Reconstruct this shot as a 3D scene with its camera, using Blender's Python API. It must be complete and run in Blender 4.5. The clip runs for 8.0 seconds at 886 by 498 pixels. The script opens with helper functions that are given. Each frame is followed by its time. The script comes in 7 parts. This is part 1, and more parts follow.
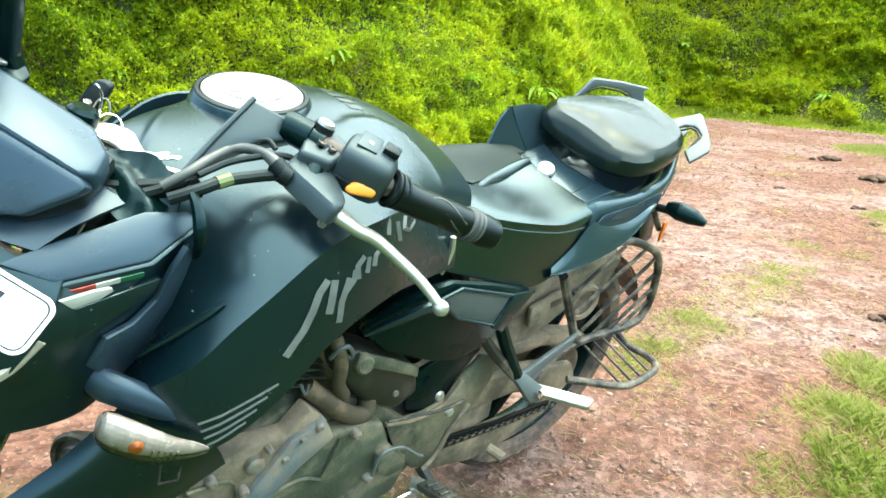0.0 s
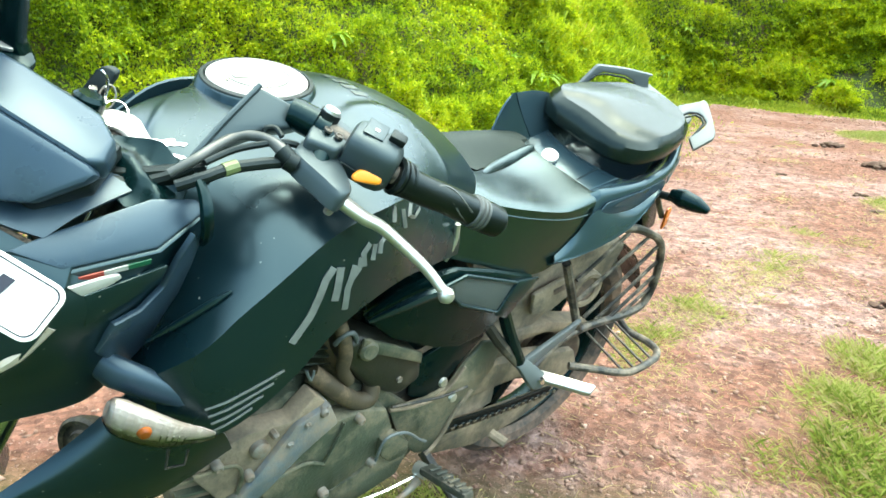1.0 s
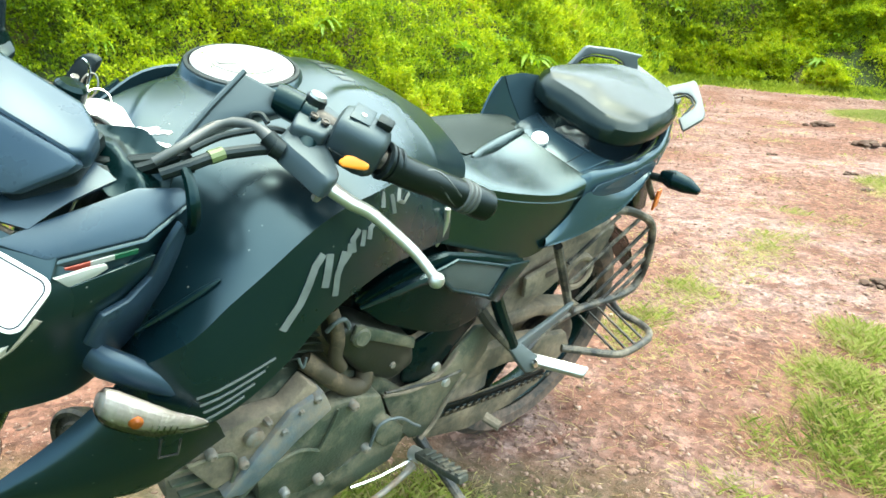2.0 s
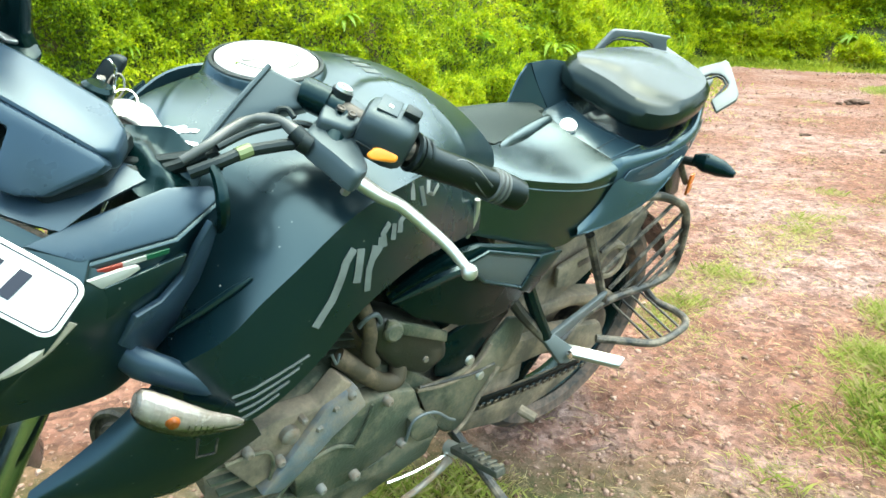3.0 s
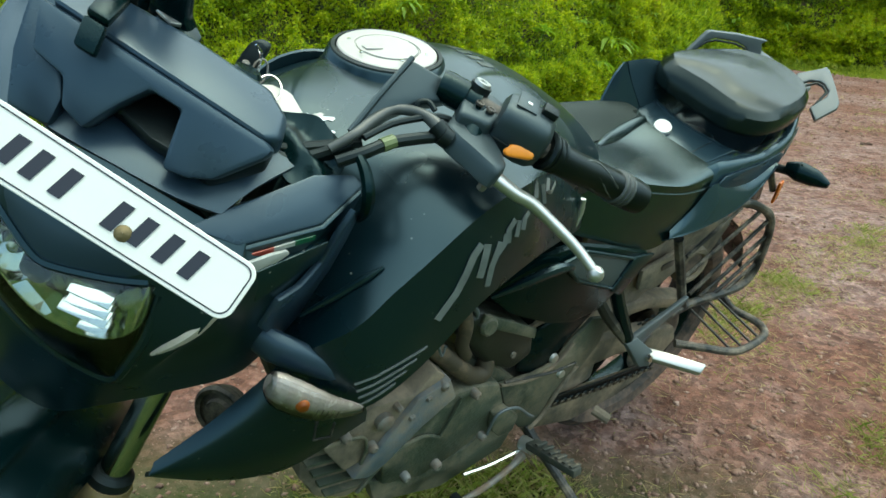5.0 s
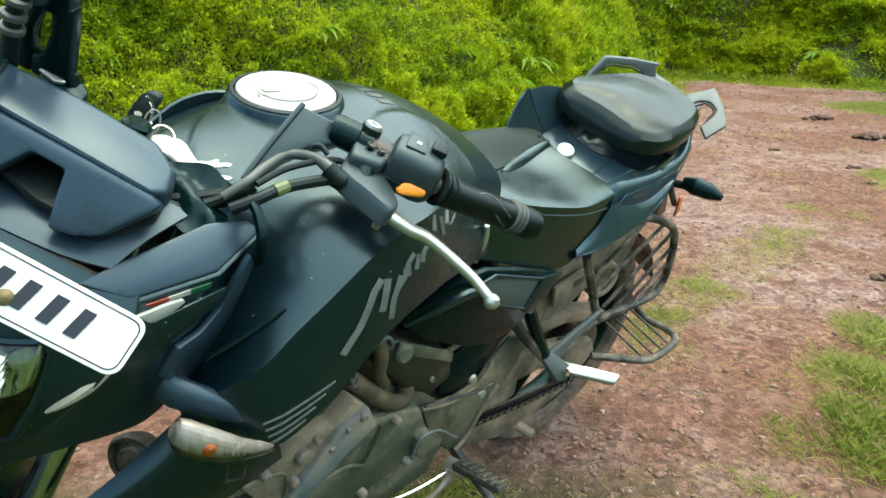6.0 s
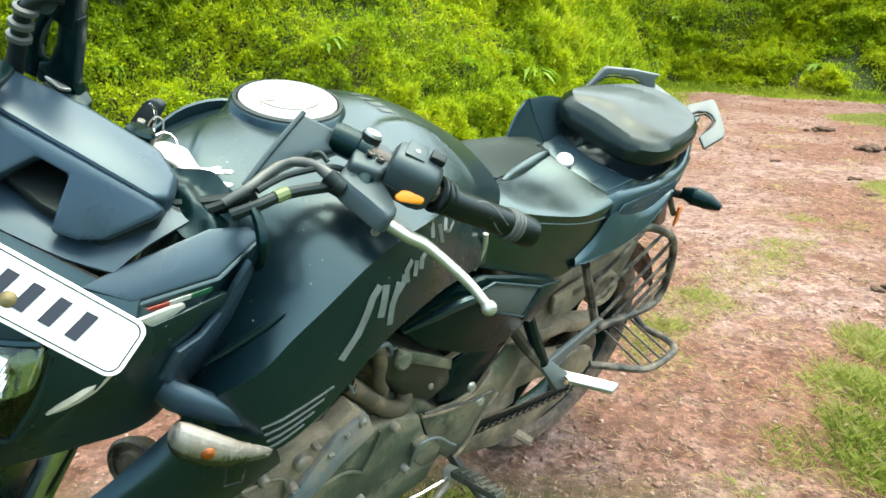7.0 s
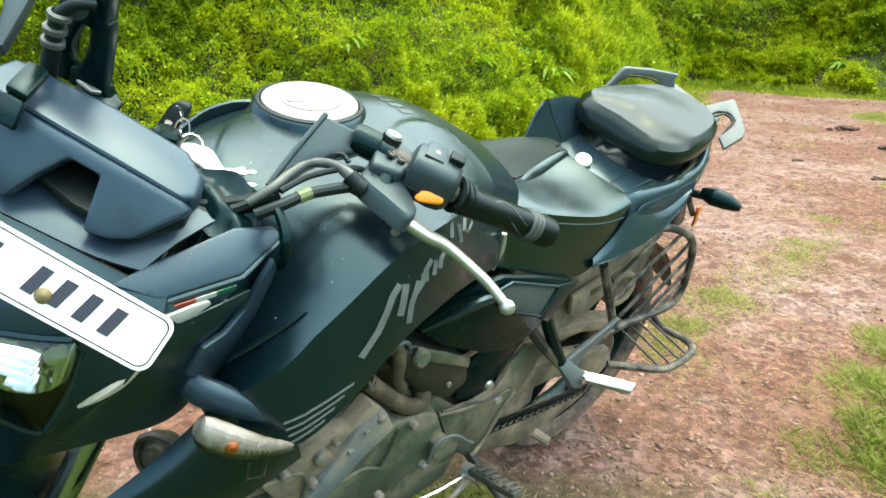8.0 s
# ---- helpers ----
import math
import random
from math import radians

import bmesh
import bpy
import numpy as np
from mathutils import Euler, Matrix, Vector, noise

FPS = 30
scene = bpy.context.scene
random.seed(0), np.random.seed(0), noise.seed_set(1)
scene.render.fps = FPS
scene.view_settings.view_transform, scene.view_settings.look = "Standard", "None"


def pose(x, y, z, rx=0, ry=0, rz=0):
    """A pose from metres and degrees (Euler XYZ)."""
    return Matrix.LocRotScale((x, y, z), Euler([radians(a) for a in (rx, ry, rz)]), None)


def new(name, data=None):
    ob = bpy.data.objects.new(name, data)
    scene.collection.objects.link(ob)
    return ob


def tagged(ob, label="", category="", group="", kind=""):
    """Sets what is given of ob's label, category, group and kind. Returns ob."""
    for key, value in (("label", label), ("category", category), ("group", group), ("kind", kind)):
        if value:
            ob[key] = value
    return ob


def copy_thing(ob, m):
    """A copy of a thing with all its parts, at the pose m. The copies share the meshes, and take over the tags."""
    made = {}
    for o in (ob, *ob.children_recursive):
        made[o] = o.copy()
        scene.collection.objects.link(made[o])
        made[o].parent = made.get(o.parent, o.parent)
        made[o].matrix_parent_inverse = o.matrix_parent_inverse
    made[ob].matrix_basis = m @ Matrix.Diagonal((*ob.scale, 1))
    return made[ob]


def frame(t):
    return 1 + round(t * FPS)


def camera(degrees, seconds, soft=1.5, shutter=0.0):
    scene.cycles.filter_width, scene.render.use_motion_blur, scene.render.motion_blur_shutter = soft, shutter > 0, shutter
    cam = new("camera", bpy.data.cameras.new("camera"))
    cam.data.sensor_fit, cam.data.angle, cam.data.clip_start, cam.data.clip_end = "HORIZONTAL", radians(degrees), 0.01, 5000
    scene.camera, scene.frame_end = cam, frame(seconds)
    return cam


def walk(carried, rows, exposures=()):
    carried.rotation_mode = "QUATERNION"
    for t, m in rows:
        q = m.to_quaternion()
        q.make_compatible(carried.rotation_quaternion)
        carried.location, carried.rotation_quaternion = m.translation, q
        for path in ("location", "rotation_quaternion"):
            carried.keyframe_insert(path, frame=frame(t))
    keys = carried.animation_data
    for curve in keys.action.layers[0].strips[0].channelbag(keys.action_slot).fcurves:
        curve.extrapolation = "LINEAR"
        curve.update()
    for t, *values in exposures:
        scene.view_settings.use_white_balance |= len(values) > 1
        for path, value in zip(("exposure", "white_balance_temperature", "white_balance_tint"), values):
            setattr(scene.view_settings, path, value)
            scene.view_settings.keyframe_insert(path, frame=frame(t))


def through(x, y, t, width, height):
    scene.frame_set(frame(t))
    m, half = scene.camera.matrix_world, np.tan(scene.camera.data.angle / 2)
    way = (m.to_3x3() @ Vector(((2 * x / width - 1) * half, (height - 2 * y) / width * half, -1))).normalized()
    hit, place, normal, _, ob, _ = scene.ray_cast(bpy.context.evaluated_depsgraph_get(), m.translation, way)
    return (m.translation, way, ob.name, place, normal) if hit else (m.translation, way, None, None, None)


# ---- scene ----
cam = camera(66.0, 8.0, 1.6)
PATH = [
    (0, 0.0001, 0, 1.0021, 73.369, -2.503, 0.746),
    (0.5, -0.0058, -0.0023, 1.0048, 73.43, -2.811, 1.64),
    (1, -0.0056, -0.001, 1.0048, 72.136, -2.676, 0.845),
    (1.5, -0.0025, -0.0026, 1.0021, 71.381, -2.316, 0.436),
    (2.8, -0.001, 0.0111, 1.0054, 70.417, -0.846, 0.01),
    (3, -0.0069, 0.0136, 0.9971, 70.36, 0.371, 1.603),
    (3.3, -0.026, 0.019, 0.992, 70.908, 0.189, 5.371),
    (3.5, -0.0442, 0.0193, 0.9911, 71.814, -0.28, 8.148),
    (3.8, -0.0938, 0.0237, 0.9879, 70.279, -0.745, 11.01),
    (4, -0.1589, 0.0415, 0.9869, 68.484, -0.814, 11.058),
    (4.1, -0.1921, 0.0563, 0.9923, 68.437, 0.215, 10.376),
    (4.3, -0.211, 0.079, 1.0, 72.017, -2.188, 6.987),
    (4.5, -0.1853, 0.0808, 0.9953, 71.141, -3.33, 4.543),
    (4.7, -0.1471, 0.0442, 0.9956, 69.117, -1.892, 5.465),
    (5.8, -0.0726, -0.0116, 1.0327, 71.02, -0.349, 1.131),
    (6, -0.064, -0.0085, 1.0308, 71.044, -0.513, -0.612),
    (6.3, -0.061, -0.012, 1.035, 71.785, -0.38, -0.84),
    (6.5, -0.0553, -0.0004, 1.0352, 71.778, -1.313, -1.721),
    (7, -0.0597, -0.0175, 1.0309, 71.835, -0.768, -0.349),
    (7.5, -0.0479, -0.018, 1.0329, 72.087, -0.43, -0.994),
    (8, -0.0611, -0.0275, 1.035, 71.732, -0.534, 1.144),
]
EXPOSURES = [(0, 2.56, 6800, -12), (3.0, 2.54, 6800, -12), (3.6, 1.81, 6600, -14), (4.1, 1.63, 6600, -16), (4.5, 1.22, 6600, -17), (4.7, 1.14, 6600, -17), (5.8, 1.68, 6900, -12), (6.1, 1.77, 7050, -11), (6.6, 2.18, 7150, -9), (7.1, 2.24, 7100, -9), (8.0, 2.16, 7050, -10)]
walk(cam, [(t, pose(x, y, z, a, b, c)) for t, x, y, z, a, b, c in PATH], EXPOSURES)

# ---- sky and sun: a bright, thinly clouded day ----
world = bpy.data.worlds.new("sky")
scene.world = world
world.use_nodes = True
sky = world.node_tree.nodes.new("ShaderNodeTexSky")
sky.sky_type, sky.sun_disc = "NISHITA", False
sky.sun_elevation, sky.sun_rotation = radians(76), radians(60)
sky.air_density, sky.dust_density, sky.ozone_density = 1.0, 4.0, 2.0
back = world.node_tree.nodes["Background"]
back.inputs["Strength"].default_value = 0.15
world.node_tree.links.new(sky.outputs["Color"], back.inputs["Color"])
sun = new("sun", bpy.data.lights.new("sun", "SUN"))
sun.data.energy, sun.data.angle, sun.data.color = 1.5, radians(122), (0.97, 0.985, 1.0)
sun.matrix_world = pose(0, 0, 6, -14, 0, -60)


# ---- materials ----
def nodes_of(m):
    return m.node_tree.nodes, m.node_tree.links


def surface(name, base, rough=0.5, metal=0.0, vary=0.15, scale=30.0, bump=0.0, fine=200.0, dust=0.0,
            dust_color=(0.30, 0.20, 0.14), coat=0.0, rough_vary=0.1, coords="Object", spec=0.5, tint=(1, 1, 1), specks=0.0):
    """A painted, cast or moulded surface: colour variation at two scales, fine relief, and dust that lies in patches."""
    m = bpy.data.materials.new(name)
    m.use_nodes = True
    n, l = nodes_of(m)
    b = n["Principled BSDF"]
    b.inputs["Metallic"].default_value = metal
    b.inputs["Coat Weight"].default_value = coat
    b.inputs["Coat Roughness"].default_value = 0.15
    b.inputs["Specular IOR Level"].default_value = spec
    b.inputs["Specular Tint"].default_value = (*tint, 1)
    tc = n.new("ShaderNodeTexCoord")
    big = n.new("ShaderNodeTexNoise")
    big.inputs["Scale"].default_value, big.inputs["Detail"].default_value = scale, 5
    small = n.new("ShaderNodeTexNoise")
    small.inputs["Scale"].default_value, small.inputs["Detail"].default_value = fine, 3
    for t in (big, small):
        l.new(tc.outputs[coords], t.inputs["Vector"])
    mix = n.new("ShaderNodeMix")
    mix.data_type = "RGBA"
    mix.inputs[6].default_value = (*[c * (1 - vary) for c in base], 1)
    mix.inputs[7].default_value = (*[min(1, c * (1 + vary)) for c in base], 1)
    l.new(big.outputs["Fac"], mix.inputs[0])
    colour = mix.outputs[2]
    rr = n.new("ShaderNodeMapRange")
    rr.inputs[3].default_value, rr.inputs[4].default_value = max(0.02, rough - rough_vary), min(1, rough + rough_vary)
    l.new(big.outputs["Fac"], rr.inputs[0])
    roughness = rr.outputs[0]
    if dust:
        spots = n.new("ShaderNodeTexNoise")
        spots.inputs["Scale"].default_value, spots.inputs["Detail"].default_value = scale * 0.6, 8
        spots.inputs["Roughness"].default_value = 0.7
        l.new(tc.outputs[coords], spots.inputs["Vector"])
        ramp = n.new("ShaderNodeMapRange")
        ramp.inputs[1].default_value, ramp.inputs[2].default_value = 0.62 - 0.35 * dust, 0.85 - 0.35 * dust
        l.new(spots.outputs["Fac"], ramp.inputs[0])
        dm = n.new("ShaderNodeMix")
        dm.data_type = "RGBA"
        dm.inputs[7].default_value = (*dust_color, 1)
        l.new(ramp.outputs[0], dm.inputs[0])
        l.new(colour, dm.inputs[6])
        colour = dm.outputs[2]
        dr = n.new("ShaderNodeMix")
        dr.inputs[3].default_value = 0.9
        l.new(ramp.outputs[0], dr.inputs[0])
        l.new(roughness, dr.inputs[2])
        roughness = dr.outputs[0]
    if specks:
        cell = n.new("ShaderNodeTexVoronoi")
        cell.inputs["Scale"].default_value = specks
        l.new(tc.outputs[coords], cell.inputs["Vector"])
        near = n.new("ShaderNodeMapRange")
        near.inputs[1].default_value, near.inputs[2].default_value = 0.075, 0.03
        near.inputs[4].default_value = 0.7
        l.new(cell.outputs["Distance"], near.inputs[0])
        sm = n.new("ShaderNodeMix")
        sm.data_type = "RGBA"
        sm.inputs[7].default_value = (0.22, 0.23, 0.21, 1)
        l.new(near.outputs[0], sm.inputs[0])
        l.new(colour, sm.inputs[6])
        colour = sm.outputs[2]
    l.new(colour, b.inputs["Base Color"])
    l.new(roughness, b.inputs["Roughness"])
    if bump:
        bp = n.new("ShaderNodeBump")
        bp.inputs["Strength"].default_value, bp.inputs["Distance"].default_value = bump, 0.002
        l.new(small.outputs["Fac"], bp.inputs["Height"])
        l.new(bp.outputs[0], b.inputs["Normal"])
    return m


def clear_plastic(name, tint, rough=0.04):
    """A thin clear shell: it lets light straight through, and mirrors more at a glance."""
    m = bpy.data.materials.new(name)
    m.use_nodes = True
    n, l = nodes_of(m)
    see = n.new("ShaderNodeBsdfTransparent")
    see.inputs["Color"].default_value = (*tint, 1)
    gloss = n.new("ShaderNodeBsdfGlossy")
    gloss.inputs["Roughness"].default_value = rough
    fr = n.new("ShaderNodeFresnel")
    fr.inputs["IOR"].default_value = 1.5
    mix = n.new("ShaderNodeMixShader")
    l.new(fr.outputs[0], mix.inputs[0])
    l.new(see.outputs[0], mix.inputs[1])
    l.new(gloss.outputs[0], mix.inputs[2])
    l.new(mix.outputs[0], n["Material Output"].inputs["Surface"])
    return m


PAINT = surface("satin_black_paint", (0.0018, 0.0080, 0.0115), 0.28, 0, 0.2, 8, 0.02, 400, 0.04, (0.010, 0.018, 0.021), rough_vary=0.04, spec=0.68, tint=(0.66, 0.92, 1.0), specks=48)
PLASTIC = surface("black_plastic", (0.0012, 0.0070, 0.0074), 0.25, 0, 0.2, 20, 0.05, 600, 0.05, (0.010, 0.015, 0.014), spec=0.25, tint=(0.6, 0.9, 1.0))
GREYBOX = surface("grained_grey_plastic", (0.019, 0.034, 0.053), 0.30, 0, 0.12, 20, 0.06, 900, 0.04, (0.05, 0.065, 0.08), spec=0.55, tint=(0.72, 0.92, 1.0))
DARKBOX = surface("dull_dark_plastic", (0.020, 0.029, 0.034), 0.42, 0, 0.15, 20, 0.06, 900, 0.05, (0.03, 0.035, 0.035), spec=0.55, tint=(0.75, 0.95, 1.0))
RUBBER = surface("black_rubber", (0.006, 0.008, 0.008), 0.46, 0, 0.2, 40, 0.15, 500, spec=0.30, tint=(0.75, 0.95, 1.0))
GRIP = surface("black_grip_rubber", (0.003, 0.0045, 0.0045), 0.32, 0, 0.2, 40, 0.10, 500, spec=0.30, tint=(0.75, 0.95, 1.0))
PEGRUBBER = surface("dusty_peg_rubber", (0.030, 0.034, 0.028), 0.65, 0, 0.3, 60, 0.3, 300, 0.40, (0.17, 0.145, 0.105))
SEATSKIN = surface("seat_vinyl", (0.0022, 0.0065, 0.0055), 0.25, 0, 0.2, 20, 0.10, 900, rough_vary=0.05, spec=0.95, tint=(0.70, 0.97, 1.0))
PADSKIN = surface("pillion_vinyl", (0.0050, 0.0095, 0.0092), 0.22, 0, 0.2, 20, 0.10, 900, rough_vary=0.05, spec=0.32, tint=(0.85, 1.0, 0.96))
SEATTOP = surface("textured_seat_vinyl", (0.008, 0.012, 0.010), 0.62, 0, 0.2, 20, 0.3, 700, spec=0.3, tint=(0.8, 1.0, 0.98))
TAILPAINT = surface("blue_grey_satin_paint", (0.017, 0.032, 0.042), 0.18, 0, 0.15, 10, 0.02, 400, 0.04, (0.03, 0.042, 0.048), rough_vary=0.04, spec=0.6, tint=(0.65, 0.92, 1.0))
TYRE = surface("dusty_tyre_rubber", (0.03, 0.028, 0.026), 0.75, 0, 0.3, 15, 0.3, 200, 0.62, (0.24, 0.16, 0.115))
ENGINE = surface("dusty_cast_engine", (0.050, 0.062, 0.044), 0.5, 0.2, 0.6, 16, 0.6, 250, 0.50, (0.27, 0.225, 0.155))
FRAME = surface("black_frame_steel", (0.02, 0.02, 0.02), 0.45, 0.2, 0.2, 30, 0.1, 300, 0.42, (0.27, 0.225, 0.17))
ALLOY = surface("bare_alloy", (0.50, 0.50, 0.48), 0.36, 0.85, 0.12, 40, 0.05, 500)
SILVER = surface("silver_grey_paint", (0.092, 0.108, 0.112), 0.52, 0.1, 0.12, 30, 0.03, 500)
WHITE = surface("white_plate_enamel", (0.68, 0.675, 0.64), 0.35, 0, 0.04, 20, 0.02, 300)
INK = surface("blue_black_plate_ink", (0.008, 0.010, 0.022), 0.5)
ORANGE = surface("orange_plastic", (0.85, 0.28, 0.02), 0.35)
AMBER = surface("amber_reflector", (0.55, 0.13, 0.02), 0.25)
CHROME = surface("worn_chrome", (0.75, 0.75, 0.73), 0.12, 1.0, 0.08, 30)
FORKTUBE = surface("dark_fork_tube", (0.42, 0.44, 0.42), 0.20, 1.0, 0.1, 30)
BRASS = surface("gold_fork_lower", (0.30, 0.23, 0.10), 0.4, 0.6, 0.2, 30, 0.1, 300, 0.4, (0.28, 0.2, 0.14))
DECAL = surface("grey_decal_film", (0.14, 0.155, 0.15), 0.45, 0.1, 0.4, 60)
FADED = surface("faded_decal_film", (0.040, 0.050, 0.048), 0.35, 0, 0.6, 80, spec=0.5)
CAPMETAL = surface("pale_brushed_metal", (0.40, 0.39, 0.365), 0.5, 0.35, 0.08, 40, 0.03, 500)
TAILRED = surface("dark_red_lens", (0.10, 0.006, 0.006), 0.2)
HOSE = surface("dusty_brown_rubber", (0.050, 0.038, 0.022), 0.7, 0, 0.3, 30, 0.2, 200, 0.35, (0.20, 0.14, 0.085))
CARB = surface("dusty_dark_housing", (0.012, 0.014, 0.010), 0.45, 0, 0.4, 20, 0.3, 250, 0.15, (0.09, 0.07, 0.05))
DUSTY = surface("dust_covered_steel", (0.095, 0.084, 0.064), 0.75, 0.1, 0.5, 14, 0.5, 160, 0.62, (0.33, 0.255, 0.18))
MESHGREY = surface("perforated_grey_plastic", (0.07, 0.085, 0.085), 0.5, 0, 0.5, 900, 0.6, 1200)
STRIPE_RED = surface("red_sticker", (0.24, 0.03, 0.018), 0.45)
STRIPE_GREEN = surface("green_sticker", (0.008, 0.085, 0.042), 0.45)
TAPE = surface("yellow_green_tape", (0.10, 0.13, 0.05), 0.5)
SHEATH = surface("grey_cable_sheath", (0.055, 0.062, 0.060), 0.36, 0, 0.2, 40, 0.08, 500)
CASING = surface("blue_grey_case_paint", (0.12, 0.150, 0.175), 0.45, 0.2, 0.5, 22, 0.4, 250, 0.50, (0.28, 0.225, 0.165))
BOLT = surface("dull_zinc_bolt", (0.20, 0.20, 0.185), 0.55, 0.5, 0.35, 60, 0.2, 400, 0.6, (0.24, 0.18, 0.13))
GREYSTRIP = surface("grey_white_sticker", (0.34, 0.35, 0.33), 0.45)
DUNG = surface("dark_dung", (0.075, 0.042, 0.028), 0.95, 0, 0.4, 30, 0.6, 120)
GROOVE = surface("grey_groove", (0.12, 0.13, 0.13), 0.5)
SIGNAL = surface("signal_reflector", (0.44, 0.38, 0.35), 0.25, 0.15, 0.35, 90, 0.6, 120)
DARKMIRROR = surface("dark_lamp_mirror", (0.55, 0.60, 0.57), 0.07, 1.0, 0.2, 40)
RUSTBOLT = surface("rusty_bolt", (0.16, 0.125, 0.06), 0.6, 0.5, 0.4, 200, 0.2, 400)
BRIGHTBOWL = surface("bright_lamp_mirror", (0.90, 0.90, 0.88), 0.06, 1.0, 0.05, 40)
MILKY = surface("milky_reflector", (0.46, 0.41, 0.35), 0.30, 0.25, 0.5, 45, 0.35, 160)
LENS = clear_plastic("clear_lens", (0.95, 0.96, 0.94))


# ---- mesh tools ----
def finish(name, bm, material, parent=None, label="", smooth=True):
    bmesh.ops.recalc_face_normals(bm, faces=bm.faces[:])
    me = bpy.data.meshes.new(name)
    bm.to_mesh(me)
    bm.free()
    for m in (material if isinstance(material, (list, tuple)) else [material]):
        me.materials.append(m)
    if smooth:
        me.shade_smooth()
        me.set_sharp_from_angle(angle=radians(32))
    ob = new(name, me)
    ob.parent = parent
    if label:
        ob["label"] = label
    return ob


def part(name, bm, material, parent, label="", smooth=True):
    return finish(name, bm, material, parent, label, smooth)


def curve(points, steps=6, closed=False):
    """A Catmull-Rom line through points."""
    p = [Vector(q) for q in points]
    n = len(p)
    out = []
    for i in range(n if closed else n - 1):
        a, b, c, d = (p[(i - 1) % n], p[i], p[(i + 1) % n], p[(i + 2) % n]) if closed else (p[max(i - 1, 0)], p[i], p[i + 1], p[min(i + 2, n - 1)])
        for k in range(steps):
            t = k / steps
            out.append(0.5 * (2 * b + (c - a) * t + (2 * a - 5 * b + 4 * c - d) * t * t + (3 * b - a - 3 * c + d) * t ** 3))
    if not closed:
        out.append(p[-1])
    return out


def skin(bm, rings, close_u=True, caps=True):
    """Faces between rings of equally many points."""
    vs = [[bm.verts.new(v) for v in r] for r in rings]
    m = len(rings[0])
    for a, b in zip(vs, vs[1:]):
        for i in range(m if close_u else m - 1):
            j = (i + 1) % m
            bm.faces.new((a[i], a[j], b[j], b[i]))
    if caps and close_u:
        bm.faces.new(vs[0])
        bm.faces.new(vs[-1])
    return bm


def tube(points, radius, sides=8, steps=6, smooth=True, bm=None):
    """A round bar along points; radius is a number or a list, one for each point."""
    bm = bm or bmesh.new()
    line = curve(points, steps) if smooth and len(points) > 2 else [Vector(q) for q in points]
    n = len(line)
    if isinstance(radius, (list, tuple)):
        k = len(radius) - 1
        rad = [radius[min(int(i / (n - 1) * k), k - 1)] + (radius[min(int(i / (n - 1) * k), k - 1) + 1] - radius[min(int(i / (n - 1) * k), k - 1)]) * (i / (n - 1) * k - min(int(i / (n - 1) * k), k - 1)) for i in range(n)]
    else:
        rad = [radius] * n
    up = None
    rings = []
    for i, c in enumerate(line):
        d = (line[min(i + 1, n - 1)] - line[max(i - 1, 0)]).normalized()
        if up is None:
            up = d.orthogonal().normalized()
        up = (up - d * up.dot(d)).normalized()
        side = d.cross(up)
        rings.append([c + (up * math.cos(a) + side * math.sin(a)) * rad[i] for a in (2 * math.pi * k / sides for k in range(sides))])
    return skin(bm, rings)


def turned(profile, origin, axis, sides=32, bm=None, start=0.0, cap=False):
    """Turns a profile of (radius, height) about an axis."""
    bm = bm or bmesh.new()
    axis = Vector(axis).normalized()
    u = axis.orthogonal().normalized()
    v = axis.cross(u)
    rings = [[Vector(origin) + axis * h + (u * math.cos(a) + v * math.sin(a)) * max(r, 1e-4) for a in (start + 2 * math.pi * k / sides for k in range(sides))] for r, h in profile]
    return skin(bm, rings, True, cap)


def slab(outline, offset, bevel=0.0, segments=2, bm=None):
    """A flat shape (points in space) given thickness along offset, with rounded rims."""
    own = bmesh.new()
    off = Vector(offset)
    a = [own.verts.new(Vector(p)) for p in outline]
    b = [own.verts.new(Vector(p) + off) for p in outline]
    own.faces.new(a)
    own.faces.new(b)
    n = len(a)
    for i in range(n):
        own.faces.new((a[i], a[(i + 1) % n], b[(i + 1) % n], b[i]))
    bmesh.ops.recalc_face_normals(own, faces=own.faces[:])
    if bevel:
        bmesh.ops.bevel(own, geom=own.edges[:], offset=bevel, segments=segments, profile=0.5, affect="EDGES")
    if bm is None:
        return own
    me = bpy.data.meshes.new("slab")
    own.to_mesh(me)
    own.free()
    bm.from_mesh(me)
    bpy.data.meshes.remove(me)
    return bm


def block(size, m, bevel=0.003, segments=2, bm=None):
    x, y, z = (s / 2 for s in size)
    out = [m @ Vector(p) for p in ((-x, -y, -z), (x, -y, -z), (x, y, -z), (-x, y, -z))]
    return slab(out, m.to_3x3() @ Vector((0, 0, 2 * z)), bevel, segments, bm)


def moved(bm, m):
    bmesh.ops.transform(bm, matrix=m, verts=bm.verts[:])
    return bm


def sheet(grid, bm=None):
    """An open surface over rows of points."""
    return skin(bm or bmesh.new(), grid, False, False)


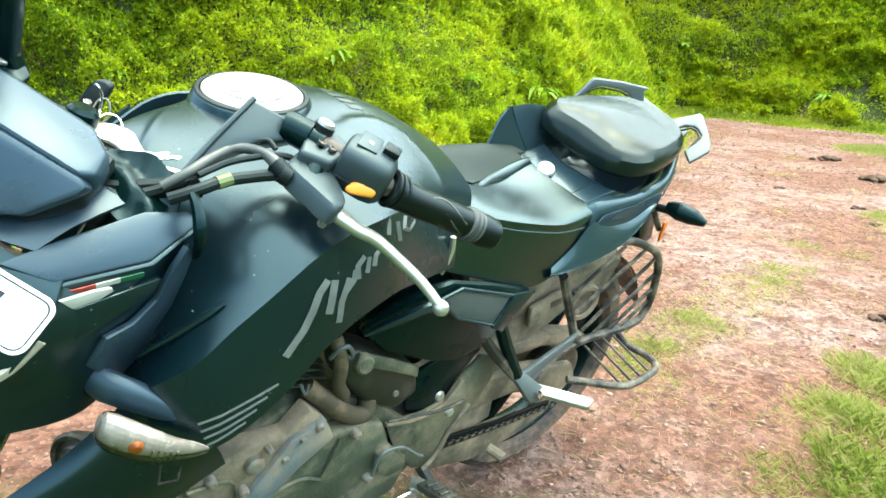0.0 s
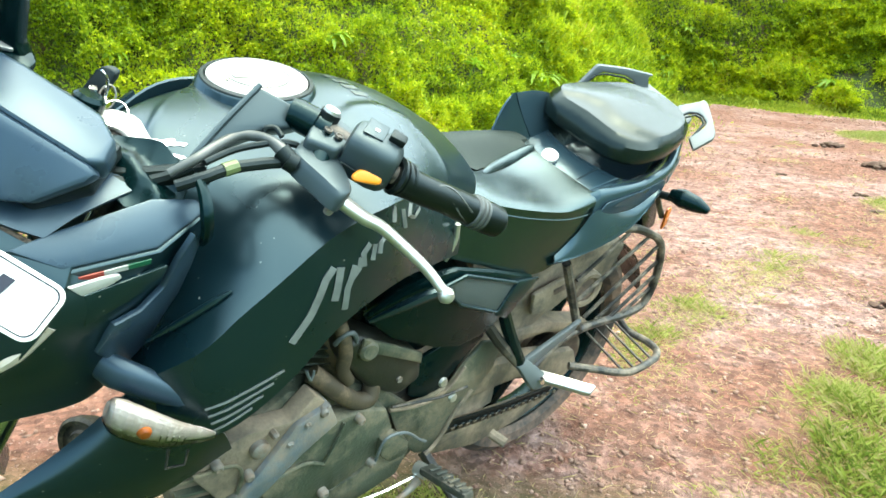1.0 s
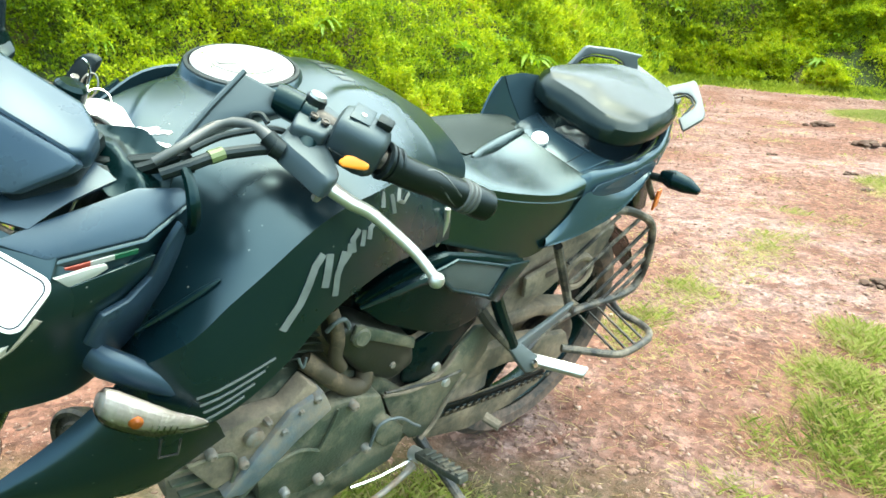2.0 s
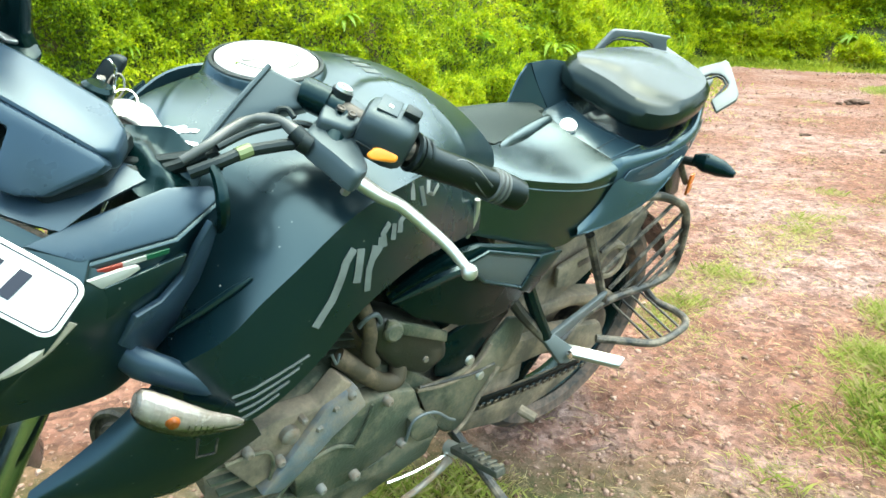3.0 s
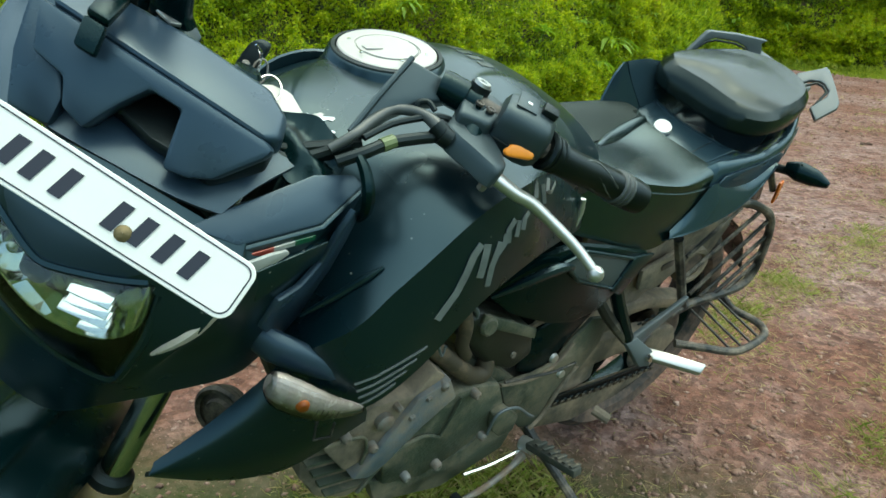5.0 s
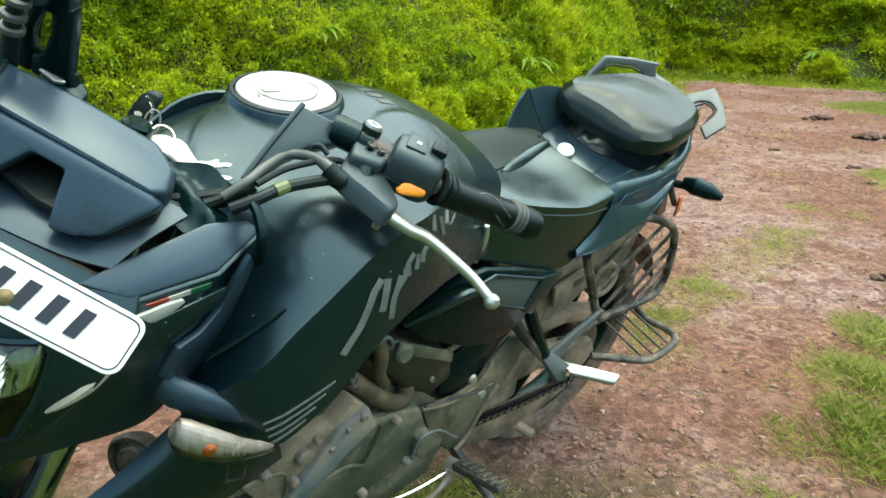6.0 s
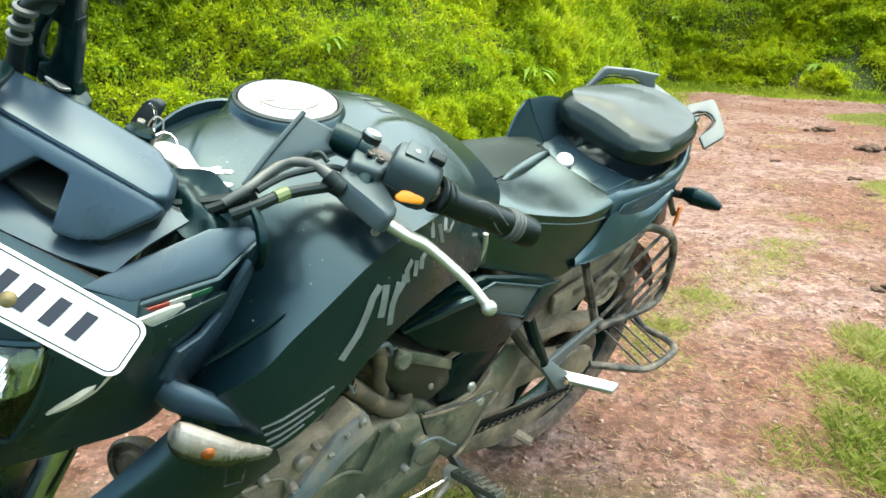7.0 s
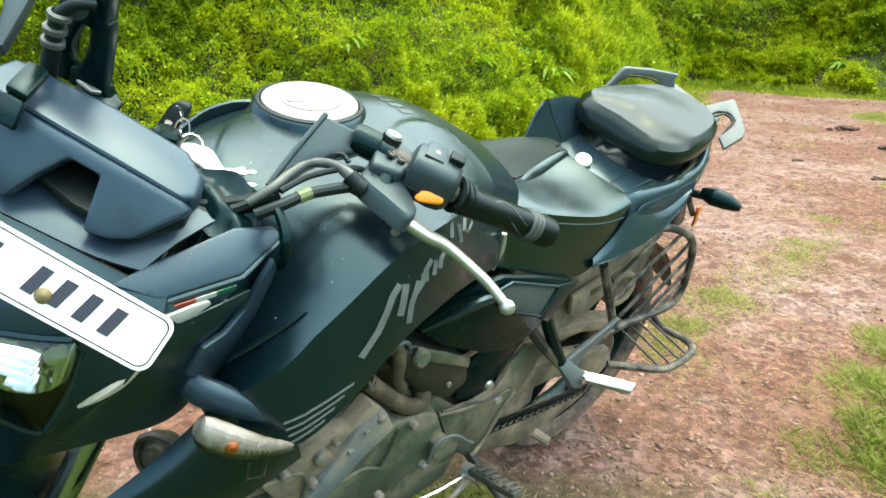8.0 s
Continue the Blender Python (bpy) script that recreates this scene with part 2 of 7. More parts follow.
def thick(bm, depth):
    """Gives an open, outward-bulging sheet thickness: inwards for a negative depth, outwards for a positive one."""
    bmesh.ops.recalc_face_normals(bm, faces=bm.faces[:])
    faces = bm.faces[:]
    mid = sum((v.co for v in bm.verts), Vector()) / len(bm.verts)
    if sum((f.calc_center_median() - mid).dot(f.normal) * f.calc_area() for f in faces) < 0:
        bmesh.ops.reverse_faces(bm, faces=faces)
    bm.normal_update()
    rim = [(e.verts[0], e.verts[1]) for e in bm.edges if e.is_boundary]
    twin = {v: bm.verts.new(v.co + v.normal * depth) for v in bm.verts[:]}
    for f in faces:
        bm.faces.new([twin[v] for v in reversed(f.verts)])
    for u, v in rim:
        bm.faces.new((u, v, twin[v], twin[u]))
    return bm


def smooth_grid(rows, u=4, v=4):
    """A finer, smooth grid through rows of points."""
    fine = [curve(r, u) for r in rows]
    cols = [curve([r[i] for r in fine], v) for i in range(len(fine[0]))]
    return [[c[j] for c in cols] for j in range(len(cols[0]))]


def mirrored(points):
    return [(x, -y, z) for x, y, z in points]


# ---- ground, road and bank ----
def land_height(x, y):
    n = noise.noise((x * 0.9, y * 0.9, 3.0)) * 0.012 + noise.noise((x * 4, y * 4, 7.0)) * 0.006
    return n - 0.012


def ground_material():
    """Red-brown soil with paler crushed stone along the wheel tracks."""
    m = bpy.data.materials.new("red_brown_gravel_road")
    m.use_nodes = True
    n, l = nodes_of(m)
    b = n["Principled BSDF"]
    b.inputs["Roughness"].default_value = 0.95
    b.inputs["Specular IOR Level"].default_value = 0.2
    tc = n.new("ShaderNodeTexCoord")

    def tex(scale, detail, rough=0.6):
        t = n.new("ShaderNodeTexNoise")
        t.inputs["Scale"].default_value, t.inputs["Detail"].default_value, t.inputs["Roughness"].default_value = scale, detail, rough
        l.new(tc.outputs["Object"], t.inputs["Vector"])
        return t.outputs["Fac"]
    big, mid, fine = tex(0.9, 4), tex(9, 8, 0.7), tex(60, 6, 0.7)
    grit = n.new("ShaderNodeTexVoronoi")
    grit.inputs["Scale"].default_value = 55
    l.new(tc.outputs["Object"], grit.inputs["Vector"])
    soil = n.new("ShaderNodeValToRGB")
    e = soil.color_ramp.elements
    e[0].position, e[0].color = 0.30, (0.098, 0.042, 0.028, 1)
    e[1].position, e[1].color = 0.75, (0.228, 0.120, 0.088, 1)
    l.new(mid, soil.inputs[0])
    stone = n.new("ShaderNodeValToRGB")
    e = stone.color_ramp.elements
    e[0].position, e[0].color = 0.25, (0.165, 0.097, 0.083, 1)
    e[1].position, e[1].color = 0.80, (0.37, 0.270, 0.255, 1)
    l.new(fine, stone.inputs[0])
    # where crushed stone covers the soil
    cover = n.new("ShaderNodeMapRange")
    cover.inputs[1].default_value, cover.inputs[2].default_value = 0.44, 0.60
    l.new(big, cover.inputs[0])
    speck = n.new("ShaderNodeMapRange")
    speck.inputs[1].default_value, speck.inputs[2].default_value = 0.35, 0.6
    l.new(mid, speck.inputs[0])
    both_ = n.new("ShaderNodeMath")
    both_.operation = "MULTIPLY"
    l.new(cover.outputs[0], both_.inputs[0])
    l.new(speck.outputs[0], both_.inputs[1])
    mix = n.new("ShaderNodeMix")
    mix.data_type = "RGBA"
    l.new(both_.outputs[0], mix.inputs[0])
    l.new(soil.outputs[0], mix.inputs[6])
    l.new(stone.outputs[0], mix.inputs[7])
    peb = n.new("ShaderNodeMapRange")
    peb.inputs[1].default_value, peb.inputs[2].default_value, peb.inputs[3].default_value, peb.inputs[4].default_value = 0.0, 0.9, 1.15, 0.72
    l.new(grit.outputs["Distance"], peb.inputs[0])
    mul = n.new("ShaderNodeMix")
    mul.data_type, mul.blend_type = "RGBA", "MULTIPLY"
    mul.inputs[0].default_value = 1.0
    l.new(mix.outputs[2], mul.inputs[6])
    l.new(peb.outputs[0], mul.inputs[7])
    cells = n.new("ShaderNodeTexVoronoi")
    cells.inputs["Scale"].default_value = 48
    l.new(tc.outputs["Object"], cells.inputs["Vector"])
    tone = n.new("ShaderNodeSeparateColor")
    l.new(cells.outputs["Color"], tone.inputs[0])
    shade = n.new("ShaderNodeMapRange")
    shade.inputs[3].default_value, shade.inputs[4].default_value = 0.66, 1.45
    l.new(tone.outputs[0], shade.inputs[0])
    mosaic = n.new("ShaderNodeMix")
    mosaic.data_type, mosaic.blend_type = "RGBA", "MULTIPLY"
    mosaic.inputs[0].default_value = 1.0
    l.new(mul.outputs[2], mosaic.inputs[6])
    l.new(shade.outputs[0], mosaic.inputs[7])
    # mostly unseen grass verge along the track's other side, added to darken reflections
    place = n.new("ShaderNodeSeparateXYZ")
    l.new(tc.outputs["Object"], place.inputs[0])
    wave = n.new("ShaderNodeMath")
    wave.operation = "MULTIPLY_ADD"
    wave.inputs[1].default_value = 0.8
    l.new(big, wave.inputs[0])
    off = n.new("ShaderNodeMath")
    off.operation = "ADD"
    off.inputs[1].default_value = 0.15
    l.new(place.outputs["X"], off.inputs[0])
    wide = n.new("ShaderNodeMath")
    wide.operation = "ABSOLUTE"
    l.new(off.outputs[0], wide.inputs[0])
    slant = n.new("ShaderNodeMath")
    slant.operation = "MULTIPLY_ADD"
    slant.inputs[1].default_value = 0.25
    l.new(wide.outputs[0], slant.inputs[0])
    l.new(place.outputs["Y"], slant.inputs[2])
    l.new(slant.outputs[0], wave.inputs[2])
    verge = n.new("ShaderNodeMapRange")
    verge.inputs[1].default_value, verge.inputs[2].default_value = 1.98, 1.60
    l.new(wave.outputs[0], verge.inputs[0])
    # the same added verge bends round, out of view, to run along the track
    bend = n.new("ShaderNodeMath")
    bend.operation = "MULTIPLY_ADD"
    bend.inputs[1].default_value = -0.59
    l.new(place.outputs["Y"], bend.inputs[0])
    l.new(place.outputs["X"], bend.inputs[2])
    ragged = n.new("ShaderNodeMath")
    ragged.operation = "MULTIPLY_ADD"
    ragged.inputs[1].default_value = 0.7
    l.new(big, ragged.inputs[0])
    l.new(bend.outputs[0], ragged.inputs[2])
    unseen_verge = n.new("ShaderNodeMapRange")
    unseen_verge.inputs[1].default_value, unseen_verge.inputs[2].default_value = 0.80, 1.10
    l.new(ragged.outputs[0], unseen_verge.inputs[0])
    either = n.new("ShaderNodeMath")
    either.operation = "MAXIMUM"
    l.new(verge.outputs[0], either.inputs[0])
    l.new(unseen_verge.outputs[0], either.inputs[1])
    turf = n.new("ShaderNodeMix")
    turf.data_type = "RGBA"
    l.new(fine, turf.inputs[0])
    turf.inputs[6].default_value, turf.inputs[7].default_value = (0.016, 0.036, 0.006, 1), (0.055, 0.09, 0.018, 1)
    worn = n.new("ShaderNodeMapRange")
    worn.inputs[1].default_value, worn.inputs[2].default_value, worn.inputs[4].default_value = 0.50, 0.78, 0.75
    l.new(tex(2.6, 7, 0.7), worn.inputs[0])
    sward = n.new("ShaderNodeMix")
    sward.data_type = "RGBA"
    l.new(worn.outputs[0], sward.inputs[0])
    l.new(turf.outputs[2], sward.inputs[6])
    sward.inputs[7].default_value = (0.095, 0.080, 0.030, 1)
    grassy = n.new("ShaderNodeMix")
    grassy.data_type = "RGBA"
    gaps = n.new("ShaderNodeMapRange")
    gaps.inputs[1].default_value, gaps.inputs[2].default_value = 0.22, 0.34
    l.new(mid, gaps.inputs[0])
    cover_ = n.new("ShaderNodeMath")
    cover_.operation = "MULTIPLY"
    l.new(either.outputs[0], cover_.inputs[0])
    l.new(gaps.outputs[0], cover_.inputs[1])
    l.new(cover_.outputs[0], grassy.inputs[0])
    l.new(mosaic.outputs[2], grassy.inputs[6])
    l.new(sward.outputs[2], grassy.inputs[7])
    l.new(grassy.outputs[2], b.inputs["Base Color"])
    bump = n.new("ShaderNodeBump")
    bump.inputs["Strength"].default_value, bump.inputs["Distance"].default_value = 0.9, 0.015
    add = n.new("ShaderNodeMath")
    add.operation = "ADD"
    l.new(mid, add.inputs[0])
    l.new(fine, add.inputs[1])
    l.new(add.outputs[0], bump.inputs["Height"])
    l.new(bump.outputs[0], b.inputs["Normal"])
    return m


def spaced(near, far, n):
    """Steps that widen from the middle outwards."""
    out = [near * i for i in range(n)]
    step = near
    while out[-1] < far:
        step *= 1.25
        out.append(out[-1] + step)
    return out


def build_ground():
    half = spaced(0.09, 600, 45)
    line = [-v for v in reversed(half[1:])] + half
    rows = [[(1.2 + x, 3.0 + y, land_height(1.2 + x, 3.0 + y)) for x in line] for y in line]
    g = finish("ground", sheet(rows), ground_material())
    tagged(g, "red-brown stony dirt track with loose gravel", "ground", kind="structure")


FOOT = [(-30, -9), (-14, -2.0), (-6, 1.4), (-2.9, 2.95), (-1.0, 3.75), (0.5, 5.1), (1.7, 6.9), (2.8, 9.4), (3.7, 12.2), (4.8, 12.6), (5.6, 11.6), (6.9, 10.9), (9.5, 10.6), (16, 11), (40, 16)]


def foot_line():
    pts = curve([(x, y, 0) for x, y in FOOT], 14)
    out = []
    for i, p in enumerate(pts):
        d = (pts[min(i + 1, len(pts) - 1)] - pts[max(i - 1, 0)]).normalized()
        out.append((p, Vector((-d.y, d.x, 0))))
    return out


def bank_point(p, side, h):
    """A place h metres up along the bank behind the foot p."""
    # above 2.5 m the slope is unseen, raised to darken reflections in the tank
    top = 2.5 + 6.0 * min(1.0, max(0.0, (p.x + 3.5) / 2.5))
    rise = h if h < top else top + 0.12 * (h - top)
    low = min(rise, 2.5)
    back = 0.10 + 0.55 * low + 0.03 * low * low + 0.40 * (rise - low) + (0 if h < top else 2.5 * (h - top))
    q = p + side * back
    lump = noise.noise((q.x * 0.8, q.y * 0.8, h * 0.8)) * 0.35 + noise.noise((q.x * 2.5, q.y * 2.5, h * 2.5)) * 0.12
    f = min(1, h * 1.5)
    return Vector((q.x, q.y, rise * 0.95 - 0.03)) + side * (lump * f) + Vector((0, 0, lump * 0.3 * f))


def earth_material():
    return surface("bank_earth_and_moss", (0.045, 0.058, 0.014), 0.95, 0, 0.5, 3.0, 1.0, 40, 0.35, (0.17, 0.10, 0.065))


def build_bank():
    foot = foot_line()
    hs = [0, 0.08, 0.17, 0.28, 0.42, 0.58, 0.75, 0.95, 1.15, 1.35, 1.6, 1.85, 2.1, 2.3, 2.5, 2.8, 3.2, 3.7, 4.3, 5.0, 5.8, 6.6, 7.4, 8.0, 8.5, 9, 11, 16, 26, 60]
    g = finish("bank", sheet([[bank_point(p, s, h) for p, s in foot] for h in hs]), earth_material())
    tagged(g, "steep overgrown roadside earth bank", "bank", kind="structure")


build_ground()
build_bank()


# ---- plant cover, grass and stones ----
def leaf_material(name, dark, mid, light, dry, through=0.5):
    """Leaves: each one takes its own shade, and lets some light through."""
    m = bpy.data.materials.new(name)
    m.use_nodes = True
    n, l = nodes_of(m)
    b = n["Principled BSDF"]
    b.inputs["Roughness"].default_value = 0.5
    b.inputs["Specular IOR Level"].default_value = 0.3
    geo = n.new("ShaderNodeNewGeometry")
    tc = n.new("ShaderNodeTexCoord")
    patch = n.new("ShaderNodeTexNoise")
    patch.inputs["Scale"].default_value, patch.inputs["Detail"].default_value = 1.1, 4
    l.new(tc.outputs["Object"], patch.inputs["Vector"])
    add = n.new("ShaderNodeMath")
    add.operation = "MULTIPLY_ADD"
    add.inputs[1].default_value = 0.58
    l.new(geo.outputs["Random Per Island"], add.inputs[0])
    sub = n.new("ShaderNodeMath")
    sub.operation = "MULTIPLY_ADD"
    sub.inputs[1].default_value, sub.inputs[2].default_value = 1.3, -0.44
    l.new(patch.outputs["Fac"], sub.inputs[0])
    l.new(sub.outputs[0], add.inputs[2])
    ramp = n.new("ShaderNodeValToRGB")
    e = ramp.color_ramp.elements
    e[0].position, e[0].color = 0.08, (*dark, 1)
    e[1].position, e[1].color = 0.98, (*dry, 1)
    for pos, c in ((0.38, mid), (0.72, light), (0.90, light)):
        k = ramp.color_ramp.elements.new(pos)
        k.color = (*c, 1)
    l.new(add.outputs[0], ramp.inputs[0])
    l.new(ramp.outputs[0], b.inputs["Base Color"])
    tr = n.new("ShaderNodeBsdfTranslucent")
    l.new(ramp.outputs[0], tr.inputs["Color"])
    mix = n.new("ShaderNodeMixShader")
    mix.inputs[0].default_value = through
    l.new(b.outputs[0], mix.inputs[1])
    l.new(tr.outputs[0], mix.inputs[2])
    l.new(mix.outputs[0], n["Material Output"].inputs["Surface"])
    return m


def shards(name, verts, size, material):
    """One mesh of many small separate faces: verts holds the corners, size of them to a face."""
    v = np.ascontiguousarray(verts, dtype=np.float32).reshape(-1, 3)
    nf = len(v) // size
    me = bpy.data.meshes.new(name)
    me.vertices.add(len(v))
    me.vertices.foreach_set("co", v.ravel())
    me.loops.add(len(v))
    me.loops.foreach_set("vertex_index", np.arange(len(v), dtype=np.int32))
    me.polygons.add(nf)
    me.polygons.foreach_set("loop_start", np.arange(0, len(v), size, dtype=np.int32))
    me.polygons.foreach_set("loop_total", np.full(nf, size, dtype=np.int32))
    me.update(calc_edges=True)
    me.materials.append(material)
    return new(name, me)


def leaves(rng, centre, lean, length, width):
    """Small rounded leaves: a corner at the stem, two at the sides, one at the tip."""
    n = len(centre)
    d = rng.normal(size=(n, 3)) + lean
    d /= np.linalg.norm(d, axis=1, keepdims=True)
    r = rng.normal(size=(n, 3)) + np.array([0, 0, 1.2])
    side = np.cross(d, r)
    side /= np.linalg.norm(side, axis=1, keepdims=True) + 1e-9
    up = np.cross(side, d)
    L, W = length[:, None], width[:, None]
    a = centre
    b = centre + d * L * 0.5 + side * W * 0.5 + up * L * 0.06
    c = centre + d * L - up * L * 0.22
    e = centre + d * L * 0.5 - side * W * 0.5 + up * L * 0.06
    return np.stack([a, b, c, e], axis=1)


BARE = [(6.8, 11.0, 0.55, 1.7), (4.05, 12.35, 0.5, 0.50), (5.5, 11.5, 0.4, 0.4), (6.0, 11.7, 0.3, 0.3)]


def build_bank_cover():
    rng = np.random.default_rng(5)
    foot = foot_line()
    base = np.array([list(p) for p, s in foot])
    seg = np.linalg.norm(np.diff(base[:, :2], axis=0), axis=1)
    along = np.concatenate([[0], np.cumsum(seg)])
    keep = [i for i in range(len(foot)) if -6 < base[i, 0] < 11]
    want = 1000000
    hs = np.linspace(0, 2.75, 47)
    grid = np.array([[list(bank_point(foot[i][0], foot[i][1], h)) for h in hs] for i in keep])
    mound = np.array([[noise.noise((q[0] * 1.5, q[1] * 1.5, q[2] * 1.9)) + 0.5 * noise.noise((q[0] * 3.4, q[1] * 3.4, q[2] * 4 + 9)) for q in row] for row in grid])
    tuft = np.array([[noise.noise((q[0] * 7, q[1] * 7, q[2] * 7)) for q in row] for row in grid])
    side = np.array([list(foot[i][1]) for i in keep])
    al = along[keep]
    s = rng.uniform(al[0], al[-1], want * 3)
    i = np.clip(np.searchsorted(al, s) - 1, 0, len(keep) - 2)
    f = (s - al[i]) / (al[i + 1] - al[i])
    h = rng.uniform(0, 1, len(s)) ** 1.15 * (len(hs) - 1.001)
    j = h.astype(int)
    g = h - j

    def between(t):
        ff, gg = (f[:, None], g[:, None]) if t.ndim == 3 else (f, g)
        return (t[i, j] * (1 - gg) + t[i, j + 1] * gg) * (1 - ff) + (t[i + 1, j] * (1 - gg) + t[i + 1, j + 1] * gg) * ff
    p, lump, fine = between(grid), between(mound), between(tuft)
    out = -(side[i] * (1 - f[:, None]) + side[i + 1] * f[:, None])
    far = np.linalg.norm(p[:, :2], axis=1)
    chance = np.clip(0.85 + 0.6 * lump + 0.7 * fine, 0.42, 1) * np.clip(6.0 / far, 0.3, 1.0)
    for x, y, r, top in BARE:
        hole = ((p[:, 0] - x) / r) ** 2 + ((p[:, 1] - y) / (1.6 * r)) ** 2 + (p[:, 2] / top) ** 2 + 0.9 * fine + 0.8 * lump
        chance = chance * np.clip((hole - 0.3) / 0.7, 0.06, 1)
    idx = np.flatnonzero(rng.uniform(0, 1, len(p)) < chance)[:want]
    p, out, far, lump, fine = p[idx], out[idx], far[idx], lump[idx], fine[idx]
    clump = np.array([noise.noise((q[0] * 11, q[1] * 11, q[2] * 11)) for q in p.tolist()])
    ok = clump > rng.uniform(-0.75, -0.1, len(p))
    p, out, far, lump, fine, clump = p[ok], out[ok], far[ok], lump[ok], fine[ok], clump[ok]
    crown = 0.03 + 0.24 * np.clip(lump + 0.25, 0, 1) + 0.10 * np.clip(fine + 0.25, 0, 1) + 0.09 * np.clip(clump + 0.2, 0, 1)
    proud = crown * (1 - 0.75 * rng.uniform(0, 1, len(p)) ** 2.2)
    c = p + out * proud[:, None] * 0.75 + np.array([0, 0, 1.0]) * proud[:, None] * 0.75
    L = (0.008 + 0.0023 * far) * rng.uniform(0.6, 1.6, len(p))
    lean = out * 0.35 + np.array([0, 0, 0.35])
    v = leaves(rng, c, lean, L * 1.1, L * rng.uniform(0.35, 0.75, len(p)))
    # the unseen upper slope, added to darken reflections, in coarser growth
    high = [bank_point(foot[k][0], foot[k][1], h) - foot[k][1] * rng.uniform(0, 0.5) for k in range(len(foot)) if -14 < base[k, 0] < 14 for h in rng.uniform(2.6, 8.8, 650)]
    high = np.array([list(q) for q in high])
    Lh = rng.uniform(0.08, 0.26, len(high))
    v = np.concatenate([v, leaves(rng, high, np.array([0, 0, 0.3]), Lh, Lh * 0.8)])
    ob = shards("bank_plants", v, 4, leaf_material("low_bank_leaves", (0.085, 0.15, 0.006), (0.25, 0.36, 0.010), (0.47, 0.52, 0.016), (0.48, 0.37, 0.07)))
    tagged(ob, "dense bright green low plants covering the bank", "plants", kind="stuff")

    # thin grass and stems that stand out of the cover
    n = 95000
    k = rng.integers(0, len(p), n)
    k = k[(lump[k] > -0.25)]
    n = len(k)
    q = c[k]
    Lb = rng.uniform(0.03, 0.12, n) * np.clip(far[k] / 7, 0.6, 1.5)
    d = rng.normal(size=(n, 3)) * 0.35 + np.array([0, 0, 1.0]) + out[k] * 0.1
    d /= np.linalg.norm(d, axis=1, keepdims=True)
    w = np.cross(d, rng.normal(size=(n, 3)))
    w /= np.linalg.norm(w, axis=1, keepdims=True)
    wd = (0.0012 + 0.0004 * far[k])[:, None]
    tip = q + d * Lb[:, None] + out[k] * (Lb * 0.12)[:, None] - np.array([0, 0, 0.08]) * Lb[:, None]
    blade = np.stack([q - w * wd, q + w * wd, q + d * Lb[:, None] * 0.6 + w * wd * 0.8, tip], axis=1)
    ob = shards("bank_grass", blade, 4, leaf_material("bank_grass_blades", (0.09, 0.17, 0.01), (0.26, 0.36, 0.015), (0.43, 0.50, 0.03), (0.50, 0.42, 0.11)))
    tagged(ob, "thin grass standing out of the bank", "grass", kind="stuff")


def build_verge():
    """Short grass that runs out from the bank's foot onto the track, thick in some places and thin in others."""
    rng = np.random.default_rng(21)
    q, L = [], []
    for p, side in foot_line():
        if not -3.5 < p.x < 10:
            continue
        for _ in range(420):
            out = 0.55 * rng.uniform(0, 1) ** 1.6 - 0.12
            c = p - side * out + Vector((rng.normal() * 0.18, rng.normal() * 0.10, 0))
            if noise.noise((c.x * 1.7, c.y * 1.7, 2.0)) + 0.5 * noise.noise((c.x * 6, c.y * 6, 8.0)) > rng.uniform(-0.5, 0.7) - 0.35 + 0.8 * out:
                q.append((c.x, c.y, land_height(c.x, c.y) + max(0.0, -out) * 0.8))
                L.append(rng.uniform(0.03, 0.11) * (1.0 - 0.7 * max(0.0, out)))
    q, L = np.array(q), np.array(L)[:, None]
    d = rng.normal(size=(len(q), 3)) * 0.45 + np.array([0, 0, 0.9])
    d /= np.linalg.norm(d, axis=1, keepdims=True)
    w = np.cross(d, rng.normal(size=(len(q), 3)))
    w /= np.linalg.norm(w, axis=1, keepdims=True)
    wd = 0.0012 + 0.0004 * np.linalg.norm(q[:, :2], axis=1, keepdims=True)
    middle = q + d * L * 0.6
    tip = middle + d * L * 0.3 + d * np.array([1, 1, 0]) * L * 0.4
    blade = np.stack([q - w * wd, q + w * wd, middle + w * wd * 0.8, tip], axis=1)
    ob = shards("verge_grass", blade, 4, leaf_material("verge_grass_blades", (0.09, 0.15, 0.012), (0.24, 0.32, 0.025), (0.40, 0.45, 0.05), (0.48, 0.40, 0.15)))
    tagged(ob, "short green grass along the foot of the bank", "grass", kind="stuff")


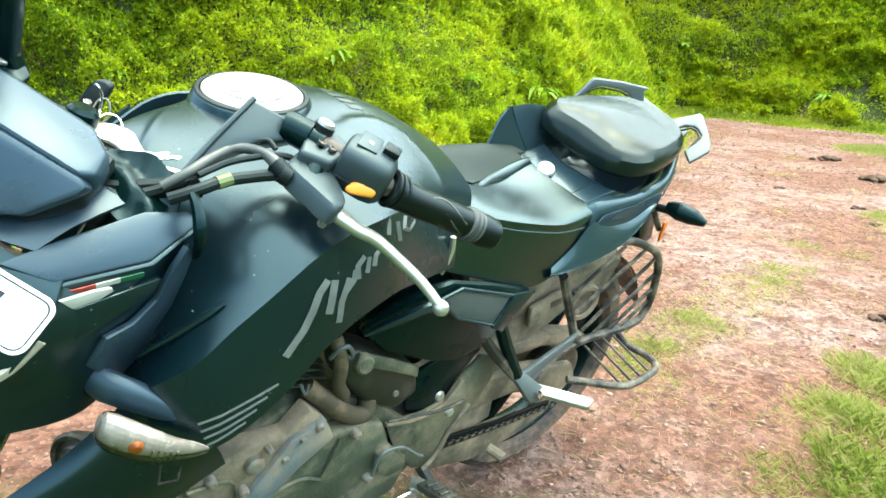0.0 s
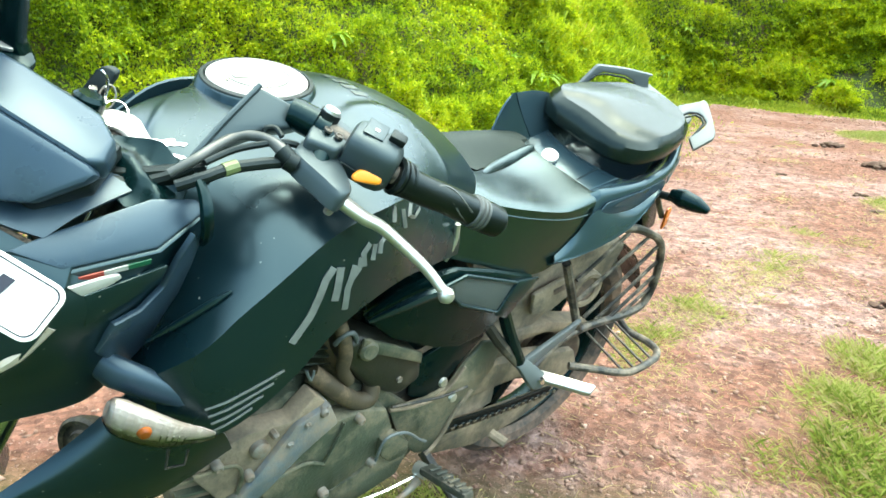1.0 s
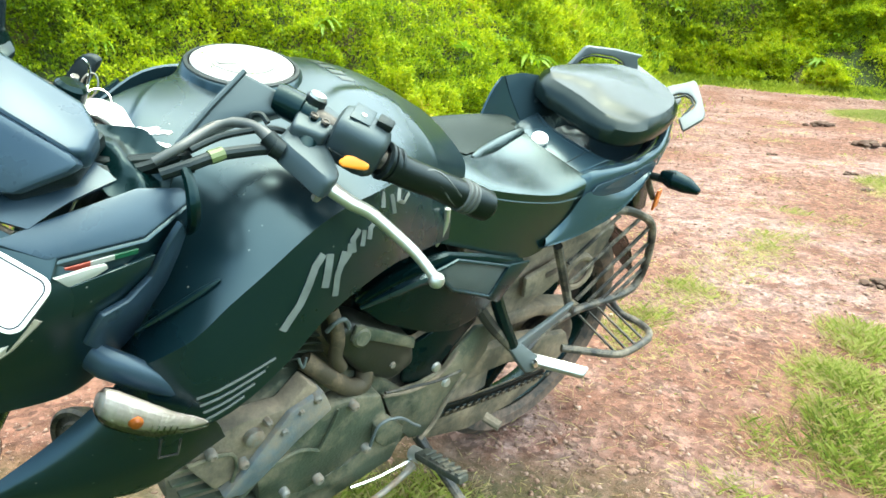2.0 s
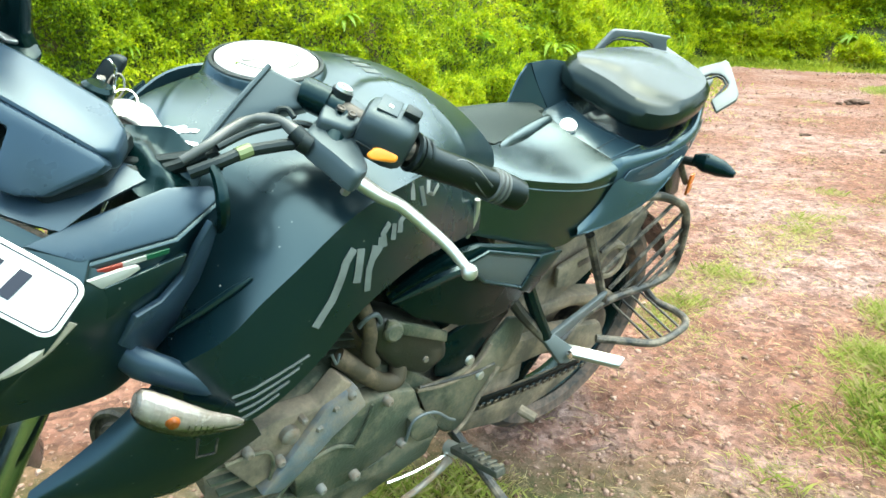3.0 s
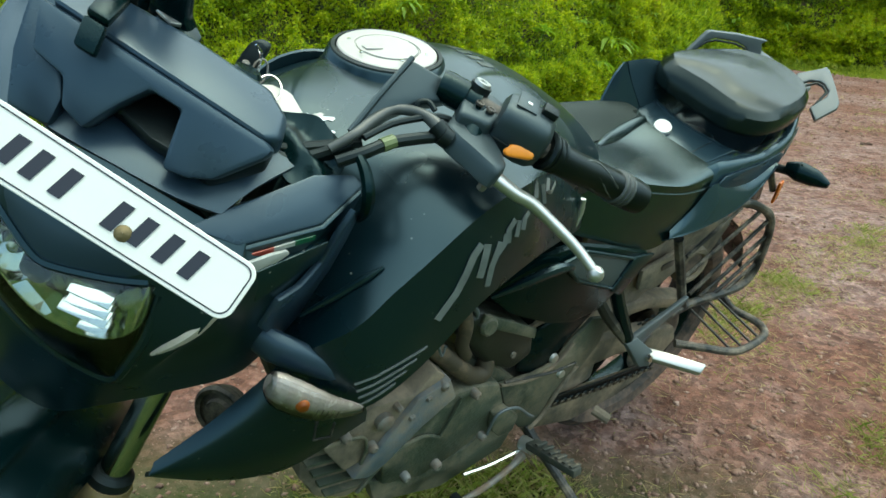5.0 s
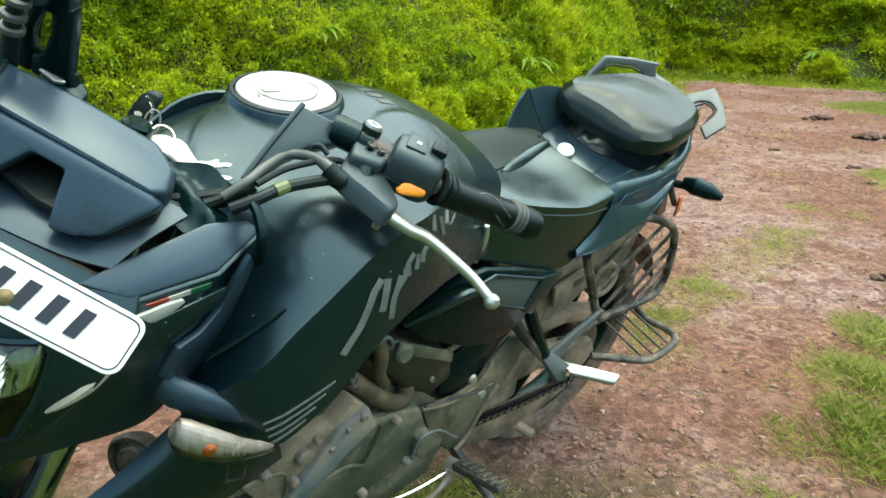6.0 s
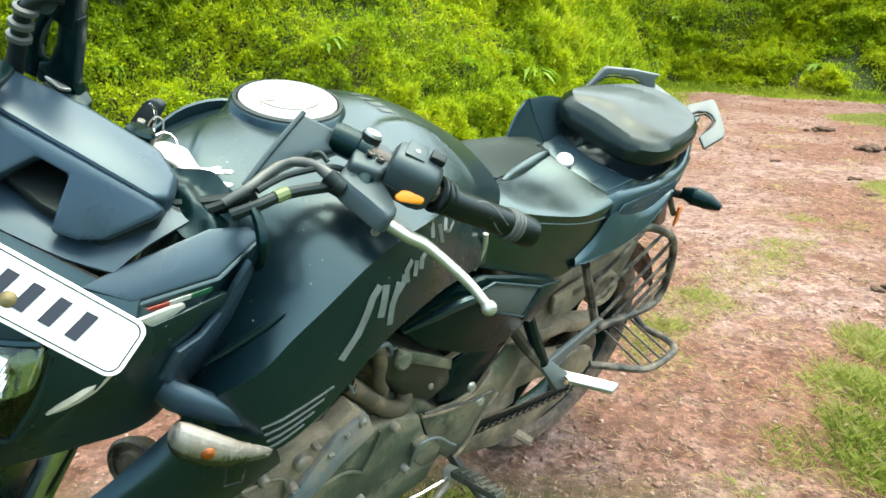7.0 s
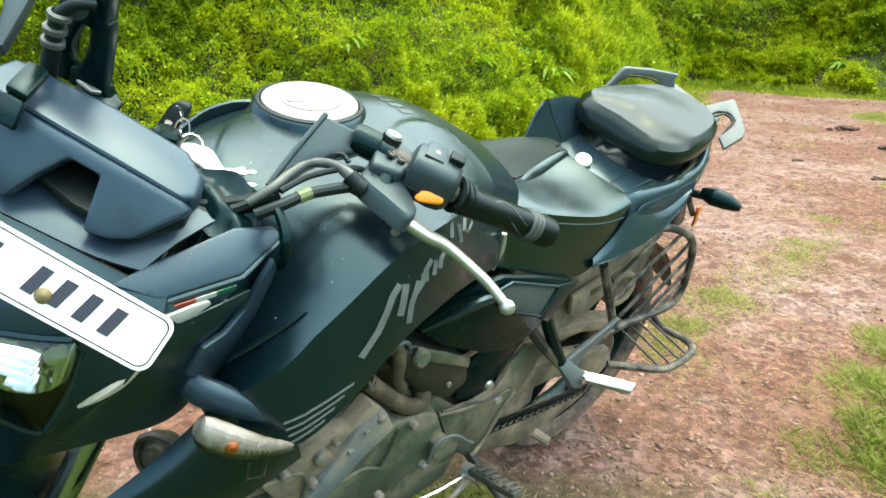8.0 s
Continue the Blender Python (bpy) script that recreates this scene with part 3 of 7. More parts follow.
def weed(name, n, length, width, droop, seed, label):
    """One broad-leaved plant: arched leaves from a short stem."""
    rng = random.Random(seed)
    plant = new(name)
    tagged(plant, label, "plant", group="broad-leaved weeds on the bank")
    part("stem", tube([(0, 0, -0.12), (0.004, 0.003, -0.05), (0, 0, 0.01), (0.003, 0.0, length * 0.15)], [0.006, 0.005, 0.004, 0.002], 7), LEAFY, plant)
    for k in range(n):
        a = 2.4 * k + rng.uniform(-0.3, 0.3)
        L = length * rng.uniform(0.7, 1.1)
        up = rng.uniform(0.35, 0.95)
        z0 = length * 0.2 * rng.random()
        d, s = Vector((math.cos(a), math.sin(a), 0)), Vector((-math.sin(a), math.cos(a), 0))
        rows = []
        for t, w in ((0, 0.10), (0.15, 0.45), (0.35, 0.95), (0.55, 1.0), (0.75, 0.7), (0.9, 0.32), (1.0, 0.03)):
            mid = d * (L * t) + Vector((0, 0, z0 + L * (up * t - droop * t * t)))
            rows.append([mid - s * width * w + Vector((0, 0, 0.15 * width * w)), mid, mid + s * width * w + Vector((0, 0, 0.15 * width * w))])
        part("leaf", sheet(rows), LEAFY, plant)
    return plant


def build_weeds():
    fern = weed("broad_leaved_weed", 14, 0.30, 0.026, 1.0, 3, "pale green drooping weed on the bank")
    star = weed("broad_leaved_weed", 9, 0.15, 0.020, 0.6, 8, "bright green star-shaped weed on the bank")
    places = [(bank_point(p, side, 0.1 * h), side) for p, side in foot_line() if -2 < p.x < 8 for h in range(1, 22)]

    def settled(x, y, z, tilt, turn, size):
        """On the bank's surface nearest to a place, among the low plants."""
        q, side = min(places, key=lambda u: (u[0] - Vector((x, y, z))).length)
        q = q - side * 0.10
        return pose(q.x, q.y, q.z + 0.07, tilt, 0, turn) @ Matrix.Scale(size, 4)
    fern.matrix_world = settled(0.89, 5.95, 0.62, 0, 0, 1.0)
    star.matrix_world = settled(3.3, 9.7, 1.0, 30, 0, 1.0)
    for x, y, z, s, r in ((1.55, 6.8, 0.42, 0.9, 80), (0.55, 5.55, 0.5, 0.6, 200)):
        copy_thing(fern, settled(x, y, z, 10, r, s))
    for x, y, z, s, r in ((-0.6, 4.55, 0.95, 0.8, 20), (2.2, 8.4, 0.9, 1.0, 70), (4.3, 12.9, 1.3, 1.3, 10), (0.15, 5.2, 0.75, 0.7, 140), (5.3, 12.2, 0.5, 1.3, 60), (1.9, 7.6, 0.45, 0.8, 250)):
        copy_thing(star, settled(x, y, z, 30, r, s))
    rng = random.Random(12)
    foot = [q for q in foot_line() if -1.8 < q[0].x < 7]
    for k in range(26):
        p, side = foot[int(rng.random() * len(foot))]
        q = bank_point(p, side, rng.uniform(0.35, 1.7)) - side * 0.10
        far = 0.45 + 0.045 * math.hypot(q.x, q.y)
        copy_thing(star if k % 3 else fern, pose(q.x, q.y, q.z + 0.05, 25 * rng.random(), 0, 360 * rng.random()) @ Matrix.Scale(far * rng.uniform(0.6, 1.0), 4))


def patch_at(x, y):
    """How thickly grass grows on the track."""
    g = 0.0
    for cx, cy, rx, ry, a, f in ((0.90, 1.54, 0.15, 0.18, 0, 0.50), (1.04, 1.42, 0.18, 0.22, 30, 0.52), (1.14, 1.58, 0.16, 0.24, 20, 0.62), (1.30, 1.78, 0.15, 0.26, 30, 0.72), (1.50, 2.10, 0.16, 0.28, 30, 0.72), (1.22, 1.85, 0.22, 0.30, 35, 0.40), (0.70, 1.32, 0.15, 0.15, 0, 0.36), (0.95, 1.8, 0.4, 0.3, 0, 0.24),
                               (0.69, 2.08, 0.18, 0.22, 0, 0.40), (0.80, 2.30, 0.22, 0.22, 0, 0.40), (0.92, 2.44, 0.22, 0.20, 0, 0.31), (1.05, 2.56, 0.24, 0.22, 0, 0.29), (1.20, 2.70, 0.24, 0.22, 0, 0.28), (1.36, 2.86, 0.26, 0.22, 0, 0.28), (1.55, 3.04, 0.26, 0.24, 0, 0.27), (1.75, 3.22, 0.26, 0.22, 0, 0.27), (1.98, 3.44, 0.24, 0.20, 0, 0.25), (2.20, 3.66, 0.2, 0.18, 0, 0.26), (2.08, 3.80, 0.13, 0.12, 0, 0.44),
                               (3.15, 4.5, 0.35, 0.5, -30, 0.4), (5.35, 8.35, 0.65, 0.75, 0, 0.9), (-0.1, 2.6, 0.5, 0.6, 0, 0.35), (-0.15, 1.1, 0.5, 0.28, 0, 0.7)):
        c, s = math.cos(radians(a)), math.sin(radians(a))
        u, v = ((x - cx) * c + (y - cy) * s) / rx, (-(x - cx) * s + (y - cy) * c) / ry
        g = max(g, f * (1 - (u * u + v * v)))
    return g + 0.24 * noise.noise((x * 5, y * 5, 1.5)) + 0.22 * noise.noise((x * 14, y * 14, 4.5)) * (g > -0.6)


def build_grass():
    rng = np.random.default_rng(9)
    spots = []
    while len(spots) < 20000:
        x, y = rng.uniform(-0.7, 6.2), rng.uniform(0.75, 9.2)
        g = patch_at(x, y)
        if g > rng.uniform(0.05, 0.9):
            spots.append((x, y, g))
    for _ in range(9000):
        y = 1.1 + 4.0 * rng.uniform(0, 1) ** 1.5
        spots.append((0.1 + rng.uniform(0, 1) * (0.6 + 0.55 * y) + rng.normal() * 0.12, y - abs(rng.normal()) * 0.3, 0.02))
    # tufts on the added near verge, out of view
    tufts = 0
    while tufts < 5000:
        x, y = rng.uniform(-3.5, 4.5), rng.uniform(-2.5, 5.0)
        thick_ = 0.42 + 0.5 * noise.noise((x * 1.3, y * 1.3, 8.5))
        if (y + 0.25 * abs(x + 0.15) < 1.05 or x - 0.59 * y > 0.62) and thick_ > rng.uniform(0.1, 0.7):
            spots.append((x, y, thick_))
            tufts += 1
    for name, dry, label, shades in (
            ("track_grass", False, "short green grass on the track", ((0.09, 0.13, 0.018), (0.24, 0.29, 0.05), (0.43, 0.43, 0.14), (0.56, 0.48, 0.26))),
            ("straw", True, "sparse straw-coloured dry grass on the track", ((0.27, 0.22, 0.08), (0.38, 0.31, 0.14), (0.47, 0.38, 0.20), (0.56, 0.47, 0.29)))):
        q, L, dirs, wd = [], [], [], []
        for x, y, g in spots:
            g = max(g, 0)
            lush = g > 0.30 + 0.25 * rng.random()
            if g < 0.05 and not dry:
                continue
            for _ in range(int((1 + 9 * g) if dry != lush else 1 + 4 * g)):
                a, rr = rng.uniform(0, 6.283), 0.05 * rng.uniform(0, 1) ** 0.5
                px, py = x + rr * math.cos(a), y + rr * math.sin(a)
                q.append((px, py, land_height(px, py) - 0.002))
                L.append(rng.uniform(0.010, 0.055) * (0.5 + 0.9 * g) * (1.35 if lush else 1.0) * (1.8 if g < 0.05 else 1.0))
                b = rng.uniform(0, 6.283)
                dirs.append((math.cos(b) * 0.7 + rng.normal() * 0.4, math.sin(b) * 0.7 + rng.normal() * 0.4, (0.12 if dry else 0.30) + 1.4 * g * (0.5 if dry else 1)))
                wd.append(rng.uniform(0.0003, 0.00065) * (1 + 0.16 * y))
        q, L, d, wd = np.array(q), np.array(L)[:, None], np.array(dirs), np.array(wd)[:, None]
        d /= np.linalg.norm(d, axis=1, keepdims=True)
        w = np.cross(d, np.array([0.3, 0.2, 1.0]))
        w /= np.linalg.norm(w, axis=1, keepdims=True)
        flat = d * np.array([1, 1, 0.0])
        middle = q + d * L * 0.6
        tip = middle + (d * 0.5 + flat * 0.6) * L * 0.5
        blade = np.stack([q - w * wd, q + w * wd, middle + w * wd * 0.8, tip], axis=1)
        ob = shards(name, blade, 4, leaf_material(name + "_blades", *shades))
        tagged(ob, label, "grass", kind="stuff")


def build_stones():
    rng = np.random.default_rng(3)
    n = 150000
    u = rng.uniform(0, 1, n)
    y = 0.7 + 11 * u ** 1.9
    x = rng.uniform(-1, 1, n) * (1.6 + 0.45 * y) + 0.35 * y + 0.2
    dens = np.array([noise.noise((a * 0.9, b * 0.9, 0.0)) + 0.5 * noise.noise((a * 3, b * 3, 4.0)) for a, b in zip(x, y)])
    ok = rng.uniform(-0.55, 0.45, n) < dens
    ok &= (y + 0.25 * np.abs(x + 0.15) > 1.15 - 0.4 * dens) & (x - 0.59 * y < 0.75 + 0.5 * dens)
    x, y = x[ok], y[ok]
    n = len(x)
    r = (0.0016 + 0.0080 * rng.uniform(0, 1, n) ** 9) * (1 + 0.16 * y)
    z = np.array([land_height(a, b) for a, b in zip(x, y)]) + r * 0.10
    c = np.stack([x, y, z], 1)
    base = np.array([(1, 0, 0), (0, 1, 0), (-1, 0, 0), (0, -1, 0), (0, 0, 0.6), (0, 0, -0.6)], float)
    v = base[None] * rng.uniform(0.6, 1.35, (n, 6, 1)) + rng.normal(size=(n, 6, 3)) * 0.18
    a = rng.uniform(0, 6.283, n)
    rot = np.stack([np.stack([np.cos(a), -np.sin(a), 0 * a], 1), np.stack([np.sin(a), np.cos(a), 0 * a], 1), np.stack([0 * a, 0 * a, 1 + 0 * a], 1)], 1)
    v = np.einsum("nij,nkj->nki", rot, v) * r[:, None, None] + c[:, None]
    f = np.array([(0, 1, 4), (1, 2, 4), (2, 3, 4), (3, 0, 4), (1, 0, 5), (2, 1, 5), (3, 2, 5), (0, 3, 5)])
    faces = (f[None] + (np.arange(n) * 6)[:, None, None]).reshape(-1, 3)
    me = bpy.data.meshes.new("gravel")
    me.vertices.add(n * 6)
    me.vertices.foreach_set("co", v.astype(np.float32).ravel())
    me.loops.add(len(faces) * 3)
    me.loops.foreach_set("vertex_index", faces.astype(np.int32).ravel())
    me.polygons.add(len(faces))
    me.polygons.foreach_set("loop_start", np.arange(0, len(faces) * 3, 3, dtype=np.int32))
    me.polygons.foreach_set("loop_total", np.full(len(faces), 3, dtype=np.int32))
    me.update(calc_edges=True)
    m = bpy.data.materials.new("crushed_stone")
    m.use_nodes = True
    nn, l = nodes_of(m)
    geo = nn.new("ShaderNodeNewGeometry")
    ramp = nn.new("ShaderNodeValToRGB")
    e = ramp.color_ramp.elements
    e[0].position, e[0].color = 0.0, (0.14, 0.085, 0.062, 1)
    e[1].position, e[1].color = 1.0, (0.30, 0.205, 0.165, 1)
    k = ramp.color_ramp.elements.new(0.6)
    k.color = (0.21, 0.120, 0.088, 1)
    l.new(geo.outputs["Random Per Island"], ramp.inputs[0])
    l.new(ramp.outputs[0], nn["Principled BSDF"].inputs["Base Color"])
    nn["Principled BSDF"].inputs["Roughness"].default_value = 0.9
    me.materials.append(m)
    tagged(new("gravel", me), "loose pinkish crushed stones on the track", "gravel", kind="stuff")


def lump_pile(x, y, size, seed, label):
    """A low heap of dark crumbling lumps."""
    rng = random.Random(seed)
    heap = new("dung_heap")
    heap.matrix_world = pose(x, y, land_height(x, y))
    tagged(heap, label, "dung heap", "dung on the track")
    for _ in range(14):
        a, d = rng.uniform(0, 6.28), size * rng.uniform(0, 1) ** 0.7
        r = size * rng.uniform(0.18, 0.40)
        c = Vector((d * math.cos(a) * 1.3, d * math.sin(a) * 0.8, r * 0.3 + (size - d) * 0.22))
        bm = bmesh.new()
        ball = bmesh.ops.create_icosphere(bm, subdivisions=2, radius=r)
        for v in ball["verts"]:
            v.co = v.co * (1 + 0.35 * noise.noise(v.co * (1.8 / r) + Vector((seed, a, d * 10))))
            v.co.z *= 0.6
            v.co += c
        part("lump", bm, DUNG, heap)


LEAFY = leaf_material("weed_leaf", (0.09, 0.17, 0.015), (0.18, 0.30, 0.02), (0.27, 0.38, 0.03), (0.32, 0.42, 0.06))
build_bank_cover()
build_weeds()
build_verge()
build_grass()
build_stones()
for k, (x, y, size) in enumerate(((4.12, 7.45, 0.13), (3.95, 6.15, 0.15), (1.86, 2.66, 0.055), (3.0, 4.9, 0.05), (2.75, 5.6, 0.04), (2.85, 4.4, 0.035))):
    lump_pile(x, y, size, k + 1, "crumbled dark brown dung heap on the track" if size > 0.1 else "small dark brown dung lumps on the track")


# ---- the motorcycle: built upright in its own axes (x ahead, y to its left), then leaned on its stand ----
BIKE = Matrix(((-0.738649, 0.654067, 0.163077, 0.134609),
               (-0.674091, -0.716708, -0.178695, 1.532527),
               (0.0, -0.241922, 0.970296, 0.0),
               (0, 0, 0, 1)))
RAKE, TURNED = radians(26), 47
STEM = Vector((0.92, 0.05, 0.95))
STEER = Matrix.Translation(STEM) @ Matrix.Rotation(radians(TURNED), 4, Vector((-math.sin(RAKE), 0, math.cos(RAKE)))) @ Matrix.Translation((-0.92, 0, -0.95))

bike = new("motorcycle")
bike.matrix_world = BIKE
tagged(bike, "satin black street motorcycle leaning on its stand on dirt", "motorcycle")


def steered(name, bm, material, parent=bike, label="", smooth=True):
    return part(name, moved(bm, STEER), material, parent, label, smooth)


def both(name, make, material, parent, label=""):
    """The same part on either side of the bike."""
    for s in (1, -1):
        part(name, moved(make(), Matrix.Diagonal((1, s, 1, 1))), material, parent, label)


def wheel(name, centre, radius, width, m):
    w = new(name)
    w.parent = bike
    c = Vector(centre)
    r, h = radius, width / 2
    prof = [(r - 0.075, -h * 0.62), (r - 0.06, -h * 0.9), (r - 0.035, -h), (r - 0.012, -h * 0.75), (r, -h * 0.3), (r, h * 0.3), (r - 0.012, h * 0.75), (r - 0.035, h), (r - 0.06, h * 0.9), (r - 0.075, h * 0.62)]
    part("tyre", moved(turned(prof, c, (0, 1, 0), 56), m), TYRE, w)
    rim = [(r - 0.072, -h * 0.66), (r - 0.085, -h * 0.66), (r - 0.095, -h * 0.3), (r - 0.095, h * 0.3), (r - 0.085, h * 0.66), (r - 0.072, h * 0.66)]
    part("rim", moved(turned(rim, c, (0, 1, 0), 48), m), PLASTIC, w)
    hub = turned([(0.0, -h), (0.03, -h), (0.055, -h * 0.8), (0.055, h * 0.8), (0.03, h), (0.0, h)], c, (0, 1, 0), 24)
    part("hub", moved(hub, m), FRAME, w)
    for k in range(6):
        a = 2 * math.pi * k / 6
        d = Vector((math.cos(a), 0, math.sin(a)))
        part("spoke", moved(tube([c + d * 0.05, c + d * (r - 0.09)], [0.024, 0.016], 8), m), PLASTIC, w)
    drum = turned([(0.0, h * 0.5), (0.085, h * 0.5), (0.092, h * 0.35), (0.092, -h * 0.35), (0.085, -h * 0.5), (0.0, -h * 0.5)], c, (0, 1, 0), 36)
    part("brake_drum", moved(drum, m), DUSTY if name == "rear_wheel" else FRAME, w)
    return w


wheel("rear_wheel", (-0.04, 0, 0.302), 0.302, 0.115, Matrix())
AHEAD = Matrix.Translation((0.005, -0.045, 0))
wheel("front_wheel", (1.28, 0, 0.295), 0.295, 0.09, STEER @ AHEAD)


from mathutils.bvhtree import BVHTree

# ---- tank and shrouds ----
T0 = [(1.0, -0.05, 0.80), (0.95, -0.05, 0.885), (0.87, -0.055, 0.912), (0.79, -0.06, 0.925), (0.70, -0.06, 0.932), (0.60, -0.06, 0.944), (0.50, -0.06, 0.924), (0.39, -0.06, 0.872)]
T1 = [(0.97, 0.04, 0.79), (0.93, 0.055, 0.868), (0.86, 0.085, 0.902), (0.78, 0.105, 0.914), (0.70, 0.115, 0.918), (0.60, 0.115, 0.916), (0.50, 0.105, 0.890), (0.40, 0.09, 0.842)]
T2 = [(0.945, 0.12, 0.72), (0.91, 0.14, 0.795), (0.865, 0.155, 0.85), (0.80, 0.175, 0.895), (0.72, 0.185, 0.905), (0.61, 0.18, 0.890), (0.51, 0.152, 0.85), (0.42, 0.118, 0.79)]
T3 = [(0.94, 0.225, 0.735), (0.898, 0.248, 0.77), (0.86, 0.25, 0.803), (0.82, 0.25, 0.833), (0.76, 0.247, 0.875), (0.69, 0.230, 0.888), (0.595, 0.187, 0.868), (0.45, 0.130, 0.785)]
T4 = [(0.93, 0.232, 0.65), (0.877, 0.25, 0.649), (0.831, 0.252, 0.667), (0.784, 0.25, 0.70), (0.735, 0.253, 0.756), (0.65, 0.240, 0.788), (0.56, 0.198, 0.766), (0.45, 0.146, 0.735)]


def far_side(row, up):
    """The same row on the other flank: the tank sits as skew as the seats."""
    return [(x, -0.10 - y, z + up - max(0.0, x - 0.66) * 0.16) for x, y, z in row]


def on_shroud(p):
    """The place on the shroud's face straight beside p."""
    hit, _, _, _ = SHROUD.ray_cast(Vector((p.x, 0.6, p.z)), Vector((0, -1, 0)))
    return (hit or p) + Vector((0, 0.0006, 0))


def shroud_skin():
    mid = [tuple((Vector(a) + Vector(b)) / 2 + Vector((0, 0.005, 0))) for a, b in zip(T3, T4)]
    return sheet(smooth_grid([T3, mid, T4], 4, 4))


SHROUD = BVHTree.FromBMesh(shroud_skin())


def stroke(points, width, lift=0.0):
    """A thin flat ribbon along points on the shroud's face."""
    bm = bmesh.new()
    p = [Vector(q) + Vector((0, lift, 0)) for q in points]
    rows = []
    for i, q in enumerate(p):
        d = (p[min(i + 1, len(p) - 1)] - p[max(i - 1, 0)]).normalized()
        side = d.cross(Vector((0.25, 1, 0.1))).normalized() * width / 2
        rows.append((q - side, q + side))
    sheet(rows, bm)
    return thick(bm, 0.0008)


def along(points, v):
    """Straight steps between (v, value) pairs, level beyond the ends."""
    if v <= points[0][0]:
        return points[0][1]
    for (a, p), (b, q) in zip(points, points[1:]):
        if v <= b:
            return p + (q - p) * (v - a) / (b - a)
    return points[-1][1]


def rise(v, wide):
    """From 0 to 1, half way at v = 0."""
    return 1 / (1 + math.exp(max(-60.0, min(60.0, -v / wide))))


def tank_skin():
    """The tank's skin: a spine that folds over to the far flank, a leaf-shaped step before the filler, a bulge beside the rider's knee."""
    rows = [T3, T2, T1, T0, far_side(T1, -0.012), far_side(T2, -0.03), far_side(T3, -0.03)]
    bm = sheet(smooth_grid(rows, 24, 20))
    for v in bm.verts:
        x, y, z = v.co
        if z < 0.83:
            continue
        leaf = along([(-0.10, 0.745), (-0.089, 0.760), (-0.058, 0.8125), (-0.020, 0.844), (0.020, 0.870), (0.06, 0.885)], y) - x
        up = 0.007 * rise(leaf, 0.0018) * max(0.0, 1 - max(0.0, leaf) / 0.10) * rise(0.045 - y, 0.012) * rise(y + 0.10, 0.006)
        fold = along([(0.45, -0.10), (0.60, -0.115), (0.753, -0.106), (0.84, -0.063), (0.892, -0.032), (0.95, 0.0)], x) - y
        up -= 0.02 * math.tanh(max(0.0, fold) * 0.42 / 0.02)
        knee = y - along([(0.50, 0.075), (0.506, 0.040), (0.520, 0.024), (0.547, 0.018), (0.596, 0.026), (0.64, 0.05)], x)
        up += 0.006 * rise(knee, 0.0018) * max(0.0, 1 - max(0.0, knee) / 0.11) * rise(x - 0.497, 0.003) * rise(0.63 - x, 0.015)
        v.co.z += up
    return bm


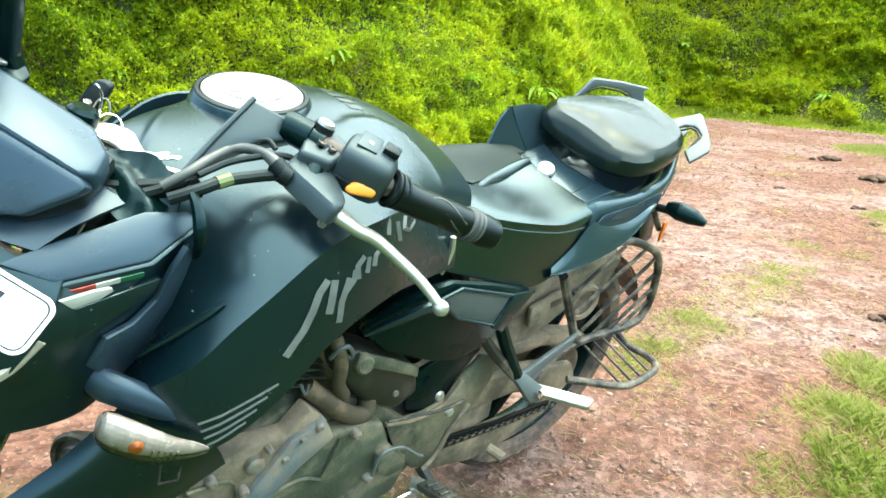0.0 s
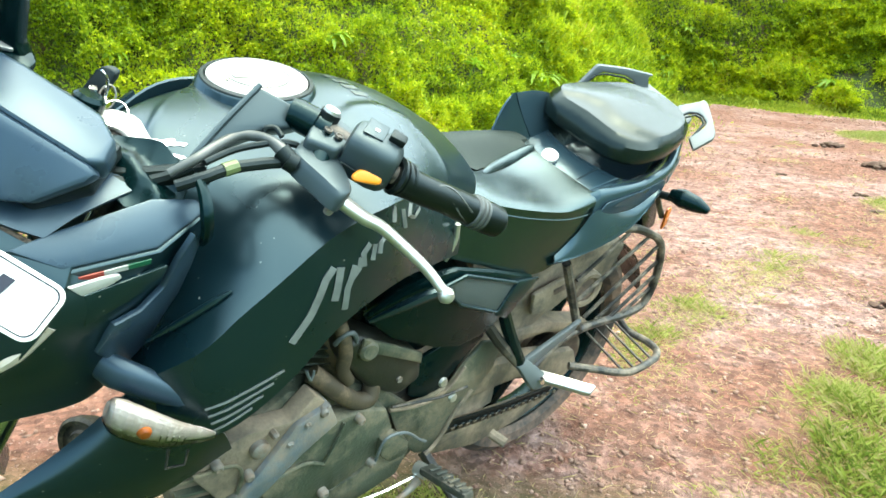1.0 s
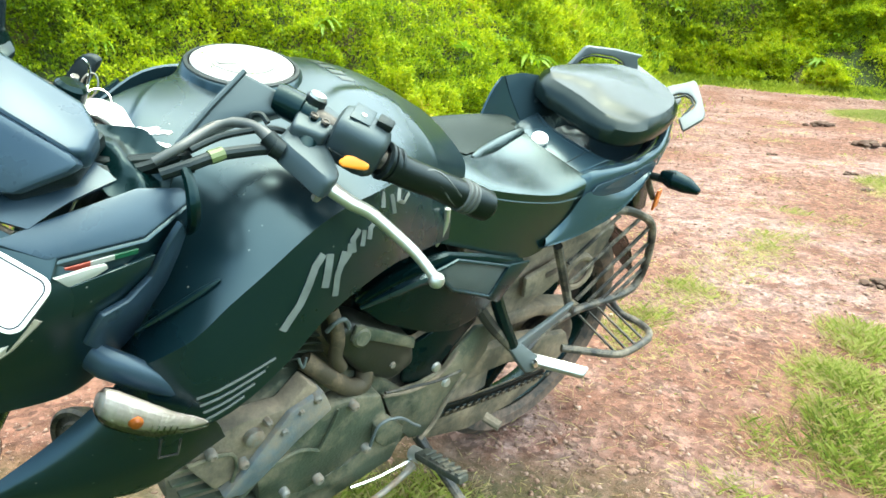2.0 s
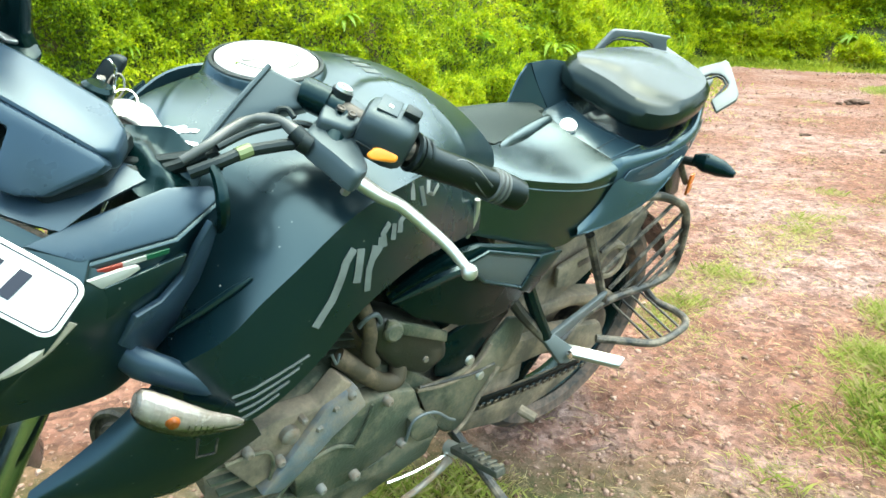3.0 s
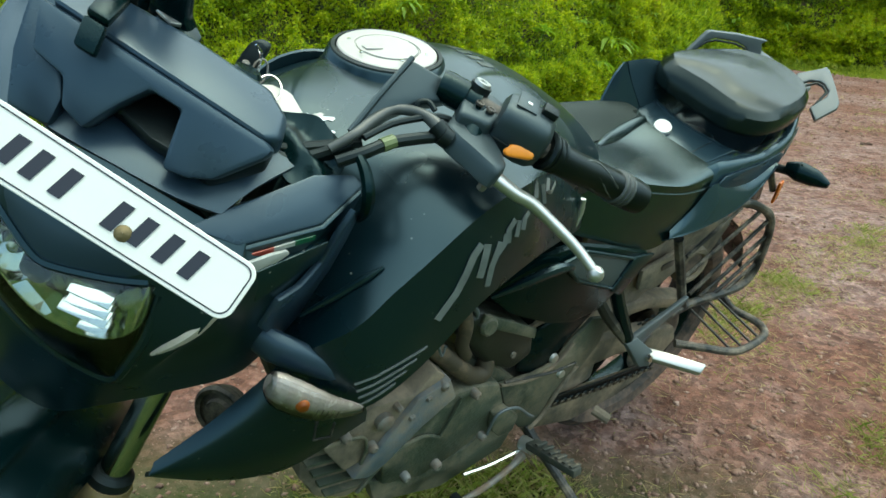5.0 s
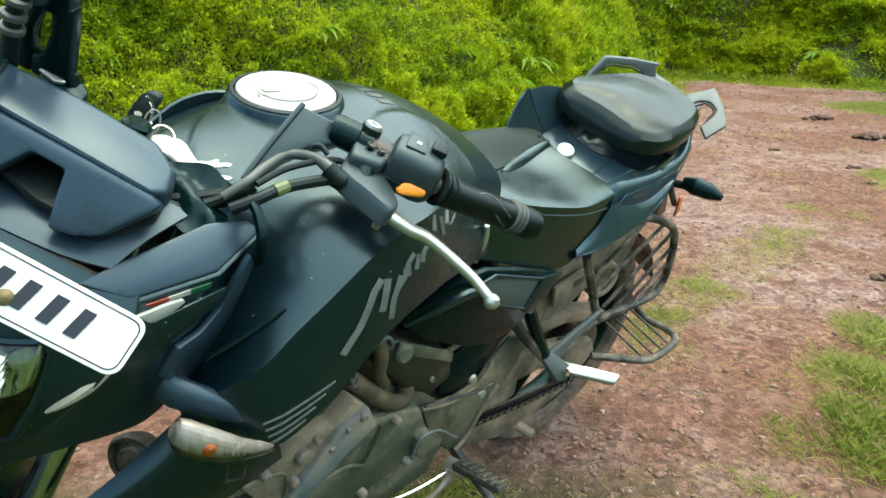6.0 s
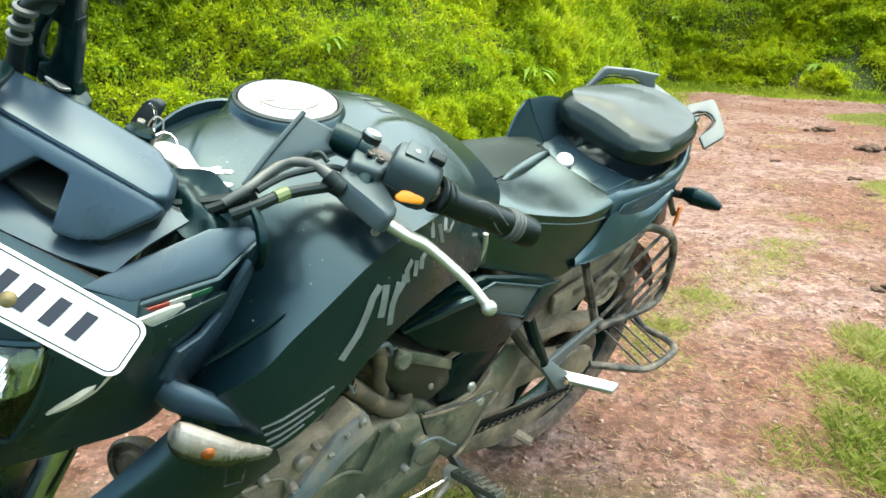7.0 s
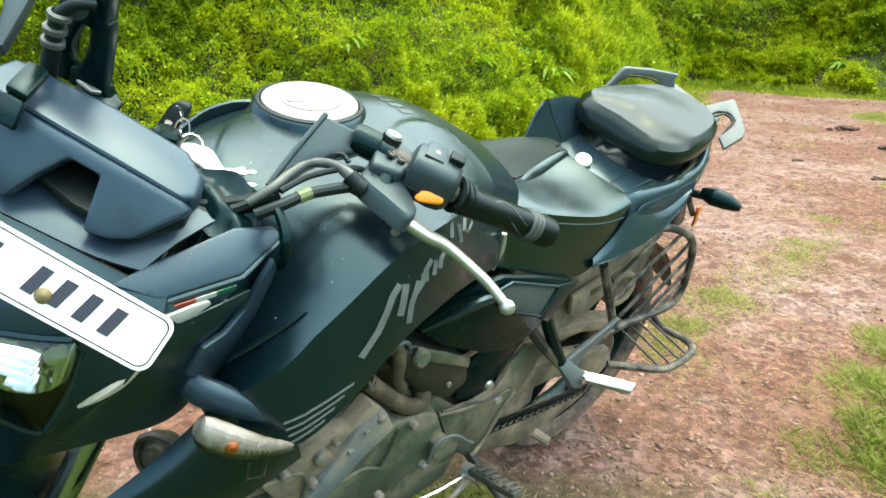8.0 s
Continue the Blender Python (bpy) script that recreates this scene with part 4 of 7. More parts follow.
def build_tank():
    tank = part("fuel_tank", thick(tank_skin(), -0.004), PAINT, bike, "satin black sculpted fuel tank")

    def side():
        return thick(shroud_skin(), -0.006)
    shrouds = []
    for s in (1, -1):
        shrouds.append(part("tank_shroud", moved(side(), Matrix.Diagonal((1, s, 1, 1))), PAINT, bike))

    def lower():
        top = [(1.075, 0.160, 0.575), (1.014, 0.168, 0.617), (0.965, 0.178, 0.665), (0.945, 0.205, 0.715), (0.93, 0.228, 0.728)]
        ridge = [(1.082, 0.168, 0.567), (1.016, 0.188, 0.600), (0.965, 0.205, 0.640), (0.94, 0.225, 0.665), (0.925, 0.238, 0.66)]
        mid = [(1.083, 0.166, 0.563), (1.012, 0.185, 0.558), (0.955, 0.20, 0.57), (0.91, 0.222, 0.60), (0.872, 0.244, 0.648)]
        low = [(1.085, 0.160, 0.557), (1.014, 0.165, 0.514), (0.956, 0.172, 0.497), (0.905, 0.178, 0.50), (0.83, 0.20, 0.56)]
        return thick(sheet(smooth_grid([top, ridge, mid, low], 4, 4)), -0.005)
    both("lower_shroud", lower, PAINT, bike)
    # the fold in the facet beside the fork
    both("air_fin", lambda: tube([(0.860, 0.226, 0.820), (0.876, 0.221, 0.807), (0.900, 0.210, 0.785), (0.932, 0.194, 0.756)], [0.0015, 0.0045, 0.0045, 0.002], 8), PAINT, tank)
    # grooves under the lettering
    for k in range(4):
        a, e = Vector((0.893 - 0.004 * k, 0.0, 0.694 - 0.012 * k)), Vector((0.803 + 0.012 * k, 0.0, 0.716 - 0.0135 * k))
        line = [on_shroud(a.lerp(e, t)) for t in (0, 0.25, 0.5, 0.75, 1)]
        part("groove_line", stroke(line, 0.0028), GROOVE, shrouds[0], "thin grey groove")
    # grey lettering as plain slanted strokes
    for w, line in ((0.0085, ((0.800, 0.755), (0.782, 0.785), (0.773, 0.809), (0.767, 0.829), (0.757, 0.842))), (0.0085, ((0.748, 0.840), (0.750, 0.820), (0.752, 0.799))),
                    (0.0072, ((0.735, 0.782), (0.736, 0.810), (0.728, 0.838))), (0.0055, ((0.720, 0.845), (0.721, 0.832), (0.732, 0.820))),
                    (0.0065, ((0.707, 0.858), (0.717, 0.849), (0.715, 0.833))), (0.0055, ((0.699, 0.855), (0.702, 0.837))), (0.006, ((0.680, 0.859), (0.689, 0.854), (0.691, 0.842))),
                    (0.0055, ((0.655, 0.888), (0.662, 0.868))), (0.005, ((0.638, 0.874), (0.636, 0.852))), (0.005, ((0.617, 0.873), (0.623, 0.861), (0.609, 0.854), (0.591, 0.858)))):
        line = [Vector((x, 0.0, z)) for x, z in line]
        fine = [p.lerp(q, t) for p, q in zip(line, line[1:]) for t in (0, 0.34, 0.67)] + [line[-1]]
        part("lettering_stroke", stroke([on_shroud(p) for p in fine], w, 0.001), DECAL, shrouds[0], "worn grey decal stroke")
    part("knee_trim", tube([(0.4735, 0.153, 0.795), (0.471, 0.153, 0.7725), (0.4745, 0.153, 0.7518), (0.480, 0.153, 0.732)], [0.0042, 0.0052, 0.0045, 0.002], 8), ALLOY, shrouds[0], "curved bright metal trim")
    c, axis = Vector((0.698, -0.056, 0.912)), (0.05, 0.06, 1)
    part("filler_collar", turned([(0.098, -0.010), (0.090, 0.004), (0.084, 0.012), (0.0775, 0.030), (0.0745, 0.033)], c, axis, 48), PAINT, tank)
    part("cap_ring", turned([(0.0745, 0.033), (0.0735, 0.0352), (0.0690, 0.0355), (0.0675, 0.033), (0.0670, 0.02)], c, axis, 48), RUBBER, tank, "black rubber ring")
    d = c + Vector(axis).normalized() * 0.033
    cap = part("filler_cap", turned([(0.0665, -0.002), (0.0660, 0.003), (0.0640, 0.0045), (0.044, 0.0053), (0.0435, 0.0038), (0.0415, 0.0038), (0.041, 0.0058), (0.0, 0.0062)], d, axis, 56), CAPMETAL, tank, "pale brushed metal filler cap")
    for k in range(6):
        a = 2 * math.pi * (k + 0.3) / 6
        part("cap_screw", turned([(0.0, 0.0064), (0.0026, 0.0062), (0.0028, 0.0045)], d + Vector((math.cos(a) * 0.052, math.sin(a) * 0.052, 0)), axis, 10), CHROME, cap)
    up = Vector(axis).normalized()
    for r, a0, a1 in ((0.0405, 0.2, 3.4),):
        ring = [d + up * 0.0056 + Vector((r * math.cos(a0 + (a1 - a0) * k / 30), r * math.sin(a0 + (a1 - a0) * k / 30), 0)) for k in range(31)]
        ring = [p - up * ((p - d).dot(up) - 0.0056) for p in ring]
        part("cap_line", tube(ring, 0.0007, 5, 1), SILVER, cap, "dark joint line")
    part("cap_flap", slab([d + Vector((x, y, 0.0045)) for x, y in ((0.012, -0.008), (0.036, -0.006), (0.036, 0.006), (0.012, 0.008))], (0, 0, 0.002), 0.0008), CAPMETAL, cap)
    # worn marks on the tank top behind the cap
    top = BVHTree.FromBMesh(tank_skin())
    for k in range(4):
        ring = []
        for u, v in ((0, 0), (1, 0), (1, 1), (0, 1)):
            x, y = 0.588 - 0.004 * k - 0.024 * u, -0.076 + 0.020 * k + 0.013 * v
            hit, _, _, _ = top.ray_cast(Vector((x, y, 1.2)), Vector((0, 0, -1)))
            ring.append(hit + Vector((0, 0, 0.0006)))
        part("tank_mark", slab(ring, (0, 0, 0.0003)), FADED, tank, "faded grey decal mark")


build_tank()


def indicator(s):
    """A front turn signal on its tapered stalk."""
    flip = Matrix() if s > 0 else STEER @ Matrix.Translation((0, -0.02, 0.09)) @ Matrix.Diagonal((1, -1, 1, 1)) @ STEER.inverted()
    spine = curve([(0.986, 0.240, 0.722), (0.962, 0.252, 0.706), (0.93, 0.262, 0.687), (0.885, 0.264, 0.664)], 5)
    wide = [0.012, 0.018, 0.0205, 0.0215, 0.0215, 0.0215, 0.021, 0.0203, 0.0193, 0.018, 0.016, 0.013, 0.011, 0.0085, 0.0055, 0.002]
    cross = Vector((-0.28, 0.25, 1.0)).normalized()
    out = Vector((0.25, 1.0, -0.15)).normalized()
    rings, body = [], []
    for p, w in zip(spine, wide):
        rings.append([p + cross * w * math.cos(a) + out * (w * 0.80 * math.sin(a)) for a in (2 * math.pi * k / 18 for k in range(18))])
        body.append([p + cross * w * 0.9 * math.cos(a) + out * (w * (0.50 + 0.08 * (len(body) % 2)) * math.sin(a) - 0.003) for a in (2 * math.pi * k / 18 for k in range(18))])
    ind = part("front_turn_signal", moved(skin(bmesh.new(), body), flip), SIGNAL, bike, "clear turn signal on a black stalk", smooth=False)
    part("clear_lens", moved(skin(bmesh.new(), rings), flip), LENS, ind, "clear plastic lens")
    for k in range(5):
        p = spine[8] + (spine[11] - spine[8]) * (k / 4) + out * (0.0115 - 0.0008 * k)
        part("lens_rib", moved(tube([p + cross * 0.006, p + out * 0.001, p - cross * 0.007], 0.0009, 5, 2), flip), CHROME, ind)
    bulb = spine[6] + out * 0.0095
    part("bulb", moved(turned([(0.0, 0.004), (0.005, 0.003), (0.0075, -0.001), (0.007, -0.006)], bulb, out, 14), flip), AMBER, ind, "orange bulb")
    stalk = [(Vector((0.985, 0.180, 0.748)), 0.017), (Vector((0.97, 0.205, 0.740)), 0.019), (Vector((0.945, 0.222, 0.728)), 0.018), (Vector((0.915, 0.232, 0.706)), 0.014), (Vector((0.887, 0.246, 0.676)), 0.006)]
    rr = []
    for c, r in stalk:
        rr.append([c + cross * r * math.cos(a) + out * (r * 0.8 * math.sin(a)) for a in (2 * math.pi * k / 14 for k in range(14))])
    part("stalk", moved(skin(bmesh.new(), rr), flip), GREYBOX, ind)
    loop = [(0.925, 0.238, 0.640), (0.928, 0.24, 0.615), (0.908, 0.242, 0.612), (0.905, 0.242, 0.632)]
    part("clip", moved(tube(loop, 0.0018, 6, smooth=False), flip), FRAME, ind)


indicator(1)
indicator(-1)


# ---- seats and tail: they sit a little skew on the frame ----
SKEW = Matrix.Translation((0, 0, 0.80)) @ Matrix.Rotation(radians(-8), 4, "X") @ Matrix.Translation((0, 0, -0.80))


def level(points):
    """Left-hand points, turned into the seat's own level axes."""
    m = SKEW.inverted()
    return [tuple(m @ Vector(p)) for p in points]


def skewed(name, bm, material, parent, label="", smooth=True):
    return part(name, moved(bm, SKEW), material, parent, label, smooth)


def build_seats():
    top0 = [(0.47, 0, 0.839), (0.38, 0, 0.823), (0.29, 0, 0.801), (0.20, 0, 0.790), (0.115, 0, 0.802)]
    top1 = [(0.47, 0.050, 0.829), (0.38, 0.070, 0.820), (0.29, 0.080, 0.802), (0.20, 0.083, 0.792), (0.105, 0.080, 0.800)]
    brim = level([(0.47, 0.080, 0.795), (0.38, 0.108, 0.797), (0.29, 0.126, 0.782), (0.19, 0.134, 0.769), (0.098, 0.128, 0.778)])
    edge = level([(0.47, 0.088, 0.782), (0.38, 0.116, 0.780), (0.29, 0.133, 0.763), (0.19, 0.141, 0.748), (0.105, 0.138, 0.746)])
    low = level([(0.46, 0.11, 0.715), (0.36, 0.135, 0.685), (0.27, 0.145, 0.655), (0.20, 0.146, 0.655), (0.135, 0.143, 0.70)])
    # the far half swells into a lobe
    lobe = [(x, -y * 0.9, z + up) for (x, y, z), up in zip(top1, (0.0, 0.008, 0.018, 0.022, 0.006))]
    verge = [(x, -y * 0.97, z + up) for (x, y, z), up in zip(brim, (-0.012, -0.010, -0.004, 0.0, -0.006))]
    rows = [low, edge, brim, top1, top0, lobe, verge, mirrored(edge), mirrored(low)]
    seat = skewed("rider_seat", thick(sheet(smooth_grid(rows, 6, 5)), -0.01), SEATSKIN, bike, "black vinyl rider seat with a textured top")
    for s in (1, -1):
        skewed("seam", tube([(x, y * s, z + 0.002) for x, y, z in edge], 0.0014, 5), SEATSKIN, seat)
    top = BVHTree.FromBMesh(sheet(smooth_grid(rows, 6, 5)))

    def on_seat(x, y, lift):
        hit, _, _, _ = top.ray_cast(Vector((x, y, 1.2)), Vector((0, 0, -1)))
        return (hit or Vector((x, y, 0.79))) + Vector((0, 0, lift))
    # the matt inlay, and the crescent pad along its edge that ends at the badge
    bow = curve([(0.300, 0.020, 0), (0.245, -0.002, 0), (0.19, -0.018, 0), (0.135, -0.030, 0), (0.104, -0.034, 0)], 4)
    wide = [0.002, 0.006, 0.010, 0.012, 0.013, 0.0135, 0.0135, 0.013, 0.0125, 0.012, 0.0115, 0.011, 0.0105, 0.010, 0.009, 0.008, 0.006]
    rings = [[on_seat(p.x + 0.2 * w * t, p.y + w * t, 0.001 + 0.55 * w * (1 - t * t)) for t in (-1, -0.7, -0.35, 0, 0.35, 0.7, 1)] for p, w in zip(bow, wide)]
    skewed("crescent_pad", sheet(rings), SEATSKIN, seat, "raised crescent pad")
    inlay = []
    for k in range(17):
        x = 0.44 - 0.332 * k / 16
        near = 0.022 - 4.5 * (x - 0.3) ** 2 - 0.1 * (x - 0.3) if x > 0.3 else [q for q in bow if q.x >= x - 0.008][-1].y - 0.006
        inlay.append([on_seat(x, near + (-0.116 - near) * t / 8, 0.0022) for t in range(9)])
    skewed("seat_inlay", sheet(inlay), SEATTOP, seat, "matt textured seat inlay")
    skewed("badge", turned([(0.0, 0.002), (0.0150, 0.002), (0.0165, 0.001), (0.0165, -0.006)], (0.098, 0.0, 0.806), (0.42, 0.22, 1), 28), WHITE, seat, "round white badge")

    # pillion pad: a faceted cushion
    def ring(z, f, tilt, crown):
        out = []
        base = [(0.048, 0.0), (0.045, 0.078), (0.008, 0.120), (-0.05, 0.128), (-0.12, 0.118), (-0.185, 0.096), (-0.215, 0.062), (-0.228, 0.0)]
        pts = base + [(x, -y) for x, y in reversed(base[1:-1])]
        for p in curve([(x, y, 0) for x, y in pts], 14, True):
            x, y = -0.085 + (p.x + 0.085) * f, p.y * f
            crest = along([(-0.12, 0.034), (-0.09, 0.029), (-0.05, 0.000), (-0.006, -0.012), (0.03, 0.002), (0.05, 0.006), (0.085, -0.013), (0.12, -0.045)], y)
            step = rise(crest - x, 0.007) * max(0.0, 1 - max(0.0, crest - x) / 0.16)
            out.append(Vector((x, y, z - 0.20 * (x + 0.09) * tilt + crown * (0.0075 * step - 0.010 * (y / 0.12) ** 2))))
        return out
    rings = [ring(0.850, 0.80, 0.5, 0), ring(0.853, 0.95, 0.5, 0), ring(0.862, 1.015, 0.5, 0), ring(0.876, 1.025, 0.5, 0), ring(0.892, 1.0, 0.5, 0.2), ring(0.903, 0.935, 0.5, 0.6)]
    rings += [ring(0.908 + 0.008 * (1 - f), f, 0.5, 1.0) for f in (0.9 - 0.025 * k for k in range(36))]
    pad = skewed("pillion_seat", skin(bmesh.new(), rings), PADSKIN, bike, "black vinyl pillion pad with a raised crest")
    # tail: a flat deck in front of the pad, a rim round it, a deep dark well under it
    well0 = [(0.16, 0, 0.778), (0.122, 0, 0.788), (0.114, 0, 0.792), (0.052, 0, 0.811), (0.046, 0, 0.806), (0.040, 0, 0.755), (-0.12, 0, 0.770), (-0.24, 0, 0.83)]
    well1 = [(0.135, 0.088, 0.778), (0.108, 0.090, 0.786), (0.102, 0.092, 0.790), (0.026, 0.094, 0.809), (0.020, 0.092, 0.805), (0.014, 0.088, 0.755), (-0.12, 0.085, 0.772), (-0.205, 0.05, 0.83)]
    well2 = [(0.13, 0.100, 0.778), (0.104, 0.104, 0.785), (0.098, 0.106, 0.788), (0.010, 0.108, 0.807), (-0.03, 0.108, 0.802), (-0.06, 0.110, 0.804), (-0.14, 0.102, 0.826), (-0.212, 0.068, 0.868)]
    rim = level([(0.115, 0.118, 0.778), (0.096, 0.124, 0.786), (0.085, 0.126, 0.790), (0.03, 0.130, 0.795), (-0.02, 0.132, 0.797), (-0.06, 0.132, 0.802), (-0.145, 0.122, 0.822), (-0.218, 0.085, 0.862)])
    brow = level([(0.112, 0.130, 0.762), (0.098, 0.136, 0.770), (0.085, 0.138, 0.775), (0.03, 0.143, 0.784), (-0.02, 0.144, 0.786), (-0.06, 0.143, 0.790), (-0.148, 0.130, 0.808), (-0.222, 0.092, 0.845)])
    mid = level([(0.125, 0.136, 0.725), (0.112, 0.140, 0.732), (0.09, 0.142, 0.738), (0.04, 0.144, 0.746), (-0.01, 0.144, 0.752), (-0.06, 0.141, 0.762), (-0.145, 0.126, 0.785), (-0.225, 0.086, 0.828)])
    low = level([(0.175, 0.137, 0.655), (0.14, 0.139, 0.664), (0.11, 0.140, 0.673), (0.05, 0.141, 0.688), (0.0, 0.141, 0.702), (-0.05, 0.139, 0.717), (-0.13, 0.124, 0.745), (-0.23, 0.076, 0.80)])
    rows = [low, mid, brow, rim, well2, well1, well0, mirrored(well1), mirrored(well2), mirrored(rim), mirrored(brow), mirrored(mid), mirrored(low)]
    tail = skewed("tail_fairing", thick(sheet(smooth_grid(rows, 4, 3)), -0.005), TAILPAINT, bike, "dark satin tail fairing")
    skewed("deck_joint", tube([(0.115, -0.100, 0.7935), (0.122, -0.04, 0.7945), (0.114, 0.0, 0.7955), (0.100, 0.06, 0.795), (0.098, 0.108, 0.793)], 0.0022, 6), RUBBER, tail)
    skewed("deck_seam", tube([(0.103, 0.074, 0.792), (0.034, 0.070, 0.8095)], 0.0012, 5), RUBBER, tail)
    for s in (1, -1):
        flip = Matrix.Diagonal((1, s, 1, 1))
        inset = level([(0.080, 0.1440, 0.770), (0.092, 0.1440, 0.757), (0.082, 0.1455, 0.742), (0.02, 0.1465, 0.735), (-0.06, 0.1435, 0.742), (-0.118, 0.1350, 0.764), (-0.125, 0.1350, 0.785), (-0.105, 0.139, 0.792), (-0.02, 0.1465, 0.782)])
        skewed("side_inset", moved(slab(inset, (0, 0.003, 0.001), 0.0012), flip), GREYBOX, tail, "grained dark grey inset panel")
        lo = [(0.206, 0.156, 0.670), (0.146, 0.161, 0.676), (0.082, 0.163, 0.686), (0.016, 0.162, 0.702), (-0.038, 0.158, 0.728), (-0.092, 0.149, 0.770)]
        up = [(0.195, 0.146, 0.680), (0.146, 0.1455, 0.716), (0.108, 0.1455, 0.757), (0.058, 0.146, 0.750), (-0.02, 0.146, 0.745), (-0.100, 0.141, 0.774)]
        under = [(x, y - 0.012, z - 0.012) for x, y, z in lo]
        panel = [[tuple(Vector(a).lerp(Vector(b), f) + Vector((0, 0.0025 * math.sin(math.pi * f), 0))) for a, b in zip(up, lo)] for f in (0, 0.5, 0.95)] + [lo, under]
        part("side_panel", moved(thick(sheet(smooth_grid(panel, 4, 3)), -0.002), flip), TAILPAINT, tail, "blue-grey satin lower tail panel")
        for k in range(4):
            x = -0.137 - 0.012 * k
            bar = level([(x, 0.131 - 0.004 * k, 0.778 + 0.010 * k), (x - 0.008, 0.1285 - 0.004 * k, 0.784 + 0.010 * k), (x - 0.009, 0.1275 - 0.004 * k, 0.799 + 0.010 * k), (x - 0.002, 0.1295 - 0.004 * k, 0.793 + 0.010 * k)])
            skewed("tail_lettering", moved(slab(bar, (0, 0.003, 0)), flip), DECAL, tail, "small pale lettering bar")
    # the shoulder beside the pad's front corner
    wall = [[(0.075, -0.082, 0.797), (0.03, -0.080, 0.800), (-0.02, -0.080, 0.800), (-0.06, -0.08, 0.80)], [(0.098, -0.108, 0.838), (0.045, -0.110, 0.842), (-0.01, -0.110, 0.842), (-0.06, -0.115, 0.845)], [(0.114, -0.126, 0.874), (0.058, -0.128, 0.877), (0.0, -0.128, 0.868), (-0.06, -0.125, 0.868)]]
    skewed("shoulder", thick(sheet(smooth_grid(wall, 4, 4)), -0.006), TAILPAINT, tail)
    cheek = [[(0.160, -0.112, 0.790), (0.148, -0.119, 0.822), (0.134, -0.125, 0.850), (0.117, -0.128, 0.873)], [(0.125, -0.104, 0.792), (0.122, -0.114, 0.824), (0.120, -0.122, 0.850), (0.115, -0.127, 0.873)], [(0.074, -0.081, 0.796), (0.097, -0.107, 0.838), (0.106, -0.118, 0.856), (0.113, -0.126, 0.873)]]
    skewed("cheek", thick(sheet(smooth_grid(cheek, 4, 4)), -0.006), TAILPAINT, tail)
    skewed("tail_lamp", slab([(-0.235, 0.07, 0.785), (-0.235, -0.07, 0.785), (-0.25, -0.06, 0.84), (-0.25, 0.06, 0.84)], (-0.02, 0, 0.0), 0.006), TAILRED, tail, "dark red tail lamp")

    # cast grab rails: a bent plate behind each hip, open in the middle
    left = [(-0.185, 0.067, 0.894), (-0.215, 0.054, 0.915), (-0.248, 0.079, 0.932), (-0.258, 0.084, 0.937), (-0.256, 0.094, 0.934), (-0.234, 0.126, 0.915), (-0.210, 0.157, 0.894), (-0.197, 0.163, 0.885), (-0.154, 0.152, 0.860), (-0.170, 0.125, 0.874), (-0.206, 0.131, 0.896), (-0.219, 0.125, 0.905), (-0.226, 0.109, 0.912), (-0.225, 0.098, 0.914), (-0.216, 0.083, 0.911), (-0.201, 0.076, 0.903), (-0.183, 0.084, 0.890)]
    hold = part("grab_rail", slab(left, (-0.010, -0.004, -0.008), 0.0028, 3), SILVER, bike, "silver grey cast grab rail")
    part("rail_lining", tube([(-0.192, 0.088, 0.891), (-0.203, 0.084, 0.900), (-0.220, 0.096, 0.909), (-0.222, 0.110, 0.907), (-0.214, 0.124, 0.900), (-0.172, 0.128, 0.871), (-0.160, 0.147, 0.860)], 0.0026, 6, smooth=False), RUBBER, hold, "black rubber lining")
    right = [(-0.133, -0.159, 0.876), (-0.167, -0.140, 0.936), (-0.173, -0.136, 0.940), (-0.226, -0.102, 0.943), (-0.283, -0.064, 0.940), (-0.274, -0.070, 0.932), (-0.281, -0.064, 0.905), (-0.255, -0.081, 0.905), (-0.247, -0.087, 0.919), (-0.225, -0.102, 0.927), (-0.184, -0.129, 0.926), (-0.166, -0.140, 0.915), (-0.152, -0.147, 0.880)]
    hold = part("grab_rail", slab(right, (-0.008, -0.013, 0.0), 0.0028, 3), SILVER, bike, "silver grey cast grab rail")
    part("rail_lining", tube([(-0.158, -0.142, 0.905), (-0.168, -0.136, 0.917), (-0.186, -0.127, 0.923), (-0.224, -0.101, 0.923), (-0.243, -0.088, 0.916)], 0.0026, 6, smooth=False), RUBBER, hold, "black rubber lining")
    part("rail_bridge", slab([(-0.20, 0.09, 0.865), (-0.255, 0.075, 0.882), (-0.30, -0.085, 0.905), (-0.27, -0.10, 0.90), (-0.20, -0.08, 0.885)], (0, 0, 0.012), 0.004), SILVER, bike, "silver grey rail bridge")


build_seats()


